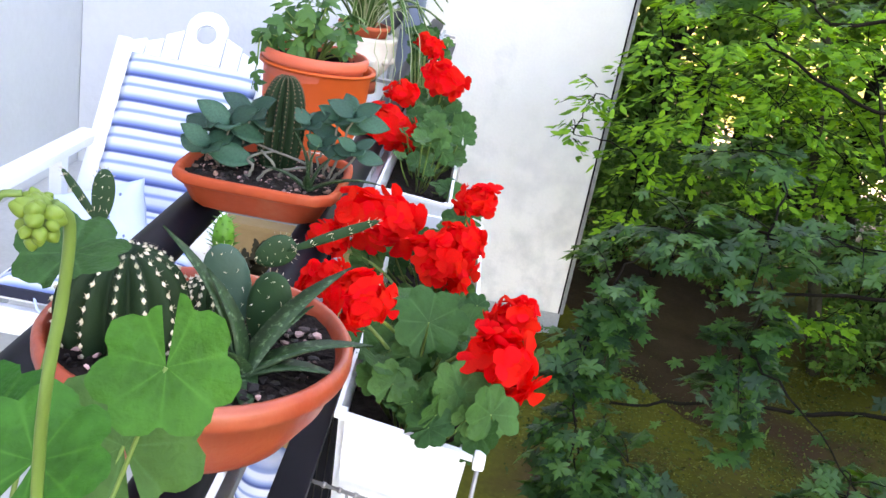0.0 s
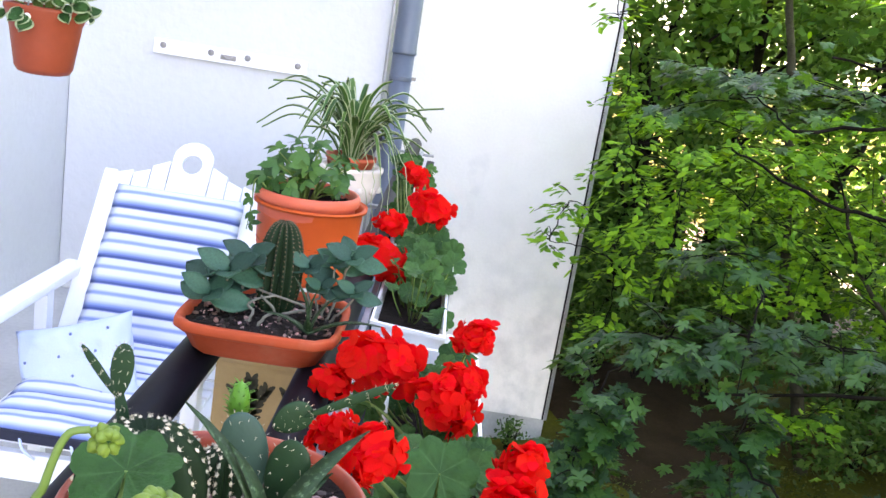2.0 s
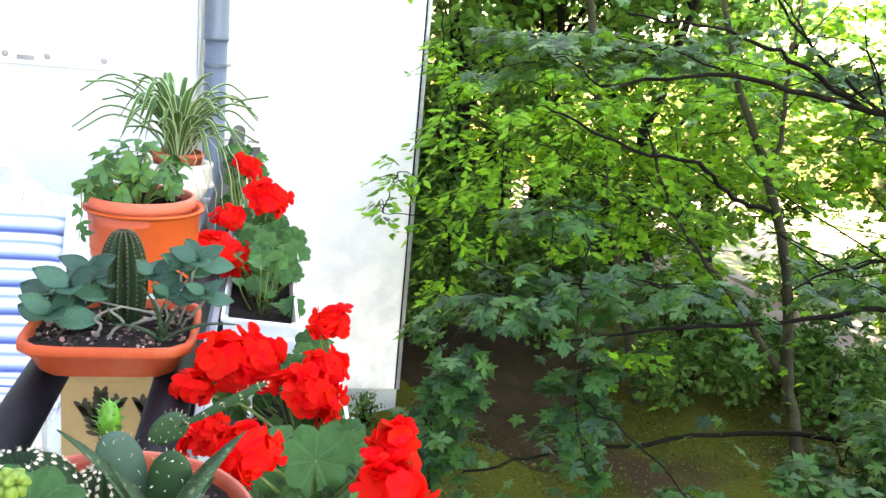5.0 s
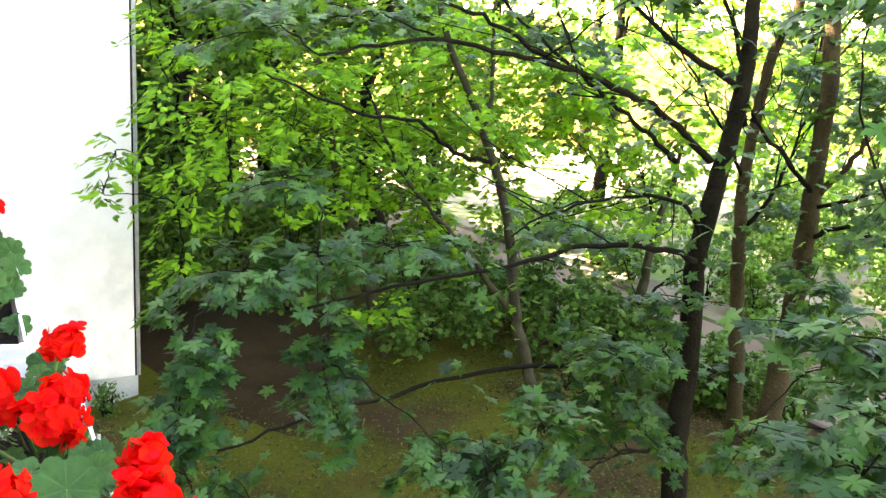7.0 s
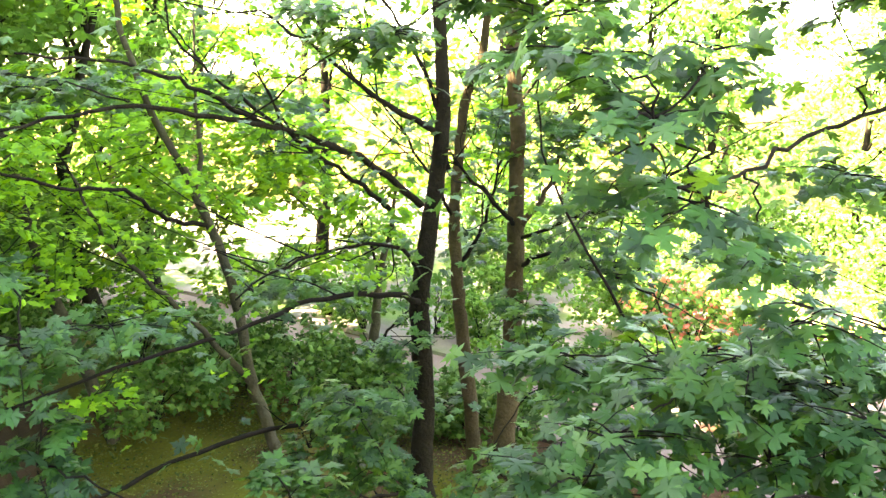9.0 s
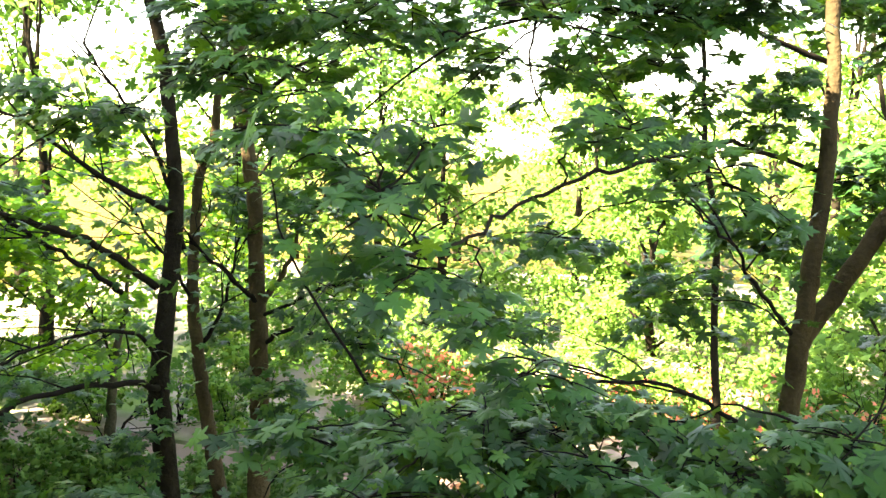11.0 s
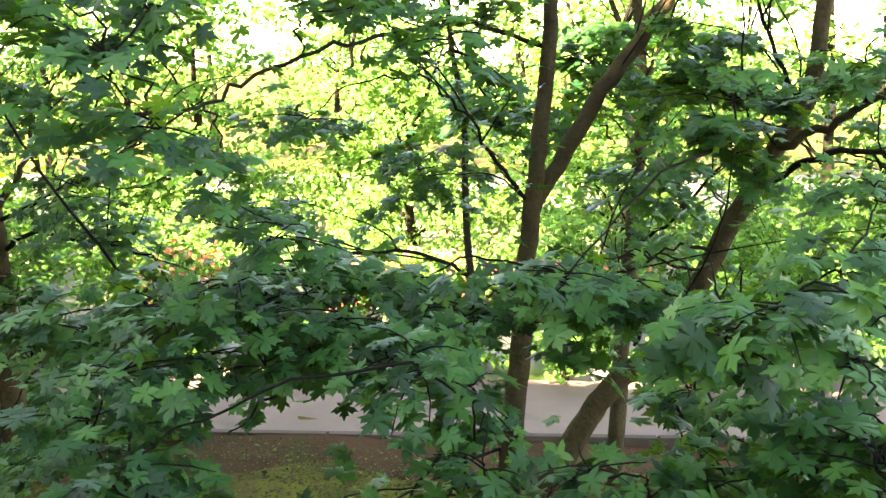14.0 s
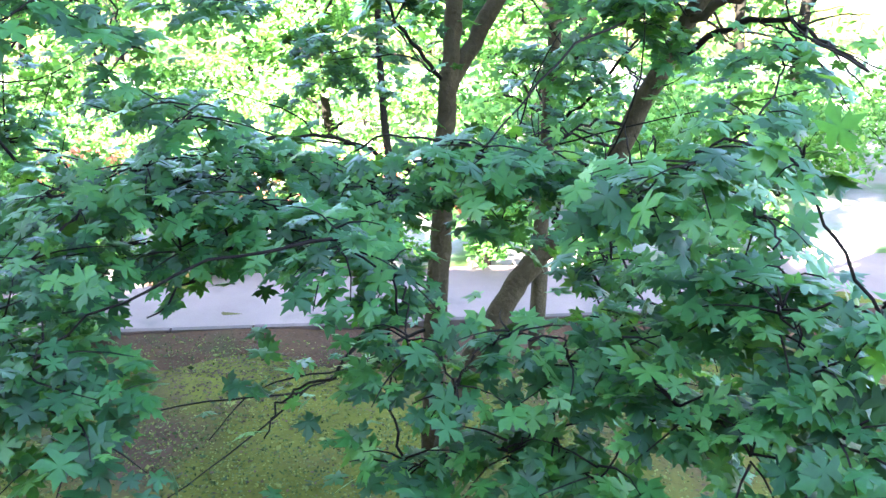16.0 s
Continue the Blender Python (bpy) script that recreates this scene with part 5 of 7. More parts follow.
def tray(at, w, d, h, label):
    """A rectangular bowl with rounded corners, flaring sides and a thick rim."""
    root = thing("plant_tray", at, label, "plant tray")

    def ring(bm, sx, sy, z, c):
        pts = []
        for k in range(32):
            a = 2 * math.pi * (k + 0.5) / 32
            x, y = math.cos(a), math.sin(a)
            s = (abs(x) ** c + abs(y) ** c) ** (-1.0 / c)
            pts.append(bm.verts.new((sx * x * s, sy * y * s, z)))
        return pts

    bm = bmesh.new()
    w, d = w / 2, d / 2
    prof = [(0.74, 0.0), (0.78, 0.004), (0.90, h * 0.62), (0.955, h * 0.70), (0.985, h * 0.72), (1.0, h * 0.78), (1.0, h * 0.95), (0.985, h), (0.93, h), (0.915, h * 0.95), (0.89, h * 0.7)]
    rings = [ring(bm, w * k, d * k, z, 6) for k, z in prof]
    bm.faces.new(rings[0][::-1])
    for a, b in zip(rings, rings[1:]):
        for k in range(32):
            bm.faces.new((a[k], a[(k + 1) % 32], b[(k + 1) % 32], b[k]))
    part("tray_body", bm, TERRACOTTA, root, smooth=True)
    bm = bmesh.new()
    bm.faces.new(ring(bm, w * 0.9, d * 0.9, h * 0.78, 6))
    bmesh.ops.poke(bm, faces=bm.faces)
    bmesh.ops.subdivide_edges(bm, edges=bm.edges, cuts=2)
    for v in bm.verts:
        v.co.z += random.uniform(-0.004, 0.004)
    part("soil", bm, SOIL, root, "dark potting soil")
    tagged(part("grit", grit(420, w * 0.85, d * 0.85, 0.0055, h * 0.80), GRIT, root, "pale grit and bark on the soil"), kind="stuff")
    for k in range(34):
        edge = k % 2
        x = rng.uniform(-0.82, 0.82) if not edge else rng.choice((-1, 1)) * rng.uniform(0.6, 0.84)
        y = rng.uniform(-0.82, 0.82) if edge else rng.choice((-1, 1)) * rng.uniform(0.45, 0.84)
        ball = STONE * rng.uniform(0.8, 1.15, (len(STONE), 1)) * (1, rng.uniform(0.55, 0.9), rng.uniform(0.5, 0.7)) * rng.uniform(0.004, 0.0085)
        part("pebble", arrays_mesh("pebble", [(ball, STONE_FACES)]), PEBBLE, root, m=pose(x * w, y * d, h * 0.80 + 0.001, 0, 0, rng.uniform(0, 360)))
    return root


tray((-0.227, 1.735, 1.04), 0.245, 0.235, 0.054, "rectangular terracotta tray with succulents resting on the railing")


def flower_box(at, length, w, h, label):
    """A white balcony box: tapered shell with a slanting end, a rolled rim, steel holder hooks and soil."""
    slant = 0.24
    root = thing("flower_box", at, label, "flower box", "white boxes on the railing")
    bm = bmesh.new()

    def loop(x, y0, y1, z):
        return [bm.verts.new(p) for p in ((-x, y0 + slant * x, z), (x, y0 - slant * x, z), (x, y1, z), (-x, y1, z))]

    a = w / 2
    rings = [loop(a * 0.86, 0.012, length - 0.012, 0), loop(a * 0.95, 0.003, length - 0.003, h * 0.955), loop(a, -0.004, length + 0.004, h * 0.96), loop(a, -0.004, length + 0.004, h),
             loop(a * 0.93, 0.005, length - 0.005, h), loop(a * 0.88, 0.01, length - 0.01, h * 0.72)]
    bm.faces.new(rings[0][::-1])
    for p, q in zip(rings, rings[1:]):
        for k in range(4):
            bm.faces.new((p[k], p[(k + 1) % 4], q[(k + 1) % 4], q[k]))
    edges = [e for e in bm.edges if abs(e.verts[0].co.z - e.verts[1].co.z) > 0.02]
    bmesh.ops.bevel(bm, geom=edges, offset=0.008, segments=2, affect="EDGES")
    part("shell", bm, PLASTIC_WHITE, root)
    bm = box(-a * 0.87, a * 0.87, 0.012 + slant * a, length - 0.012, h * 0.68, h * 0.74)
    part("soil", bm, SOIL, root, "dark potting soil")
    for y, lean in ((-0.012, slant), (length * 0.55, 0.0)):
        rod = [pipe_arrays([(-a - 0.03, y + lean * (a + 0.03), h * 0.44), (0, y, h * 0.44), (a + 0.008, y - lean * a, h * 0.44)], 0.0022, 0.0022, 8)]
        rod += [pipe_arrays([(-a + 0.018 * k, y + lean * (a - 0.018 * k), h * 0.44), (-a + 0.018 * k + 0.004, y + lean * (a - 0.018 * k - 0.004), h * 0.44)], 0.0034, 0.0034, 8) for k in range(8)]
        part("holder", arrays_mesh("holder", rod), RUST, root, "thin dark twisted steel box holder")
        part("holder", arrays_mesh("holder", [pipe_arrays([(-a * 0.62, y + lean * a * 0.62 - 0.003, h * 0.44), (-a * 0.60, y + lean * a * 0.6 - 0.003, -0.02)], 0.0018, 0.0018, 6)]), RUST, root, "thin dark steel box holder")
        part("holder", arrays_mesh("holder", [pipe_arrays([(a + 0.007, y + 0.006 - lean * a, h * 0.96), (a + 0.007, y + 0.006 - lean * a, -0.02)], 0.0026, 0.0022, 8)]), RUST, root, "thin dark steel box holder")
        if y < 0:
            part("holder_hook", box(a + 0.001, a + 0.013, y - lean * a, y - lean * a + 0.012, h * 0.93, h * 1.05, 0.003), PLASTIC_WHITE, root, "white clip of the holder")
    return root


flower_box((0.049, 1.235, 0.835), 0.72, 0.150, 0.155, "white plastic flower box hung outside the railing with red geraniums")
flower_box((-0.012, 2.02, 0.845), 0.72, 0.146, 0.155, "farther white plastic flower box full of red geraniums")


# ---- geraniums ----
def geranium_leaf(seed, notch=0.10, lobes=7, deep=0.16):
    """A round, scalloped, slightly pleated leaf, stalk at the origin, one unit wide."""
    r = random.Random(seed)
    bm = bmesh.new()
    n, rings = 63, (0.25, 0.55, 0.82, 1.0)
    centre = bm.verts.new((0, 0, 0))
    prev = None
    for q in rings:
        ring = []
        for k in range(n + 1):
            a = -math.pi / 2 + notch + (2 * math.pi - 2 * notch) * k / n
            pleat = math.cos(lobes * (a + math.pi / 2)) * 0.5 + 0.5
            rad = 0.5 * q * (1 - deep * q * (1 - pleat) ** 2.2 + 0.020 * q ** 3 * math.cos(lobes * 3 * (a + math.pi / 2)) + 0.03 * math.sin(3 * a + seed)) * (0.80 + 0.20 * min(1.0, abs(a + math.pi / 2) % (2 * math.pi) * 1.2))
            z = 0.10 * q * q + 0.014 * q * math.cos(lobes * (a + math.pi / 2)) + 0.07 * q * q * math.sin(2 * a + seed) - 0.06 * q ** 4 + 0.018 * q ** 3 * math.sin(9 * a + seed)
            ring.append(bm.verts.new((rad * math.cos(a), rad * math.sin(a), z + r.uniform(-0.004, 0.004))))
        if prev is None:
            for k in range(n):
                bm.faces.new((centre, ring[k], ring[k + 1]))
        else:
            for k in range(n):
                bm.faces.new((prev[k], ring[k], ring[k + 1], prev[k + 1]))
        prev = ring
    me = bpy.data.meshes.new("leaf")
    bm.to_mesh(me)
    bm.free()
    me.polygons.foreach_set("use_smooth", [True] * len(me.polygons))
    return me


def flower_head(seed, florets=30):
    """A ball of small five-petalled flowers, one unit in radius."""
    r = np.random.default_rng(seed)
    pieces = []
    for k in range(florets):
        u = 1 - 1.55 * (k + 0.5) / florets
        a = k * 2.39996 + r.normal(0, 0.25)
        out = np.array((math.sqrt(max(0, 1 - u * u)) * math.cos(a), math.sqrt(max(0, 1 - u * u)) * math.sin(a), u)) + r.normal(0, 0.12, 3)
        out /= np.linalg.norm(out)
        c = out * r.uniform(0.45, 0.92) * (1, 1, 0.8) + r.normal(0, 0.14, 3)
        out = out + r.normal(0, 0.3, 3)
        out /= np.linalg.norm(out)
        side = np.cross(out, (0.3, 0.2, 0.9))
        side /= np.linalg.norm(side)
        fwd = np.cross(out, side)
        spin = r.uniform(0, 6.28)
        for p in range(5):
            b = spin + p * 1.2566 + r.normal(0, 0.1)
            d = math.cos(b) * side + math.sin(b) * fwd
            e = np.cross(out, d)
            ln, wd = 0.43 * r.uniform(0.7, 1.25), 0.27 * r.uniform(0.8, 1.25)
            lift, curl = r.uniform(-0.12, 0.24), r.uniform(-0.09, 0.11)
            v = [c + d * ln * 0.6 + out * (lift * 0.5 - 0.02)]
            for k2 in range(9):
                g = 2 * math.pi * k2 / 9
                along = 0.55 - 0.55 * math.cos(g)
                v.append(c + d * ln * along + e * wd * math.sin(g) * (0.55 + 0.5 * along) + out * (lift * along + curl * math.sin(g) ** 2))
            pieces.append((np.array(v), [(0, 1 + k2, 1 + (k2 + 1) % 9) for k2 in range(9)]))
    me = arrays_mesh("flower_head", pieces)
    me.materials.append(PETAL)
    return me


LEAF_MESHES = [geranium_leaf(s) for s in (1, 2, 3, 5)]
YOUNG_MESHES = [geranium_leaf(s, 0.13, 7) for s in (6, 8)]
HEADS = [flower_head(s, n) for s, n in ((11, 50), (12, 38), (13, 44), (14, 30))]


def toward(at, normal, size, spin=0.0):
    """A pose with its z along the normal, scaled."""
    q = Vector(normal).normalized().to_track_quat("Z", "Y").to_matrix().to_4x4()
    return Matrix.Translation(at) @ q @ pose(0, 0, 0, 0, 0, spin) @ Matrix.Scale(size, 4)


def geranium(at, heads, leaves, label, meshes=None, mat=GERANIUM_LEAF, spread=(0.05, 0.2)):
    """A plant with stems, lobed leaves on stalks and scarlet heads. heads: (x, y, z, r); leaves: (x, y, z, size, normal)."""
    root = thing("geranium", at, label, "geranium", "red geraniums")
    o = Vector(at)
    meshes = meshes or LEAF_MESHES
    for k, (x, y, z, r) in enumerate(heads):
        c = Vector((x, y, z)) - o
        foot = Vector((rng.uniform(-spread[0], spread[0]), max(-spread[1], min(spread[1], c.y + rng.normal(0, 0.03))), 0))
        mid = foot.lerp(c, 0.5) + Vector((rng.normal(0, 0.012), rng.normal(0, 0.012), 0.015))
        pipe("stem", curve_points([foot, mid, c - Vector((0, 0, r * 0.2))], 5), 0.0028, 0.002, STEM, root, 7)
        h = part("flower_head", HEADS[k % len(HEADS)], None, root, m=Matrix.Translation(c) @ pose(0, 0, 0, rng.normal(-12, 14), rng.normal(0, 14), rng.uniform(0, 360)) @ Matrix.Diagonal((r * rng.uniform(0.76, 1.0), r * rng.uniform(0.76, 1.0), r * rng.uniform(0.6, 0.85), 1)))
        if k == 0:
            h["label"] = "round scarlet flower head"
    for k, (x, y, z, s, nrm) in enumerate(leaves):
        c = Vector((x, y, z)) - o
        me = meshes[k % len(meshes)]
        if not me.materials:
            me.materials.append(mat)
        part("leaf", me, None, root, m=toward(c, nrm, s, rng.uniform(-70, 70)))
        foot = Vector((max(-spread[0], min(spread[0], c.x * 0.4)), max(-spread[1], min(spread[1], c.y * 0.8)), 0))
        pipe("leaf_stalk", curve_points([foot, foot.lerp(c, 0.6) + Vector((0, 0, -0.006)), c], 3), 0.0018, 0.0014, STEM, root, 5)
    return root


def random_leaves(count, x, y, z, size, face=(0.0, -0.35, 0.9), loose=0.35):
    out = []
    for _ in range(count):
        n = np.array(face) + rng.normal(0, loose, 3)
        n[2] = max(n[2], 0.15)
        out.append((rng.uniform(*x), rng.uniform(*y), rng.uniform(*z), size * rng.uniform(0.65, 1.25), tuple(n)))
    return out


SOIL_NEAR, SOIL_FAR = 0.947, 0.957
geranium((0.049, 1.40, SOIL_NEAR), [(-0.023, 1.30, 1.103, 0.038), (-0.071, 1.36, 1.09, 0.030), (0.143, 1.30, 1.055, 0.056), (0.151, 1.36, 1.085, 0.036)],
         [(0.055, 1.33, 1.075, 0.085, (0.1, -0.8, 0.6)), (0.10, 1.26, 1.035, 0.07, (0.3, -0.7, 0.6)), (0.135, 1.235, 1.03, 0.065, (0.4, -0.8, 0.4))]
         + random_leaves(46, (-0.02, 0.125), (1.28, 1.52), (0.98, 1.05), 0.046, (0.1, -0.6, 0.7)) + random_leaves(12, (0.05, 0.14), (1.225, 1.28), (0.98, 1.03), 0.044, (0.1, -0.85, 0.45)), "scarlet geranium with large round leaves in the near box")
geranium((0.049, 1.72, SOIL_NEAR), [(-0.039, 1.62, 1.08, 0.057), (0.058, 1.55, 1.063, 0.053), (0.096, 1.75, 1.096, 0.038), (-0.099, 1.60, 1.047, 0.033), (0.081, 1.60, 1.08, 0.034)],
         random_leaves(38, (-0.06, 0.105), (1.55, 1.9), (0.97, 1.035), 0.05, (0.0, -0.5, 0.7)), "scarlet geranium with several flower heads in the near box")
geranium((-0.012, 2.38, SOIL_FAR), [(-0.111, 2.30, 1.058, 0.062), (-0.005, 2.55, 1.13, 0.062), (-0.059, 2.70, 1.181, 0.037), (-0.088, 2.45, 1.101, 0.043), (-0.06, 2.34, 1.03, 0.05)],
         random_leaves(74, (-0.075, 0.062), (2.12, 2.7), (0.98, 1.085), 0.05, (0.1, -0.5, 0.7)) + random_leaves(34, (-0.13, -0.02), (2.74, 2.95), (1.04, 1.2), 0.045, (0.1, -0.6, 0.6)), "tall scarlet geranium in the farther white box")

# the foremost geranium, with bright leaves and nodding buds close to the eye
NEAR_AT = (-0.13, 0.70, 1.112)
near = geranium(NEAR_AT, [], [], "bright green geranium with nodding flower buds", YOUNG_MESHES, YOUNG_LEAF, (0.06, 0.06))
for me in YOUNG_MESHES:
    if not me.materials:
        me.materials.append(YOUNG_LEAF)
for me, x, y, z, s, nrm, spin in ((YOUNG_MESHES[0], -0.061, 0.777, 1.29, 0.066, (0.05, -0.80, 0.60), 188), (YOUNG_MESHES[1], -0.082, 0.70, 1.288, 0.060, (-0.1, -0.60, 0.80), -10),
                                  (LEAF_MESHES[1], -0.086, 0.80, 1.228, 0.082, (0.15, -0.75, 0.62), 20), (LEAF_MESHES[2], -0.128, 0.83, 1.312, 0.056, (0.0, -0.35, 0.93), 10),
                                  (LEAF_MESHES[0], -0.15, 0.72, 1.25, 0.08, (-0.2, -0.5, 0.8), 80), (YOUNG_MESHES[1], -0.128, 0.742, 1.262, 0.075, (-0.2, -0.5, 0.8), 50)):
    c = Vector((x, y, z)) - Vector(NEAR_AT)
    part("leaf", me, None, near, m=toward(c, nrm, s, spin))
    pipe("leaf_stalk", curve_points([(c.x * 0.3, c.y * 0.3, 0), (c.x * 0.7, c.y * 0.6, c.z * 0.5), tuple(c)], 4), 0.0016, 0.0011, STEM, near, 6)


def bud_mesh():
    bm = bmesh.new()
    bmesh.ops.create_uvsphere(bm, u_segments=10, v_segments=8, radius=1.0)
    for v in bm.verts:
        k = 1 - 0.35 * max(0, v.co.z)
        v.co = Vector((v.co.x * k * (1 + 0.05 * math.sin(5 * math.atan2(v.co.y, v.co.x))), v.co.y * k, v.co.z * 1.15))
    me = bpy.data.meshes.new("bud")
    bm.to_mesh(me)
    bm.free()
    me.polygons.foreach_set("use_smooth", [True] * len(me.polygons))
    me.materials.append(BUD)
    return me


BUD_MESH = bud_mesh()


def bud_cluster(parent, line, tip, r, thick):
    """A stalk that arches over, with a bunch of green buds hanging from its end."""
    o = np.array(NEAR_AT)
    pipe("stem", curve_points([np.array(p) - o for p in line], 6), thick * 1.1, thick * 0.8, STEM, parent, 9)
    for k in range(24):
        d = rng.normal(0, 1, 3)
        d /= np.linalg.norm(d)
        c = np.array(tip) - o + d * r * 0.66
        way = Vector(d + np.array((0, 0, -0.5))).normalized()
        part("bud", BUD_MESH, None, parent, m=Matrix.Translation(c) @ way.to_track_quat("Z", "Y").to_matrix().to_4x4() @ Matrix.Scale(r * rng.uniform(0.22, 0.36), 4))


bud_cluster(near, [(-0.085, 0.70, 1.10), (-0.074, 0.685, 1.28), (-0.066, 0.673, 1.336), (-0.061, 0.672, 1.371), (-0.058, 0.668, 1.396), (-0.061, 0.664, 1.403)], (-0.064, 0.66, 1.398), 0.0086, 0.0021)
bud_cluster(near, [(-0.15, 0.74, 1.10), (-0.153, 0.776, 1.293), (-0.146, 0.777, 1.33), (-0.139, 0.78, 1.353), (-0.130, 0.784, 1.356)], (-0.124, 0.786, 1.351), 0.0084, 0.0021)


# ---- cacti and succulents ----
def ribbed_cactus(at, r, h, ribs, label, dots=13, spine=0.0042, tuft=SPINE):
    """A ribbed globe or column: sharp ribs, woolly tufts in a row on each crest, short spines round each tuft."""
    root = thing("cactus", at, label, "cactus")
    low, top, dip = -0.30 * math.pi, 0.47 * math.pi, 0.93

    def crest(ang):
        base = max(0.03, math.cos(ang)) ** 0.8
        return r * base, (math.sin(ang) - math.sin(low)) / (1 - math.sin(low)) * h

    bm = bmesh.new()
    rows, n = 22, ribs * 8
    rings = []
    for j in range(rows):
        u = j / (rows - 1)
        q, z = crest(low + u * (top - low))
        ring = []
        for k in range(n):
            a = 2 * math.pi * k / n
            rib = 1 - abs((k % 8) / 4 - 1)
            rib = 1 - rib if k % 8 else 1.0
            deep = 0.62 + 0.38 * rib ** 0.8
            ring.append(bm.verts.new((q * deep * math.cos(a), q * deep * math.sin(a), z * dip if u > 0.98 else z)))
        rings.append(ring)
    for p, q in zip(rings, rings[1:]):
        for k in range(n):
            bm.faces.new((p[k], p[(k + 1) % n], q[(k + 1) % n], q[k]))
    bm.faces.new(rings[0][::-1])
    bm.faces.new(rings[-1])
    part("cactus_body", bm, CACTUS, root, smooth=True)
    pieces = []
    for k in range(ribs):
        a = 2 * math.pi * k / ribs
        for j in range(dots):
            ang = -0.22 * math.pi + (j + 0.5) / dots * 0.68 * math.pi
            q, z = crest(ang)
            c = np.array((q * 1.01 * math.cos(a), q * 1.01 * math.sin(a), z))
            out = np.array((math.cos(ang) * math.cos(a), math.cos(ang) * math.sin(a), math.sin(ang)))
            along = np.array((-math.sin(ang) * math.cos(a), -math.sin(ang) * math.sin(a), math.cos(ang)))
            across = np.cross(out, along)
            v = np.array([along * 0.9, across * 0.6, -along * 0.9, -across * 0.6, out * 0.7, -out * 0.3]) * spine * 0.58 * rng.uniform(0.8, 1.2) + c
            pieces.append((v, [(0, 1, 4), (1, 2, 4), (2, 3, 4), (3, 0, 4), (1, 0, 5), (2, 1, 5), (3, 2, 5), (0, 3, 5)]))
            for m in range(6):
                b = m * 1.047 + rng.normal(0, 0.3)
                d = out * 0.5 + along * math.cos(b) + across * math.sin(b) * 0.7
                d /= np.linalg.norm(d)
                sd = np.cross(d, out) * spine * 0.085
                pieces.append((np.array([c - sd, c + sd, c + d * spine * rng.uniform(0.6, 1.15)]), [(0, 1, 2)]))
    tagged(part("spine", arrays_mesh("spine", pieces, False), tuft, root, "spine tufts in rows"), kind="stuff")
    return root


def tapered_leaf(base, tip, width, thick, curl=0.15, segs=7):
    """A fleshy pointed leaf from base to tip, gutter-shaped above."""
    b, t = np.array(base, float), np.array(tip, float)
    ax = t - b
    ln = np.linalg.norm(ax)
    up = np.array((0, 0, 1.0)) - ax * ax[2] / ln ** 2
    up = up / (np.linalg.norm(up) + 1e-6)
    side = np.cross(ax / ln, up)
    v, f = [], []
    for i in range(segs):
        u = i / (segs - 1)
        w = width * (1 - u) ** 0.75 * (0.75 + 0.5 * u) if i < segs - 1 else width * 0.02
        c = b + ax * u + up * curl * ln * math.sin(math.pi * u) * 0.5
        h = thick * (1 - 0.85 * u)
        v += [c - side * w + up * h * 0.4, c - up * h, c + side * w + up * h * 0.4, c + up * h * 0.1]
    for i in range(segs - 1):
        for k in range(4):
            f.append((i * 4 + k, i * 4 + (k + 1) % 4, (i + 1) * 4 + (k + 1) % 4, (i + 1) * 4 + k))
    return np.array(v), f


def rosette(name, at, tips, width, thick, mat, label, category, curl=0.2):
    root = thing(name, at, label, category)
    for t in tips:
        part("leaf", arrays_mesh("leaf", [tapered_leaf((0, 0, 0), t, width, thick, curl)]), mat, root)
    return root


def flat_pad(parent, at, w, h, normal, lean, name="pad", mat=None):
    """A flat cactus pad with small spine tufts."""
    bm = bmesh.new()
    bmesh.ops.create_uvsphere(bm, u_segments=18, v_segments=10, radius=0.5)
    for v in bm.verts:
        k = 0.72 + 0.28 * (v.co.z + 0.5)
        v.co = Vector((v.co.x * w * k, v.co.y * w * 0.22, (v.co.z + 0.5) * h))
    m = Matrix.Translation(at) @ pose(0, 0, 0, 0, lean, normal)
    pad = part(name, bm, mat or CACTUS_PAD, parent, m=m, smooth=True)
    pieces = []
    for j in range(5):
        for k in range(3):
            z = (j + 0.5) / 5
            x = (k - 1.0) / 3.2 * math.sin(math.pi * (0.1 + 0.8 * z)) * (0.7 + 0.3 * z)
            y = -0.115 * math.sqrt(max(0.02, 1 - (2 * z - 1) ** 2 - (2 * x) ** 2)) - 0.005
            c = np.array((x * w, y * w, z * h))
            for _ in range(3):
                d = np.array((0, -1, 0.2)) + rng.normal(0, 0.6, 3)
                pieces.append((np.array([c + (0.0004, 0, 0), c - (0.0004, 0, 0), c + d * 0.003]), [(0, 1, 2)]))
    for k in range(10):
        a = math.pi * (0.1 + 0.8 * k / 9)
        c = np.array((math.cos(a) * w * 0.46, 0, (0.55 + 0.45 * math.sin(a)) * h))
        for _ in range(2):
            d = np.array((math.cos(a), rng.normal(0, 0.4), math.sin(a)))
            pieces.append((np.array([c + (0.0005, 0, 0), c - (0.0005, 0, 0), c + d * 0.0032]), [(0, 1, 2)]))
    tagged(part("spine", arrays_mesh("spine", pieces, False), SPINE, pad), kind="stuff")
    return pad


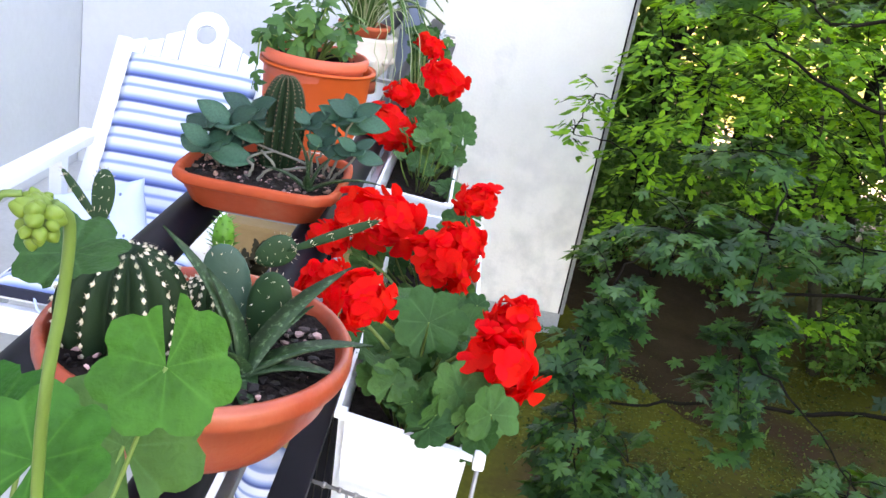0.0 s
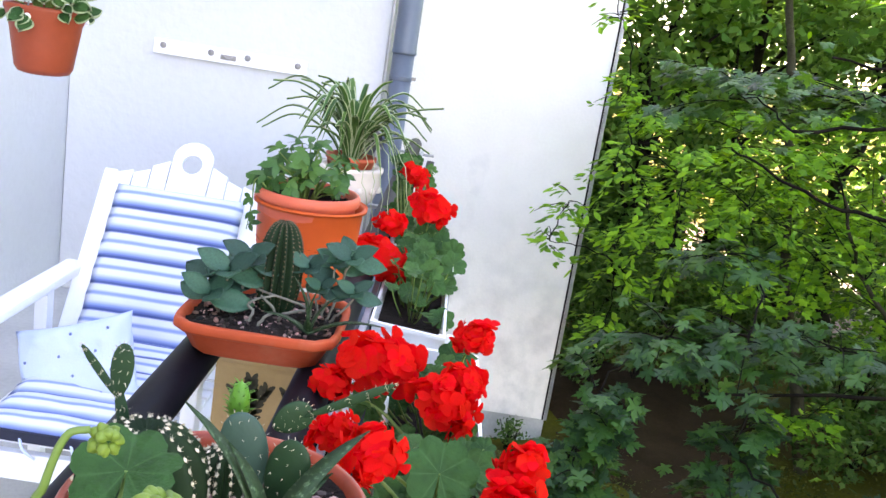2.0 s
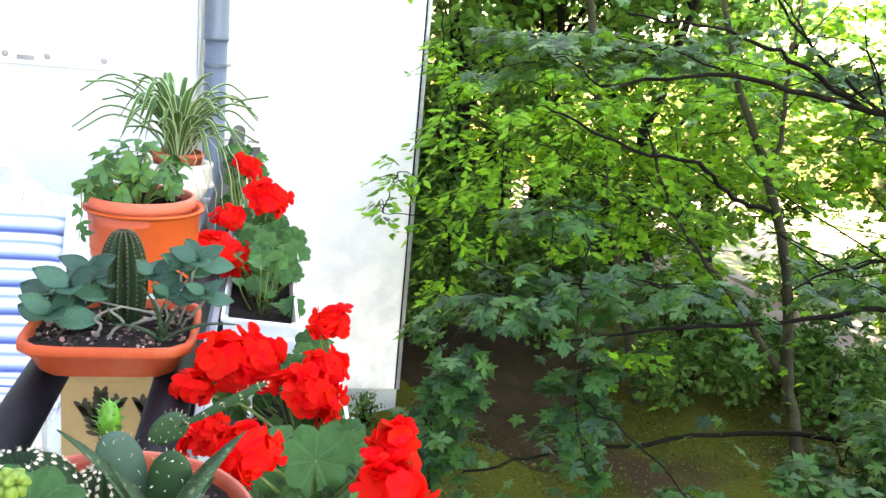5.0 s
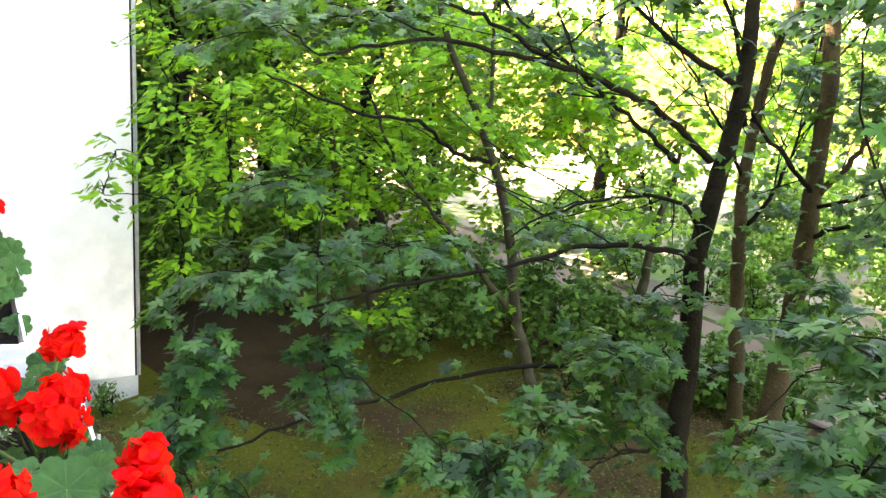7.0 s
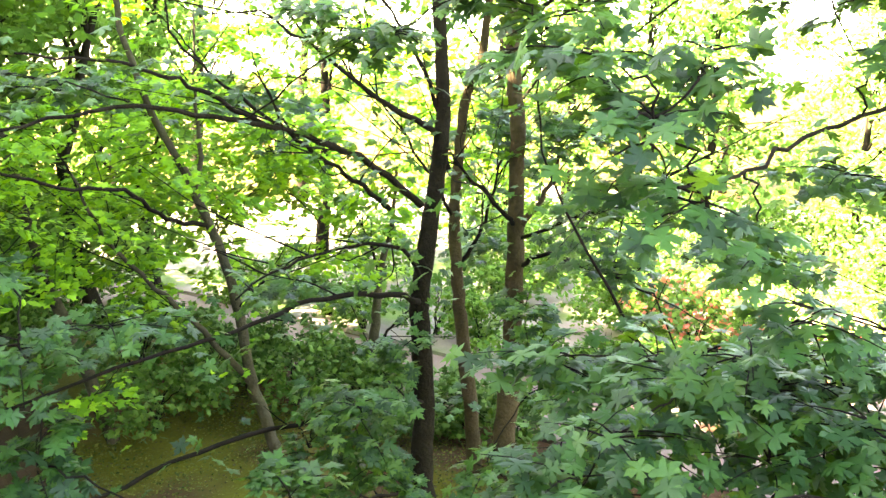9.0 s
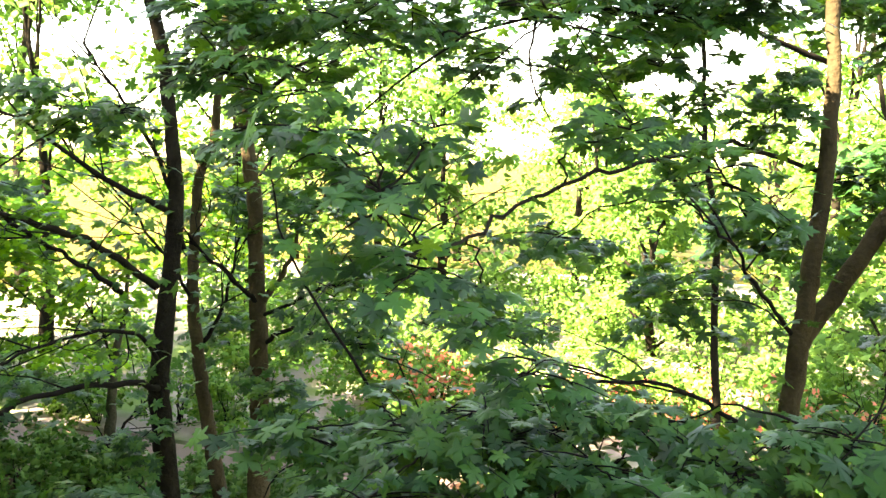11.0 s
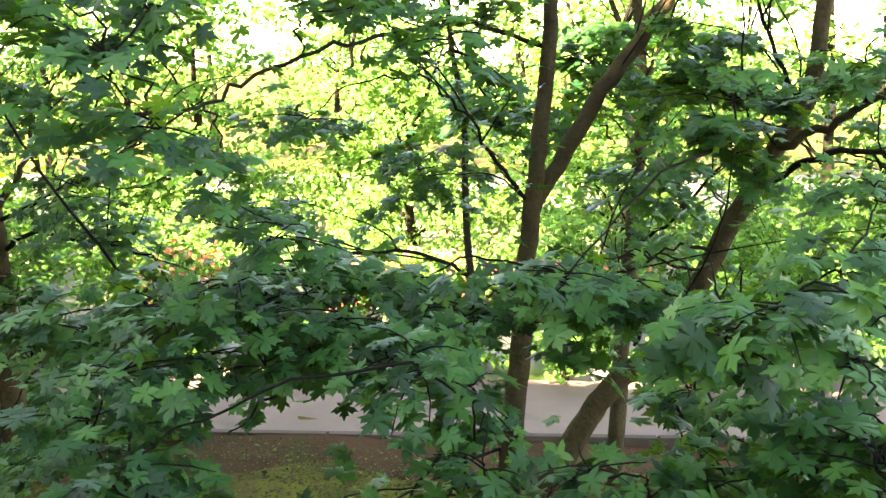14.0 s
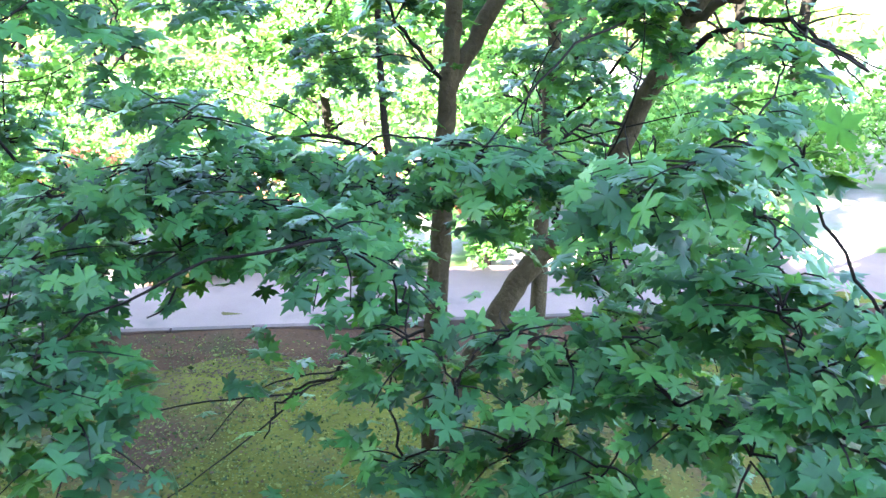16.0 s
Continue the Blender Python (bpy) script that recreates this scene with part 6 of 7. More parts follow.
CACTUS_PAD = material("prickly_pear_green", (0.012, 0.042, 0.015), 0.6, 0.25, 60, 12, 0.15, dirt=(0.05, 0.10, 0.05), dirt_at=0.7, spec=0.25)
PALE_PAD = material("pale_blue_green_pad", (0.030, 0.072, 0.050), 0.55, 0.25, 60, 12, 0.15, spec=0.3)
SOIL_BOWL = 1.108
ribbed_cactus((-0.206, 1.112, SOIL_BOWL - 0.016), 0.056, 0.101, 14, "big round ribbed cactus with pale spines in the bowl", 11, 0.0052)
ribbed_cactus((-0.150, 1.165, SOIL_BOWL - 0.01), 0.026, 0.058, 12, "small spiny round cactus beside the big one", 8, 0.005)
ribbed_cactus((-0.172, 1.04, SOIL_BOWL - 0.004), 0.017, 0.036, 10, "tiny pale spiny cactus ball in the bowl", 7, 0.005)
rosette("aloe", (-0.093, 1.085, SOIL_BOWL + 0.004), [(-0.080, 0.016, 0.112), (-0.04, 0.01, 0.085), (0.070, 0.085, 0.078), (0.103, 0.027, 0.034), (0.078, 0.005, 0.012), (0.018, -0.05, -0.008), (-0.012, -0.03, 0.035), (0.045, 0.05, 0.05)], 0.0165, 0.008, ALOE,
        "dark speckled aloe rosette with long pointed leaves", "aloe")
pear = thing("prickly_pear", (-0.11, 1.17, SOIL_BOWL), "flat-padded prickly pear cactus behind the aloe", "cactus")
flat_pad(pear, (-0.012, 0, 0.0), 0.050, 0.085, 10, -14, mat=PALE_PAD)
flat_pad(pear, (0.012, -0.02, 0.0), 0.048, 0.075, -15, 12)
flat_pad(pear, (0.0, 0.0, 0.07), 0.034, 0.04, 10, 55)
flat_pad(pear, (0.026, 0.0, 0.085), 0.011, 0.09, 0, 60, "shoot")
FRESH_GREEN = material("fresh_shoot_green", (0.07, 0.24, 0.02), 0.5, 0.2, 80, 20, 0.1, trans=0.15)
green = thing("young_cactus", (-0.146, 1.20, SOIL_BOWL), "small bright green spiky cactus shoot", "cactus")
part("stem", arrays_mesh("stem", [pipe_arrays(curve_points([(0, 0, 0), (0.001, 0, 0.03), (-0.003, 0, 0.06)], 4), 0.004, 0.004, 9)]), STEM, green)
part("shoot", lathe([(0.004, 0.0), (0.008, 0.006), (0.0105, 0.016), (0.0095, 0.028), (0.006, 0.037), (0.001, 0.041)], 14), FRESH_GREEN, green, "bright green shoot", m=pose(-0.003, 0, 0.056), smooth=True)
for k in range(44):
    a, u = k * 2.4, 0.1 + 0.88 * (k / 44)
    q, z = 0.0105 * math.sin(math.pi * (0.15 + 0.8 * u)), 0.056 + 0.040 * u
    part("spike", arrays_mesh("spike", [tapered_leaf((-0.003 + q * 0.9 * math.cos(a), q * 0.9 * math.sin(a), z), (-0.003 + (q + 0.0065) * math.cos(a), (q + 0.0065) * math.sin(a), z + 0.004), 0.0016, 0.001)]), FRESH_GREEN, green)
tall = thing("prickly_pear", (-0.232, 1.16, SOIL_BOWL), "slender prickly pear with two thorny pads", "cactus")
flat_pad(tall, (-0.002, 0.0, 0.02), 0.014, 0.075, 0, -12, "shoot")
flat_pad(tall, (-0.017, 0.0, 0.082), 0.024, 0.052, 0, 4)
flat_pad(tall, (-0.014, 0.0, 0.078), 0.010, 0.062, 0, -38, "shoot")

# the tray
SOIL_TRAY = 1.082
ribbed_cactus((-0.222, 1.775, SOIL_TRAY - 0.004), 0.036, 0.150, 15, "columnar dark ribbed cactus in the terracotta tray", 22, 0.0036, SPINE_BROWN)


def broad_leaf(seed):
    """An oval fleshy leaf one unit long, from the stalk outwards along y."""
    r = random.Random(seed)
    bm = bmesh.new()
    rows = []
    for i in range(8):
        u = i / 7
        w = 0.29 * math.sin(math.pi * min(1, 0.05 + 0.95 * u ** 0.95)) ** 0.9
        rows.append([bm.verts.new((s * w, u, 0.05 * abs(s) ** 2 - 0.14 * u * u + r.uniform(-0.008, 0.008))) for s in (-1, -0.55, 0, 0.55, 1)])
    for a, b in zip(rows, rows[1:]):
        for k in range(4):
            bm.faces.new((a[k], a[k + 1], b[k + 1], b[k]))
    bmesh.ops.remove_doubles(bm, verts=bm.verts, dist=0.002)
    me = bpy.data.meshes.new("leaf")
    solid = bmesh.ops.solidify(bm, geom=bm.faces[:], thickness=0.025)
    bm.to_mesh(me)
    bm.free()
    me.polygons.foreach_set("use_smooth", [True] * len(me.polygons))
    return me


BROAD = [broad_leaf(k) for k in range(3)]
for me in BROAD:
    me.materials.append(BLUE_LEAF)


def succulent(at, crowns, label):
    """Woody stems, each with a crown of blue-green oval leaves. crowns: (x, y, z, leaf length, leaves)."""
    root = thing("succulent", at, label, "succulent")
    for x, y, z, s, n in crowns:
        c = np.array((x, y, z))
        pipe("stem", curve_points([(x * 0.3, y * 0.3, -0.005), (x * 0.6, y * 0.6, z * 0.35), c], 4, 0.002), 0.0026, 0.0018, DRY_STEM, root, 7, "grey woody stem")
        for k in range(n):
            a, up = k * 2.4 + rng.uniform(0, 0.5), 0.15 + 0.75 * k / n
            d = Vector((math.cos(a), math.sin(a), up * 1.3 - 0.25)).normalized()
            up = Vector((0.1 * math.cos(a), -0.75, 0.65))
            up = (up - d * up.dot(d)).normalized()
            q = Matrix((d.cross(up), d, up)).transposed().to_4x4()
            part("leaf", BROAD[k % 3], None, root, m=Matrix.Translation(c + (0, 0, 0.012 * k / n)) @ q @ Matrix.Scale(s * (1.1 - 0.35 * k / n), 4))
    return root


succulent((-0.29, 1.74, SOIL_TRAY), [(0.0, -0.01, 0.06, 0.066, 6), (0.026, 0.01, 0.078, 0.058, 6), (-0.02, -0.04, 0.028, 0.062, 5), (-0.033, 0.0, 0.045, 0.060, 4)], "blue-green leafy succulent with oval leaves in the tray")
succulent((-0.155, 1.76, SOIL_TRAY), [(0.045, 0.0, 0.10, 0.052, 7), (-0.02, 0.0, 0.075, 0.046, 6), (0.058, -0.03, 0.055, 0.040, 6), (0.005, -0.02, 0.05, 0.036, 6), (0.02, 0.01, 0.088, 0.044, 6)], "blue-green leggy succulent with pointed leaves in the tray")
rosette("haworthia", (-0.155, 1.685, SOIL_TRAY + 0.002), [(-0.07, -0.005, 0.025), (-0.03, 0.0, 0.085), (0.01, 0.0, 0.075), (0.035, 0.005, 0.06), (0.115, -0.01, 0.03), (0.0, -0.03, 0.03)], 0.010, 0.005, ALOE, "small dark aloe with thin pointed leaves in the tray", "aloe")
for k, (x, y) in enumerate(((-0.255, 1.70), (-0.235, 1.69), (-0.21, 1.72))):
    st = thing("dry_stem", (x, y, SOIL_TRAY - 0.004), "bare pale crooked dry stem on the soil", "dry stem")
    pipe("stem", curve_points([(0, 0, 0), (0.012, 0, 0.018), (0.004 + 0.02 * k, 0.01, 0.03), (0.04 * (1 - k), 0.02, 0.045)], 4, 0.001), 0.0028, 0.0018, DRY_STEM, st, 7)


# ---- leafy plants in the pots ----
def leafy_plant(at, count, spread, height, leaf, label, mat, category="pot plant"):
    root = thing("pot_plant", at, label, category)
    if not leaf[0].materials:
        for me in leaf:
            me.materials.append(mat)
    for k in range(count):
        a, q = rng.uniform(0, 6.28), rng.random() ** 0.6
        z = height * rng.uniform(0.25, 1.0) * (1.05 - 0.45 * q)
        c = Vector((spread * q * math.cos(a), spread * q * math.sin(a), z))
        n = (0.5 * math.cos(a) * q + rng.normal(0, 0.3), 0.5 * math.sin(a) * q - 0.35 + rng.normal(0, 0.3), 0.75)
        part("leaf", leaf[k % len(leaf)], None, root, m=toward(c, n, rng.uniform(0.034, 0.062), rng.uniform(0, 360)))
        if k % 2 == 0:
            pipe("stem", curve_points([(c.x * 0.2, c.y * 0.2, 0), (c.x * 0.5, c.y * 0.5, z * 0.65), tuple(c)], 3), 0.0018, 0.0012, STEM, root, 5)
    return root




def trefoil(seed):
    """Three pointed toothed leaflets on one stalk, about one unit long."""
    r = random.Random(seed)
    pieces = []
    for turn, ln in ((0.0, 0.62), (1.15, 0.5), (-1.15, 0.5)):
        turn += r.uniform(-0.15, 0.15)
        d, e = np.array((math.sin(turn), math.cos(turn), 0)), np.array((math.cos(turn), -math.sin(turn), 0))
        v, f = [], []
        for i, (u, w) in enumerate(((0, 0.02), (0.18, 0.20), (0.30, 0.19), (0.42, 0.27), (0.55, 0.22), (0.66, 0.24), (0.82, 0.11), (1.0, 0.0))):
            mid = d * ln * u + np.array((0, 0.12, 0.05 - 0.16 * u * u))
            v += [mid - e * w * ln + (0, 0, 0.07 * w), mid, mid + e * w * ln + (0, 0, 0.07 * w)]
            if i:
                a = 3 * (i - 1)
                f += [(a, a + 1, a + 4, a + 3), (a + 1, a + 2, a + 5, a + 4)]
        pieces.append((np.array(v), f))
    return arrays_mesh("leaf", pieces)


IVY = [trefoil(s) for s in (21, 22, 23)]
leafy_plant((-0.245, 2.10, 1.195), 92, 0.088, 0.13, IVY, "fresh green leafy plant in the nested pots", YOUNG_LEAF_B := material("fresh_ivy_green", (0.034, 0.120, 0.020), 0.5, 0.15, 80, 20, 0.1, per="object", trans=0.3))
trail = thing("trailing_vine", (-0.285, 2.06, 1.185), "thin leafy shoot hanging over the pot rim", "vine")
line = curve_points([(0, 0, 0), (-0.045, -0.01, 0.05), (-0.05, -0.01, 0.0), (-0.055, -0.01, -0.05)], 4)
pipe("stem", line, 0.002, 0.001, STEM, trail, 5)
for k, p in enumerate(line[3::2]):
    part("leaf", IVY[k % 2], None, trail, m=toward(Vector(p), (-0.2, -0.8, 0.4), 0.036, k * 70))

# spider plant in its cream pot, on an upturned stand behind the orange pot
stand = thing("plant_stand", (-0.230, 2.70, 1.04), "small terracotta stand under the cream pot", "plant stand")
part("stand_body", lathe([(0.05, 0), (0.05, 0.026), (0.045, 0.03)], 32), TERRACOTTA_DARK, stand, smooth=True)
cream = thing("flower_pot", (-0.230, 2.70, 1.07), "cream glazed ceramic pot with a pinkish relief", "flower pot")
part("pot_body", lathe([(0.045, 0), (0.070, 0.03), (0.086, 0.07), (0.082, 0.095), (0.088, 0.105), (0.088, 0.112), (0.064, 0.112), (0.06, 0.09)], 40), CERAMIC, cream, smooth=True)
part("soil", soil_disc(0.06), SOIL, cream, m=pose(0, 0, 0.095))
for k in range(7):
    a = -math.pi / 2 + (k - 3) * 0.5
    bm = bmesh.new()
    bmesh.ops.create_uvsphere(bm, u_segments=10, v_segments=6, radius=0.011)
    part("relief", bm, CERAMIC, cream, m=pose(0.080 * math.cos(a), 0.080 * math.sin(a), 0.06), smooth=True)
inner = part("rim_pot", lathe([(0.055, 0.0), (0.062, 0.03), (0.066, 0.03), (0.066, 0.04), (0.058, 0.04), (0.055, 0.02)], 32), TERRACOTTA_DARK, cream, "brown inner pot rim", m=pose(0, 0, 0.098), smooth=True)


def strap_leaf(pts, w):
    """A long arching strap with a pale stripe each side; returns the green blade and the pale margins."""
    p = curve_points(pts, 5)
    t = np.gradient(p, axis=0)
    side = np.cross(t, (0, 0, 1.0))
    side /= np.linalg.norm(side, axis=1)[:, None] + 1e-6
    ww = (w * np.sin(np.pi * np.clip(0.12 + 0.88 * np.linspace(0, 1, len(p)), 0, 1)) ** 0.6)[:, None]
    n = len(p)

    def band(a, b, lift):
        v = np.vstack([p + side * ww * a + (0, 0, lift * w * abs(a)), p + side * ww * b + (0, 0, lift * w * abs(b))])
        return v, [(i, i + 1, n + i + 1, n + i) for i in range(n - 1)]

    return [band(-0.74, 0, 0.6), band(0, 0.74, 0.6)], [band(-1, -0.74, 0.6), band(0.74, 1, 0.6)]


spider = thing("spider_plant", (-0.230, 2.70, 1.165), "spider plant with long arching striped leaves", "spider plant")
for k in range(76):
    a = k * 2.39996 + rng.normal(0, 0.2)
    ln, rise = rng.uniform(0.06, 0.30), rng.uniform(0.10, 0.23)
    d = np.array((math.cos(a), math.sin(a) * 0.8, 0))
    ln *= 0.85 if d[0] > 0 else 1.0
    fall = rng.uniform(-0.03, 0.10)
    pts = [d * 0.008, d * ln * 0.28 + (0, 0, rise * 0.72), d * ln * 0.65 + (0, 0, rise), d * ln + (0, 0, rise - fall)]
    mid, rim = strap_leaf(pts, 0.0085)
    blade = part("leaf", arrays_mesh("leaf", mid), SPIDER, spider)
    part("leaf_margin", arrays_mesh("leaf_margin", rim), CREAM_LEAF, blade, "cream leaf margin")
for k in range(6):
    x = 0.05 + 0.02 * k
    pipe("runner", curve_points([(0, 0, 0), (x * 0.6, -0.05, 0.10), (x, -0.10, 0.02), (x + 0.015, -0.12, -0.10 - 0.02 * (k % 3))], 5, 0.003), 0.0012, 0.001, CREAM_LEAF, spider, 5, "thin pale runner")


# ---- on the wall: strip with screws, hanging pot ----
strip = thing("hook_strip", (-1.07, 4.746, 1.278), "white wall strip with four screws and a hook", "wall strip")
part("board", box(-0.365, 0.365, -0.026, 0.0, -0.034, 0.034, 0.003), PAINT_WHITE, strip)
for x in (-0.318, -0.09, 0.085, 0.325):
    part("screw", lathe([(0.015, 0), (0.015, 0.005), (0.009, 0.011), (0.0, 0.012)], 16), RUST, strip, "round screw head", m=pose(x, -0.026, 0.006, 90, 0, 0))
part("hook", arrays_mesh("hook", [pipe_arrays(curve_points([(-0.035, -0.026, 0.0), (-0.02, -0.04, -0.004), (0.0, -0.055, -0.012), (0.02, -0.055, 0.0)], 5), 0.005, 0.004, 8)]), RUST, strip, "dull metal hook")
part("hook_plate", box(-0.045, 0.03, -0.029, -0.026, -0.018, 0.006, 0.001), RUST, strip)
upper = thing("wall_hook", (-1.43, 4.746, 1.70), "small grey metal hook screwed to the wall", "wall hook")
part("hook_plate", box(-0.03, 0.03, -0.012, 0.0, -0.012, 0.012, 0.003), RUST, upper)

HANG = (-0.985, 2.60)
hang = thing("hanging_pot", (*HANG, 1.30), "hanging brown-red plastic pot on chains", "hanging pot")
part("pot_body", lathe([(0.045, 0), (0.058, 0.004), (0.066, 0.016), (0.076, 0.08), (0.082, 0.12), (0.094, 0.15), (0.094, 0.158), (0.088, 0.16), (0.08, 0.14)], 44), HANG_POT, hang, smooth=True)
part("soil", soil_disc(0.081), SOIL, hang, m=pose(0, 0, 0.138))
part("hang_hook", arrays_mesh("hang_hook", [pipe_arrays([(0, 0, 0.86), (0, 0, 0.98)], 0.004, 0.004, 8)]), STEEL, hang)
for k in range(3):
    a = 0.5 + k * 2.094
    top, low = Vector((0, 0, 0.86)), Vector((0.09 * math.cos(a), 0.09 * math.sin(a), 0.153))
    chain = []
    for j in range(46):
        c = low.lerp(top, j / 45)
        chain.append(pipe_arrays([tuple(c + Vector((0, 0, -0.008))), tuple(c + Vector((0.002 * (j % 2), 0.002 * (1 - j % 2), 0.008)))], 0.0022, 0.0022, 5))
    part("chain", arrays_mesh("chain", chain), STEEL, hang, "thin metal chain")
    bm = bmesh.new()
    bmesh.ops.create_uvsphere(bm, u_segments=10, v_segments=6, radius=0.008)
    part("chain_knob", bm, PLASTIC_WHITE, hang, m=Matrix.Translation((0.089 * math.cos(a), 0.089 * math.sin(a), 0.135)))
arm = thing("wall_bracket", (-1.838, 2.60, 2.29), "plain metal bracket arm that carries the hanging pot", "wall bracket")
part("arm", box(0.0, 0.86, -0.008, 0.008, 0.0, 0.016, 0.002), STEEL, arm)
part("plate", box(0.0, 0.006, -0.03, 0.03, -0.08, 0.06, 0.002), STEEL, arm)
vari = thing("pot_plant", (*HANG, 1.44), "trailing plant with cream-edged green leaves", "pot plant")
VLEAF = [broad_leaf(k) for k in (31, 32)]
for me in VLEAF:
    me.materials.append(GERANIUM_LEAF)
VRIM = [broad_leaf(k) for k in (31, 32)]
for me in VRIM:
    me.materials.append(CREAM_LEAF)
for k in range(64):
    a, q = rng.uniform(0, 6.28), rng.random() ** 0.5
    c = Vector((0.10 * q * math.cos(a), 0.10 * q * math.sin(a), 0.012 + 0.10 * (1 - q * q) + rng.uniform(-0.01, 0.03) - 0.025 * (q > 0.85)))
    d = Vector((math.cos(a), math.sin(a), rng.uniform(-0.7, 0.4))).normalized()
    up = Vector((0.2, -0.8, 0.5))
    up = (up - d * up.dot(d)).normalized()
    qm = Matrix((d.cross(up), d, up)).transposed().to_4x4()
    s = rng.uniform(0.034, 0.052)
    blade = part("leaf", VLEAF[k % 2], None, vari, m=Matrix.Translation(c) @ qm @ Matrix.Scale(s, 4))
    part("leaf_margin", VRIM[k % 2], None, blade, "cream leaf margin", m=Matrix.Translation((0, -0.04, -0.03)) @ Matrix.Diagonal((1.35, 1.12, 1, 1)))
    if q > 0.3:
        pipe("stem", curve_points([(c.x * 0.2, c.y * 0.2, -0.005), (c.x * 0.6, c.y * 0.6, c.z * 0.8), tuple(c)], 3), 0.0018, 0.0012, STEM, vari, 5)


# ---- the garden chair with its cushion and pillow ----
def garden_chair(at, label):
    root = thing("garden_chair", at, label, "chair")
    W, seat, lean = 0.262, 0.36, 33.0
    back = pose(0, 0.24, seat, -lean, 0, 0)
    for s in (-1, 1):
        part("back_stile", box(s * W - 0.022, s * W + 0.022, -0.012, 0.016, -0.02, 0.672, 0.004), PAINT_WHITE, root, m=back)
        part("seat_rail", box(s * W - 0.022, s * W + 0.022, -0.32, 0.26, seat - 0.06, seat, 0.004), PAINT_WHITE, root)
        part("front_leg", box(s * (W + 0.035) - 0.02, s * (W + 0.035) + 0.02, -0.27, -0.215, 0.0, 0.625, 0.004), PAINT_WHITE, root)
        part("rear_leg", box(s * (W + 0.035) - 0.02, s * (W + 0.035) + 0.02, 0.19, 0.235, 0.0, 0.625, 0.004), PAINT_WHITE, root)
        part("armrest", box(s * (W + 0.04) - 0.035, s * (W + 0.04) + 0.035, -0.33, 0.46, 0.605, 0.635, 0.008), PAINT_WHITE, root)
    part("front_apron", box(-W, W, -0.335, -0.31, seat - 0.075, seat, 0.004), PAINT_WHITE, root)
    for k in range(8):
        y = -0.29 + k * 0.068
        part("seat_slat", box(-W + 0.01, W - 0.01, y, y + 0.052, seat, seat + 0.016, 0.003), PAINT_WHITE, root)
    part("back_rail", box(-W, W, 0.0, 0.018, 0.50, 0.545, 0.003), PAINT_WHITE, root, m=back)
    part("back_rail", box(-W, W, 0.0, 0.018, 0.04, 0.08, 0.003), PAINT_WHITE, root, m=back)
    # upright boards, highest in the middle where a round hole is cut
    tops = (0.668, 0.678, 0.712, 0.80, 0.712, 0.678, 0.668)
    edges = (-0.245, -0.186, -0.130, -0.070, 0.070, 0.130, 0.186, 0.245)
    for k in range(7):
        x0, x1 = edges[k] + 0.0025, edges[k + 1] - 0.0025
        if k != 3:
            bm = box(x0, x1, -0.014, -0.001, 0.02, tops[k], 0.002)
            for v in bm.verts:
                if v.co.z > tops[k] - 0.01:
                    inner_side = (v.co.x > (x0 + x1) / 2) == (k < 3)
                    v.co.z += 0.018 if inner_side and k in (2, 4) else (0.012 if inner_side else -0.006)
            part("back_slat", bm, PAINT_WHITE, root, m=back)
        else:
            bm = bmesh.new()
            n, hz, hr = 28, 0.730, 0.035
            half = (x1 - x0) / 2
            outer, ring = [], []
            for j in range(n):
                a = 2 * math.pi * j / n
                ox, oz = half * max(-1, min(1, 1.5 * math.cos(a))), math.sin(a)
                z = hz + (math.sqrt(max(0.0, half * half - ox * ox)) * 0.9 + 0.022 if oz >= 0 else -0.10)
                if oz < 0 and abs(math.cos(a)) > 0.9:
                    z = hz + 0.0 - 0.10 * min(1, -oz * 2.4)
                outer.append((ox, z))
                ring.append((hr * math.cos(a), hz + hr * math.sin(a)))
            lay = []
            for y in (-0.014, -0.001):
                lay.append(([bm.verts.new((x, y, z)) for x, z in outer], [bm.verts.new((x, y, z)) for x, z in ring]))
            for j in range(n):
                i = (j + 1) % n
                bm.faces.new((lay[0][0][j], lay[0][0][i], lay[0][1][i], lay[0][1][j]))
                bm.faces.new((lay[1][0][i], lay[1][0][j], lay[1][1][j], lay[1][1][i]))
                bm.faces.new((lay[0][0][i], lay[0][0][j], lay[1][0][j], lay[1][0][i]))
                bm.faces.new((lay[0][1][j], lay[0][1][i], lay[1][1][i], lay[1][1][j]))
            part("back_slat", bm, PAINT_WHITE, root, "middle board with a round hole", m=back)
            part("back_slat", box(x0, x1, -0.014, -0.001, 0.02, hz - 0.10, 0.002), PAINT_WHITE, root, m=back)
    return root, back, seat


CHAIR_AT = (-0.838, 2.80, 0.0)
chair, chair_back, chair_seat = garden_chair(CHAIR_AT, "white painted wooden garden chair with a reclined slatted back")


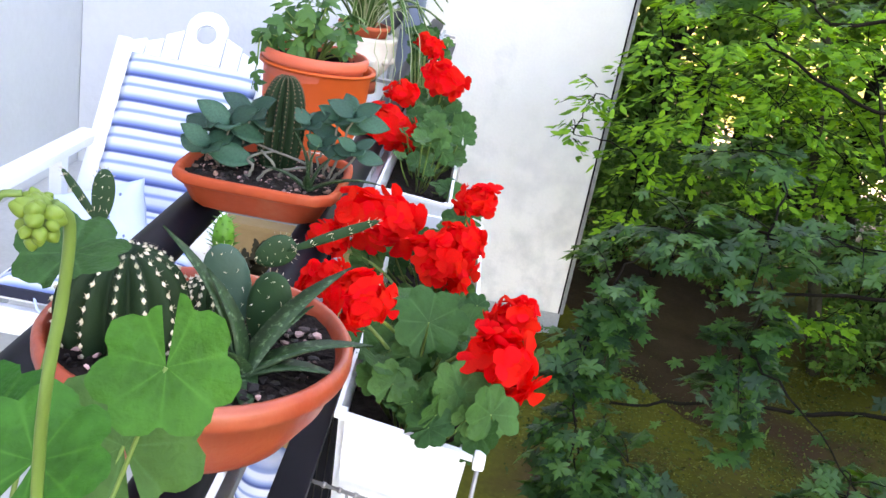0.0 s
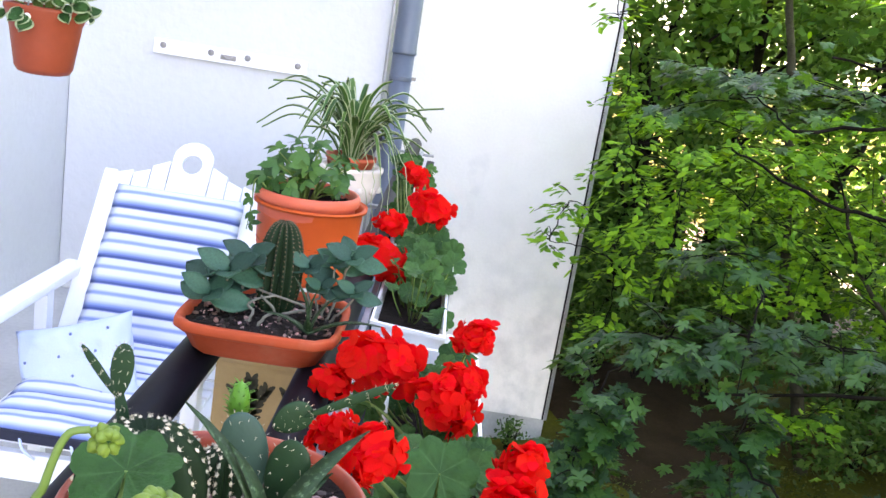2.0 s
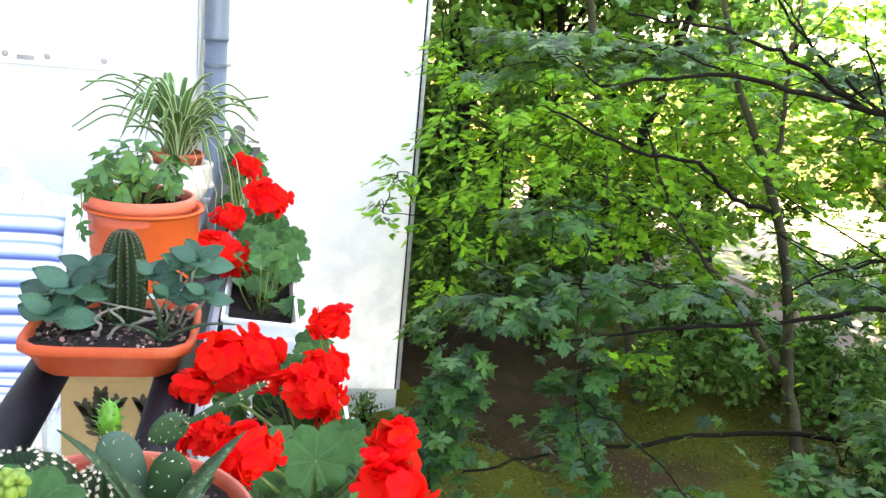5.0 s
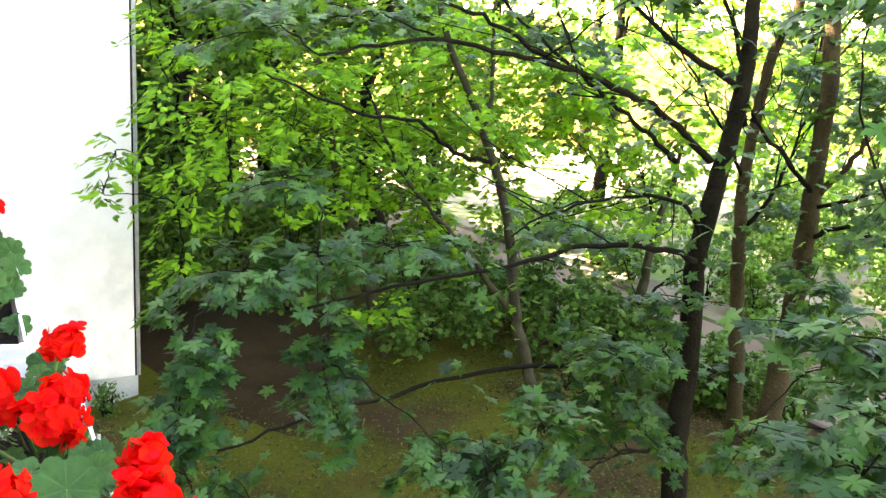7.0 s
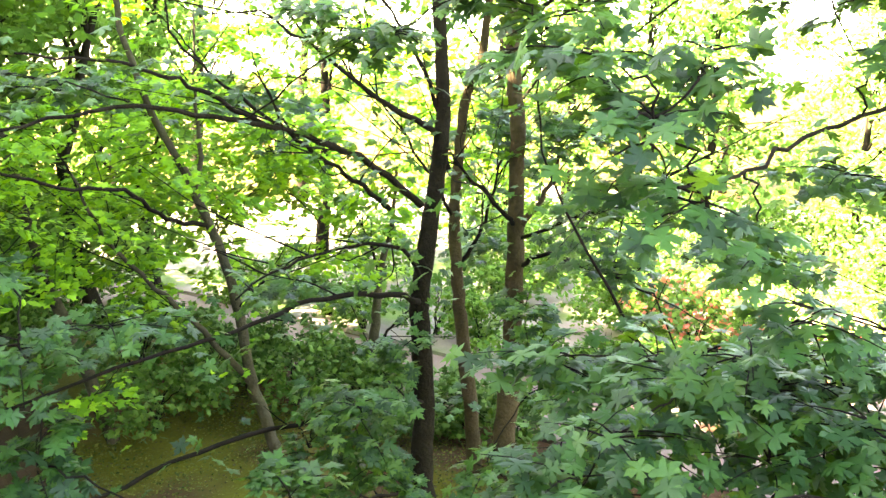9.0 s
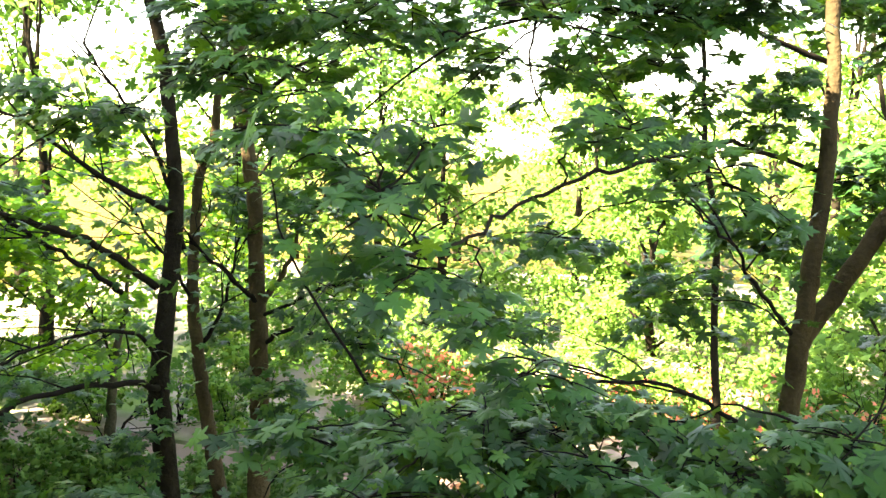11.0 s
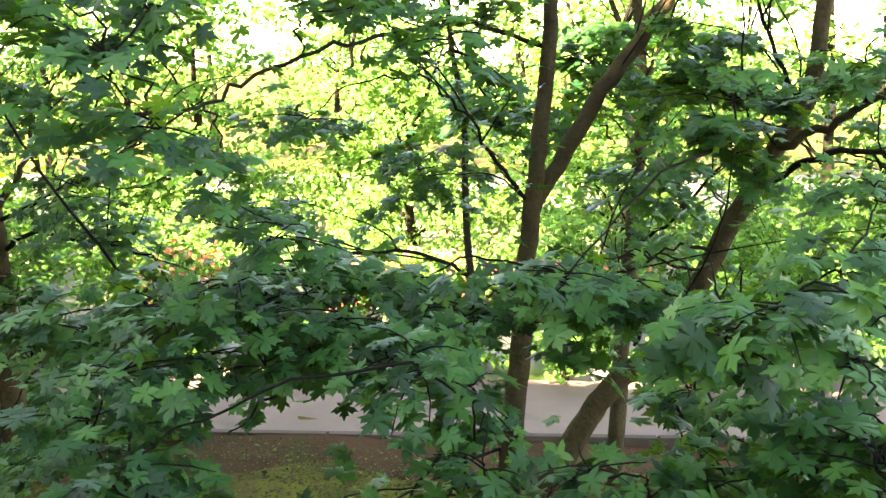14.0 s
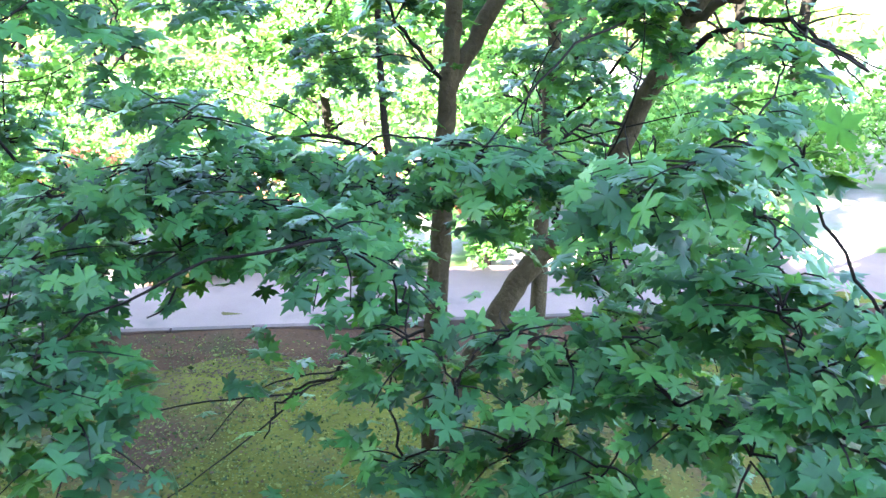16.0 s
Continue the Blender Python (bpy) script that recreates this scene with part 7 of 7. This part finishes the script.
def padded(name, w, ln, thick, tufts, mat, at, label, sag=0.0):
    """A quilted cushion: rounded channels across its length."""
    root = tagged(new(name), label, "cushion")
    root.matrix_basis = at
    nx, nz = 16, tufts * 8
    bm = bmesh.new()
    sides = []
    for s in (-1, 1):
        grid = []
        for j in range(nz + 1):
            v = j / nz
            row = []
            for i in range(nx + 1):
                u = i / nx * 2 - 1
                puff = (1 - abs(u) ** 5) ** 0.5 * (0.55 + 0.45 * abs(math.sin(math.pi * v * tufts)) ** 0.6) * (1 - abs(2 * v - 1) ** 16) ** 0.5
                wob = 0.004 * noise.noise(Vector((u * 3, v * 9, s)))
                row.append(bm.verts.new((u * w / 2 * (1 - 0.012 * abs(math.cos(math.pi * v * tufts))), s * (thick / 2 * puff) + wob - sag * math.sin(math.pi * v), v * ln)))
            grid.append(row)
        for a, b in zip(grid, grid[1:]):
            for i in range(nx):
                f = (a[i], a[i + 1], b[i + 1], b[i])
                bm.faces.new(f if s < 0 else f[::-1])
        sides.append(grid)
    bmesh.ops.remove_doubles(bm, verts=bm.verts, dist=0.0025)
    part("padding", bm, mat, root, smooth=True)
    return root


padded("seat_cushion", 0.43, 0.61, 0.055, 7, STRIPES, Matrix.Translation(CHAIR_AT) @ chair_back @ pose(0, -0.047, 0.0), "blue and white striped quilted back cushion on the chair")
seat_pad = padded("seat_cushion", 0.44, 0.56, 0.055, 6, STRIPES, Matrix.Translation(CHAIR_AT) @ pose(0, -0.33, chair_seat + 0.047, -84, 0, 0), "blue and white striped seat cushion on the chair")
part("strap", box(-0.19, 0.19, -0.018, 0.012, -0.012, -0.004, 0.002), DARK_STRAP, seat_pad, "dark navy band along the cushion edge")
for x in (-0.10, 0.03, 0.16):
    part("tie", arrays_mesh("tie", [pipe_arrays(curve_points([(x, 0, -0.006), (x + 0.02, 0.02, -0.03), (x + 0.045, 0.05, -0.02)], 4), 0.004, 0.003, 6)]), PILLOW_CLOTH, seat_pad, "cloth tie")


def pillow(at, w, h, label):
    root = tagged(new("pillow"), label, "pillow")
    root.matrix_basis = at
    bm = bmesh.new()
    n = 32
    for s in (-1, 1):
        grid = []
        for j in range(n + 1):
            row = []
            for i in range(n + 1):
                u, v = i / n * 2 - 1, j / n * 2 - 1
                puff = max(0.0, (1 - u ** 4) * (1 - v ** 4)) ** 0.55
                pinch = 1 - 0.07 * (u * u * (1 - v * v) + v * v * (1 - u * u)) * 1.2
                row.append(bm.verts.new((u * w / 2 * pinch, s * 0.055 * puff + (0.010 * noise.noise(Vector((u * 2, v * 2, s * 3))) + 0.007 * noise.noise(Vector((u * 6 + v * 2, v * 2.5 - u, s * 5)))) * min(1.0, puff * 3), v * h / 2 * pinch)))
            grid.append(row)
        for a, b in zip(grid, grid[1:]):
            for i in range(n):
                f = (a[i], a[i + 1], b[i + 1], b[i])
                bm.faces.new(f if s < 0 else f[::-1])
    bmesh.ops.remove_doubles(bm, verts=bm.verts, dist=0.0015)
    part("cover", bm, PILLOW_CLOTH, root, smooth=True)
    for j in range(4):
        for i in range(3):
            u, v = (i - 1) * 0.6 + 0.2 * (j % 2) - 0.1, (j - 1.5) * 0.45
            puff = ((1 - u ** 4) * (1 - v ** 4)) ** 0.55
            bm = bmesh.new()
            bmesh.ops.create_uvsphere(bm, u_segments=8, v_segments=5, radius=0.0046)
            part("printed_dot", bm, DOT_BLUE, root, m=Matrix.Translation((u * w / 2, -0.055 * puff - 0.001, v * h / 2)) @ Matrix.Diagonal((1, 0.3, 1, 1)))
    return root


pillow(pose(-0.925, 2.77, 0.480, -20, -21, -6), 0.37, 0.26, "pale blue pillow with small dark dots leaning on the chair")

# ---- floor things by the railing ----
plant_box = thing("planter", (-0.29, 2.42, 0.0), "tall ochre planter box with a dark leaf motif", "planter")
part("planter_body", box(-0.14, 0.14, -0.12, 0.12, 0.0, 0.76, 0.01), BEIGE, plant_box)
part("planter_rim", box(-0.146, 0.146, -0.126, 0.126, 0.76, 0.775, 0.006), BEIGE, plant_box)
MOTIF = material("dark_print_ink", (0.028, 0.024, 0.012), 0.7, 0.3, 80, 20, 0.0)


def motif(foot, sprigs):
    """A printed sprig: thin stalks with small oval leaves, just proud of the board."""
    pieces = []
    for dx, dz in sprigs:
        line = curve_points([(foot[0], -0.1212, foot[1]), (foot[0] + dx * 0.3, -0.1212, foot[1] + dz * 0.6), (foot[0] + dx, -0.1212, foot[1] + dz)], 4)
        for p, q in zip(line, line[1:]):
            pieces.append((np.array([p - (0.0012, 0, 0.0006), q - (0.0012, 0, 0.0006), q + (0.0012, 0, 0.0006), p + (0.0012, 0, 0.0006)]), [(0, 3, 2, 1)]))
        for j, p in enumerate(line[2:]):
            for side in (-1, 1):
                a = math.atan2(dz, dx) + side * (0.9 - 0.07 * j)
                d, e = np.array((math.cos(a), 0, math.sin(a))), np.array((-math.sin(a), 0, math.cos(a)))
                ring = [p + d * 0.014 * (1 - math.cos(t)) + e * 0.006 * math.sin(t) for t in (2 * math.pi * i / 10 for i in range(10))]
                pieces.append((np.array(ring), [tuple(range(10))[::-1]]))
    return arrays_mesh("leaf_motif", pieces, False)


part("leaf_motif", motif((-0.055, 0.60), [(-0.035, 0.09), (0.0, 0.12), (0.035, 0.10)]), MOTIF, plant_box, "dark printed leaf sprig")
part("leaf_motif", motif((0.06, 0.61), [(-0.03, 0.09), (0.005, 0.12), (0.035, 0.07)]), MOTIF, plant_box, "dark printed leaf sprig")
roll = thing("rolled_cushion", (-0.118, 1.43, 0.0), "rolled blue and white striped cushion standing by the railing", "cushion")
part("padding", lathe([(0.034, 0), (0.041, 0.02), (0.042, 0.4), (0.041, 0.76), (0.032, 0.79), (0.012, 0.795)], 32, 0.04), STRIPES_FINE, roll, smooth=True)
folded = thing("folded_chair", (-0.245, 1.70, 0.0), "white folded chair frame leaning beside the railing", "chair")
for x in (0.0, 0.05):
    part("frame_leg", box(x - 0.015, x + 0.015, -0.02, 0.02, 0.0, 0.80, 0.004), PAINT_WHITE, folded)
part("frame_rail", box(-0.015, 0.065, -0.018, 0.018, 0.72, 0.76, 0.004), PAINT_WHITE, folded)
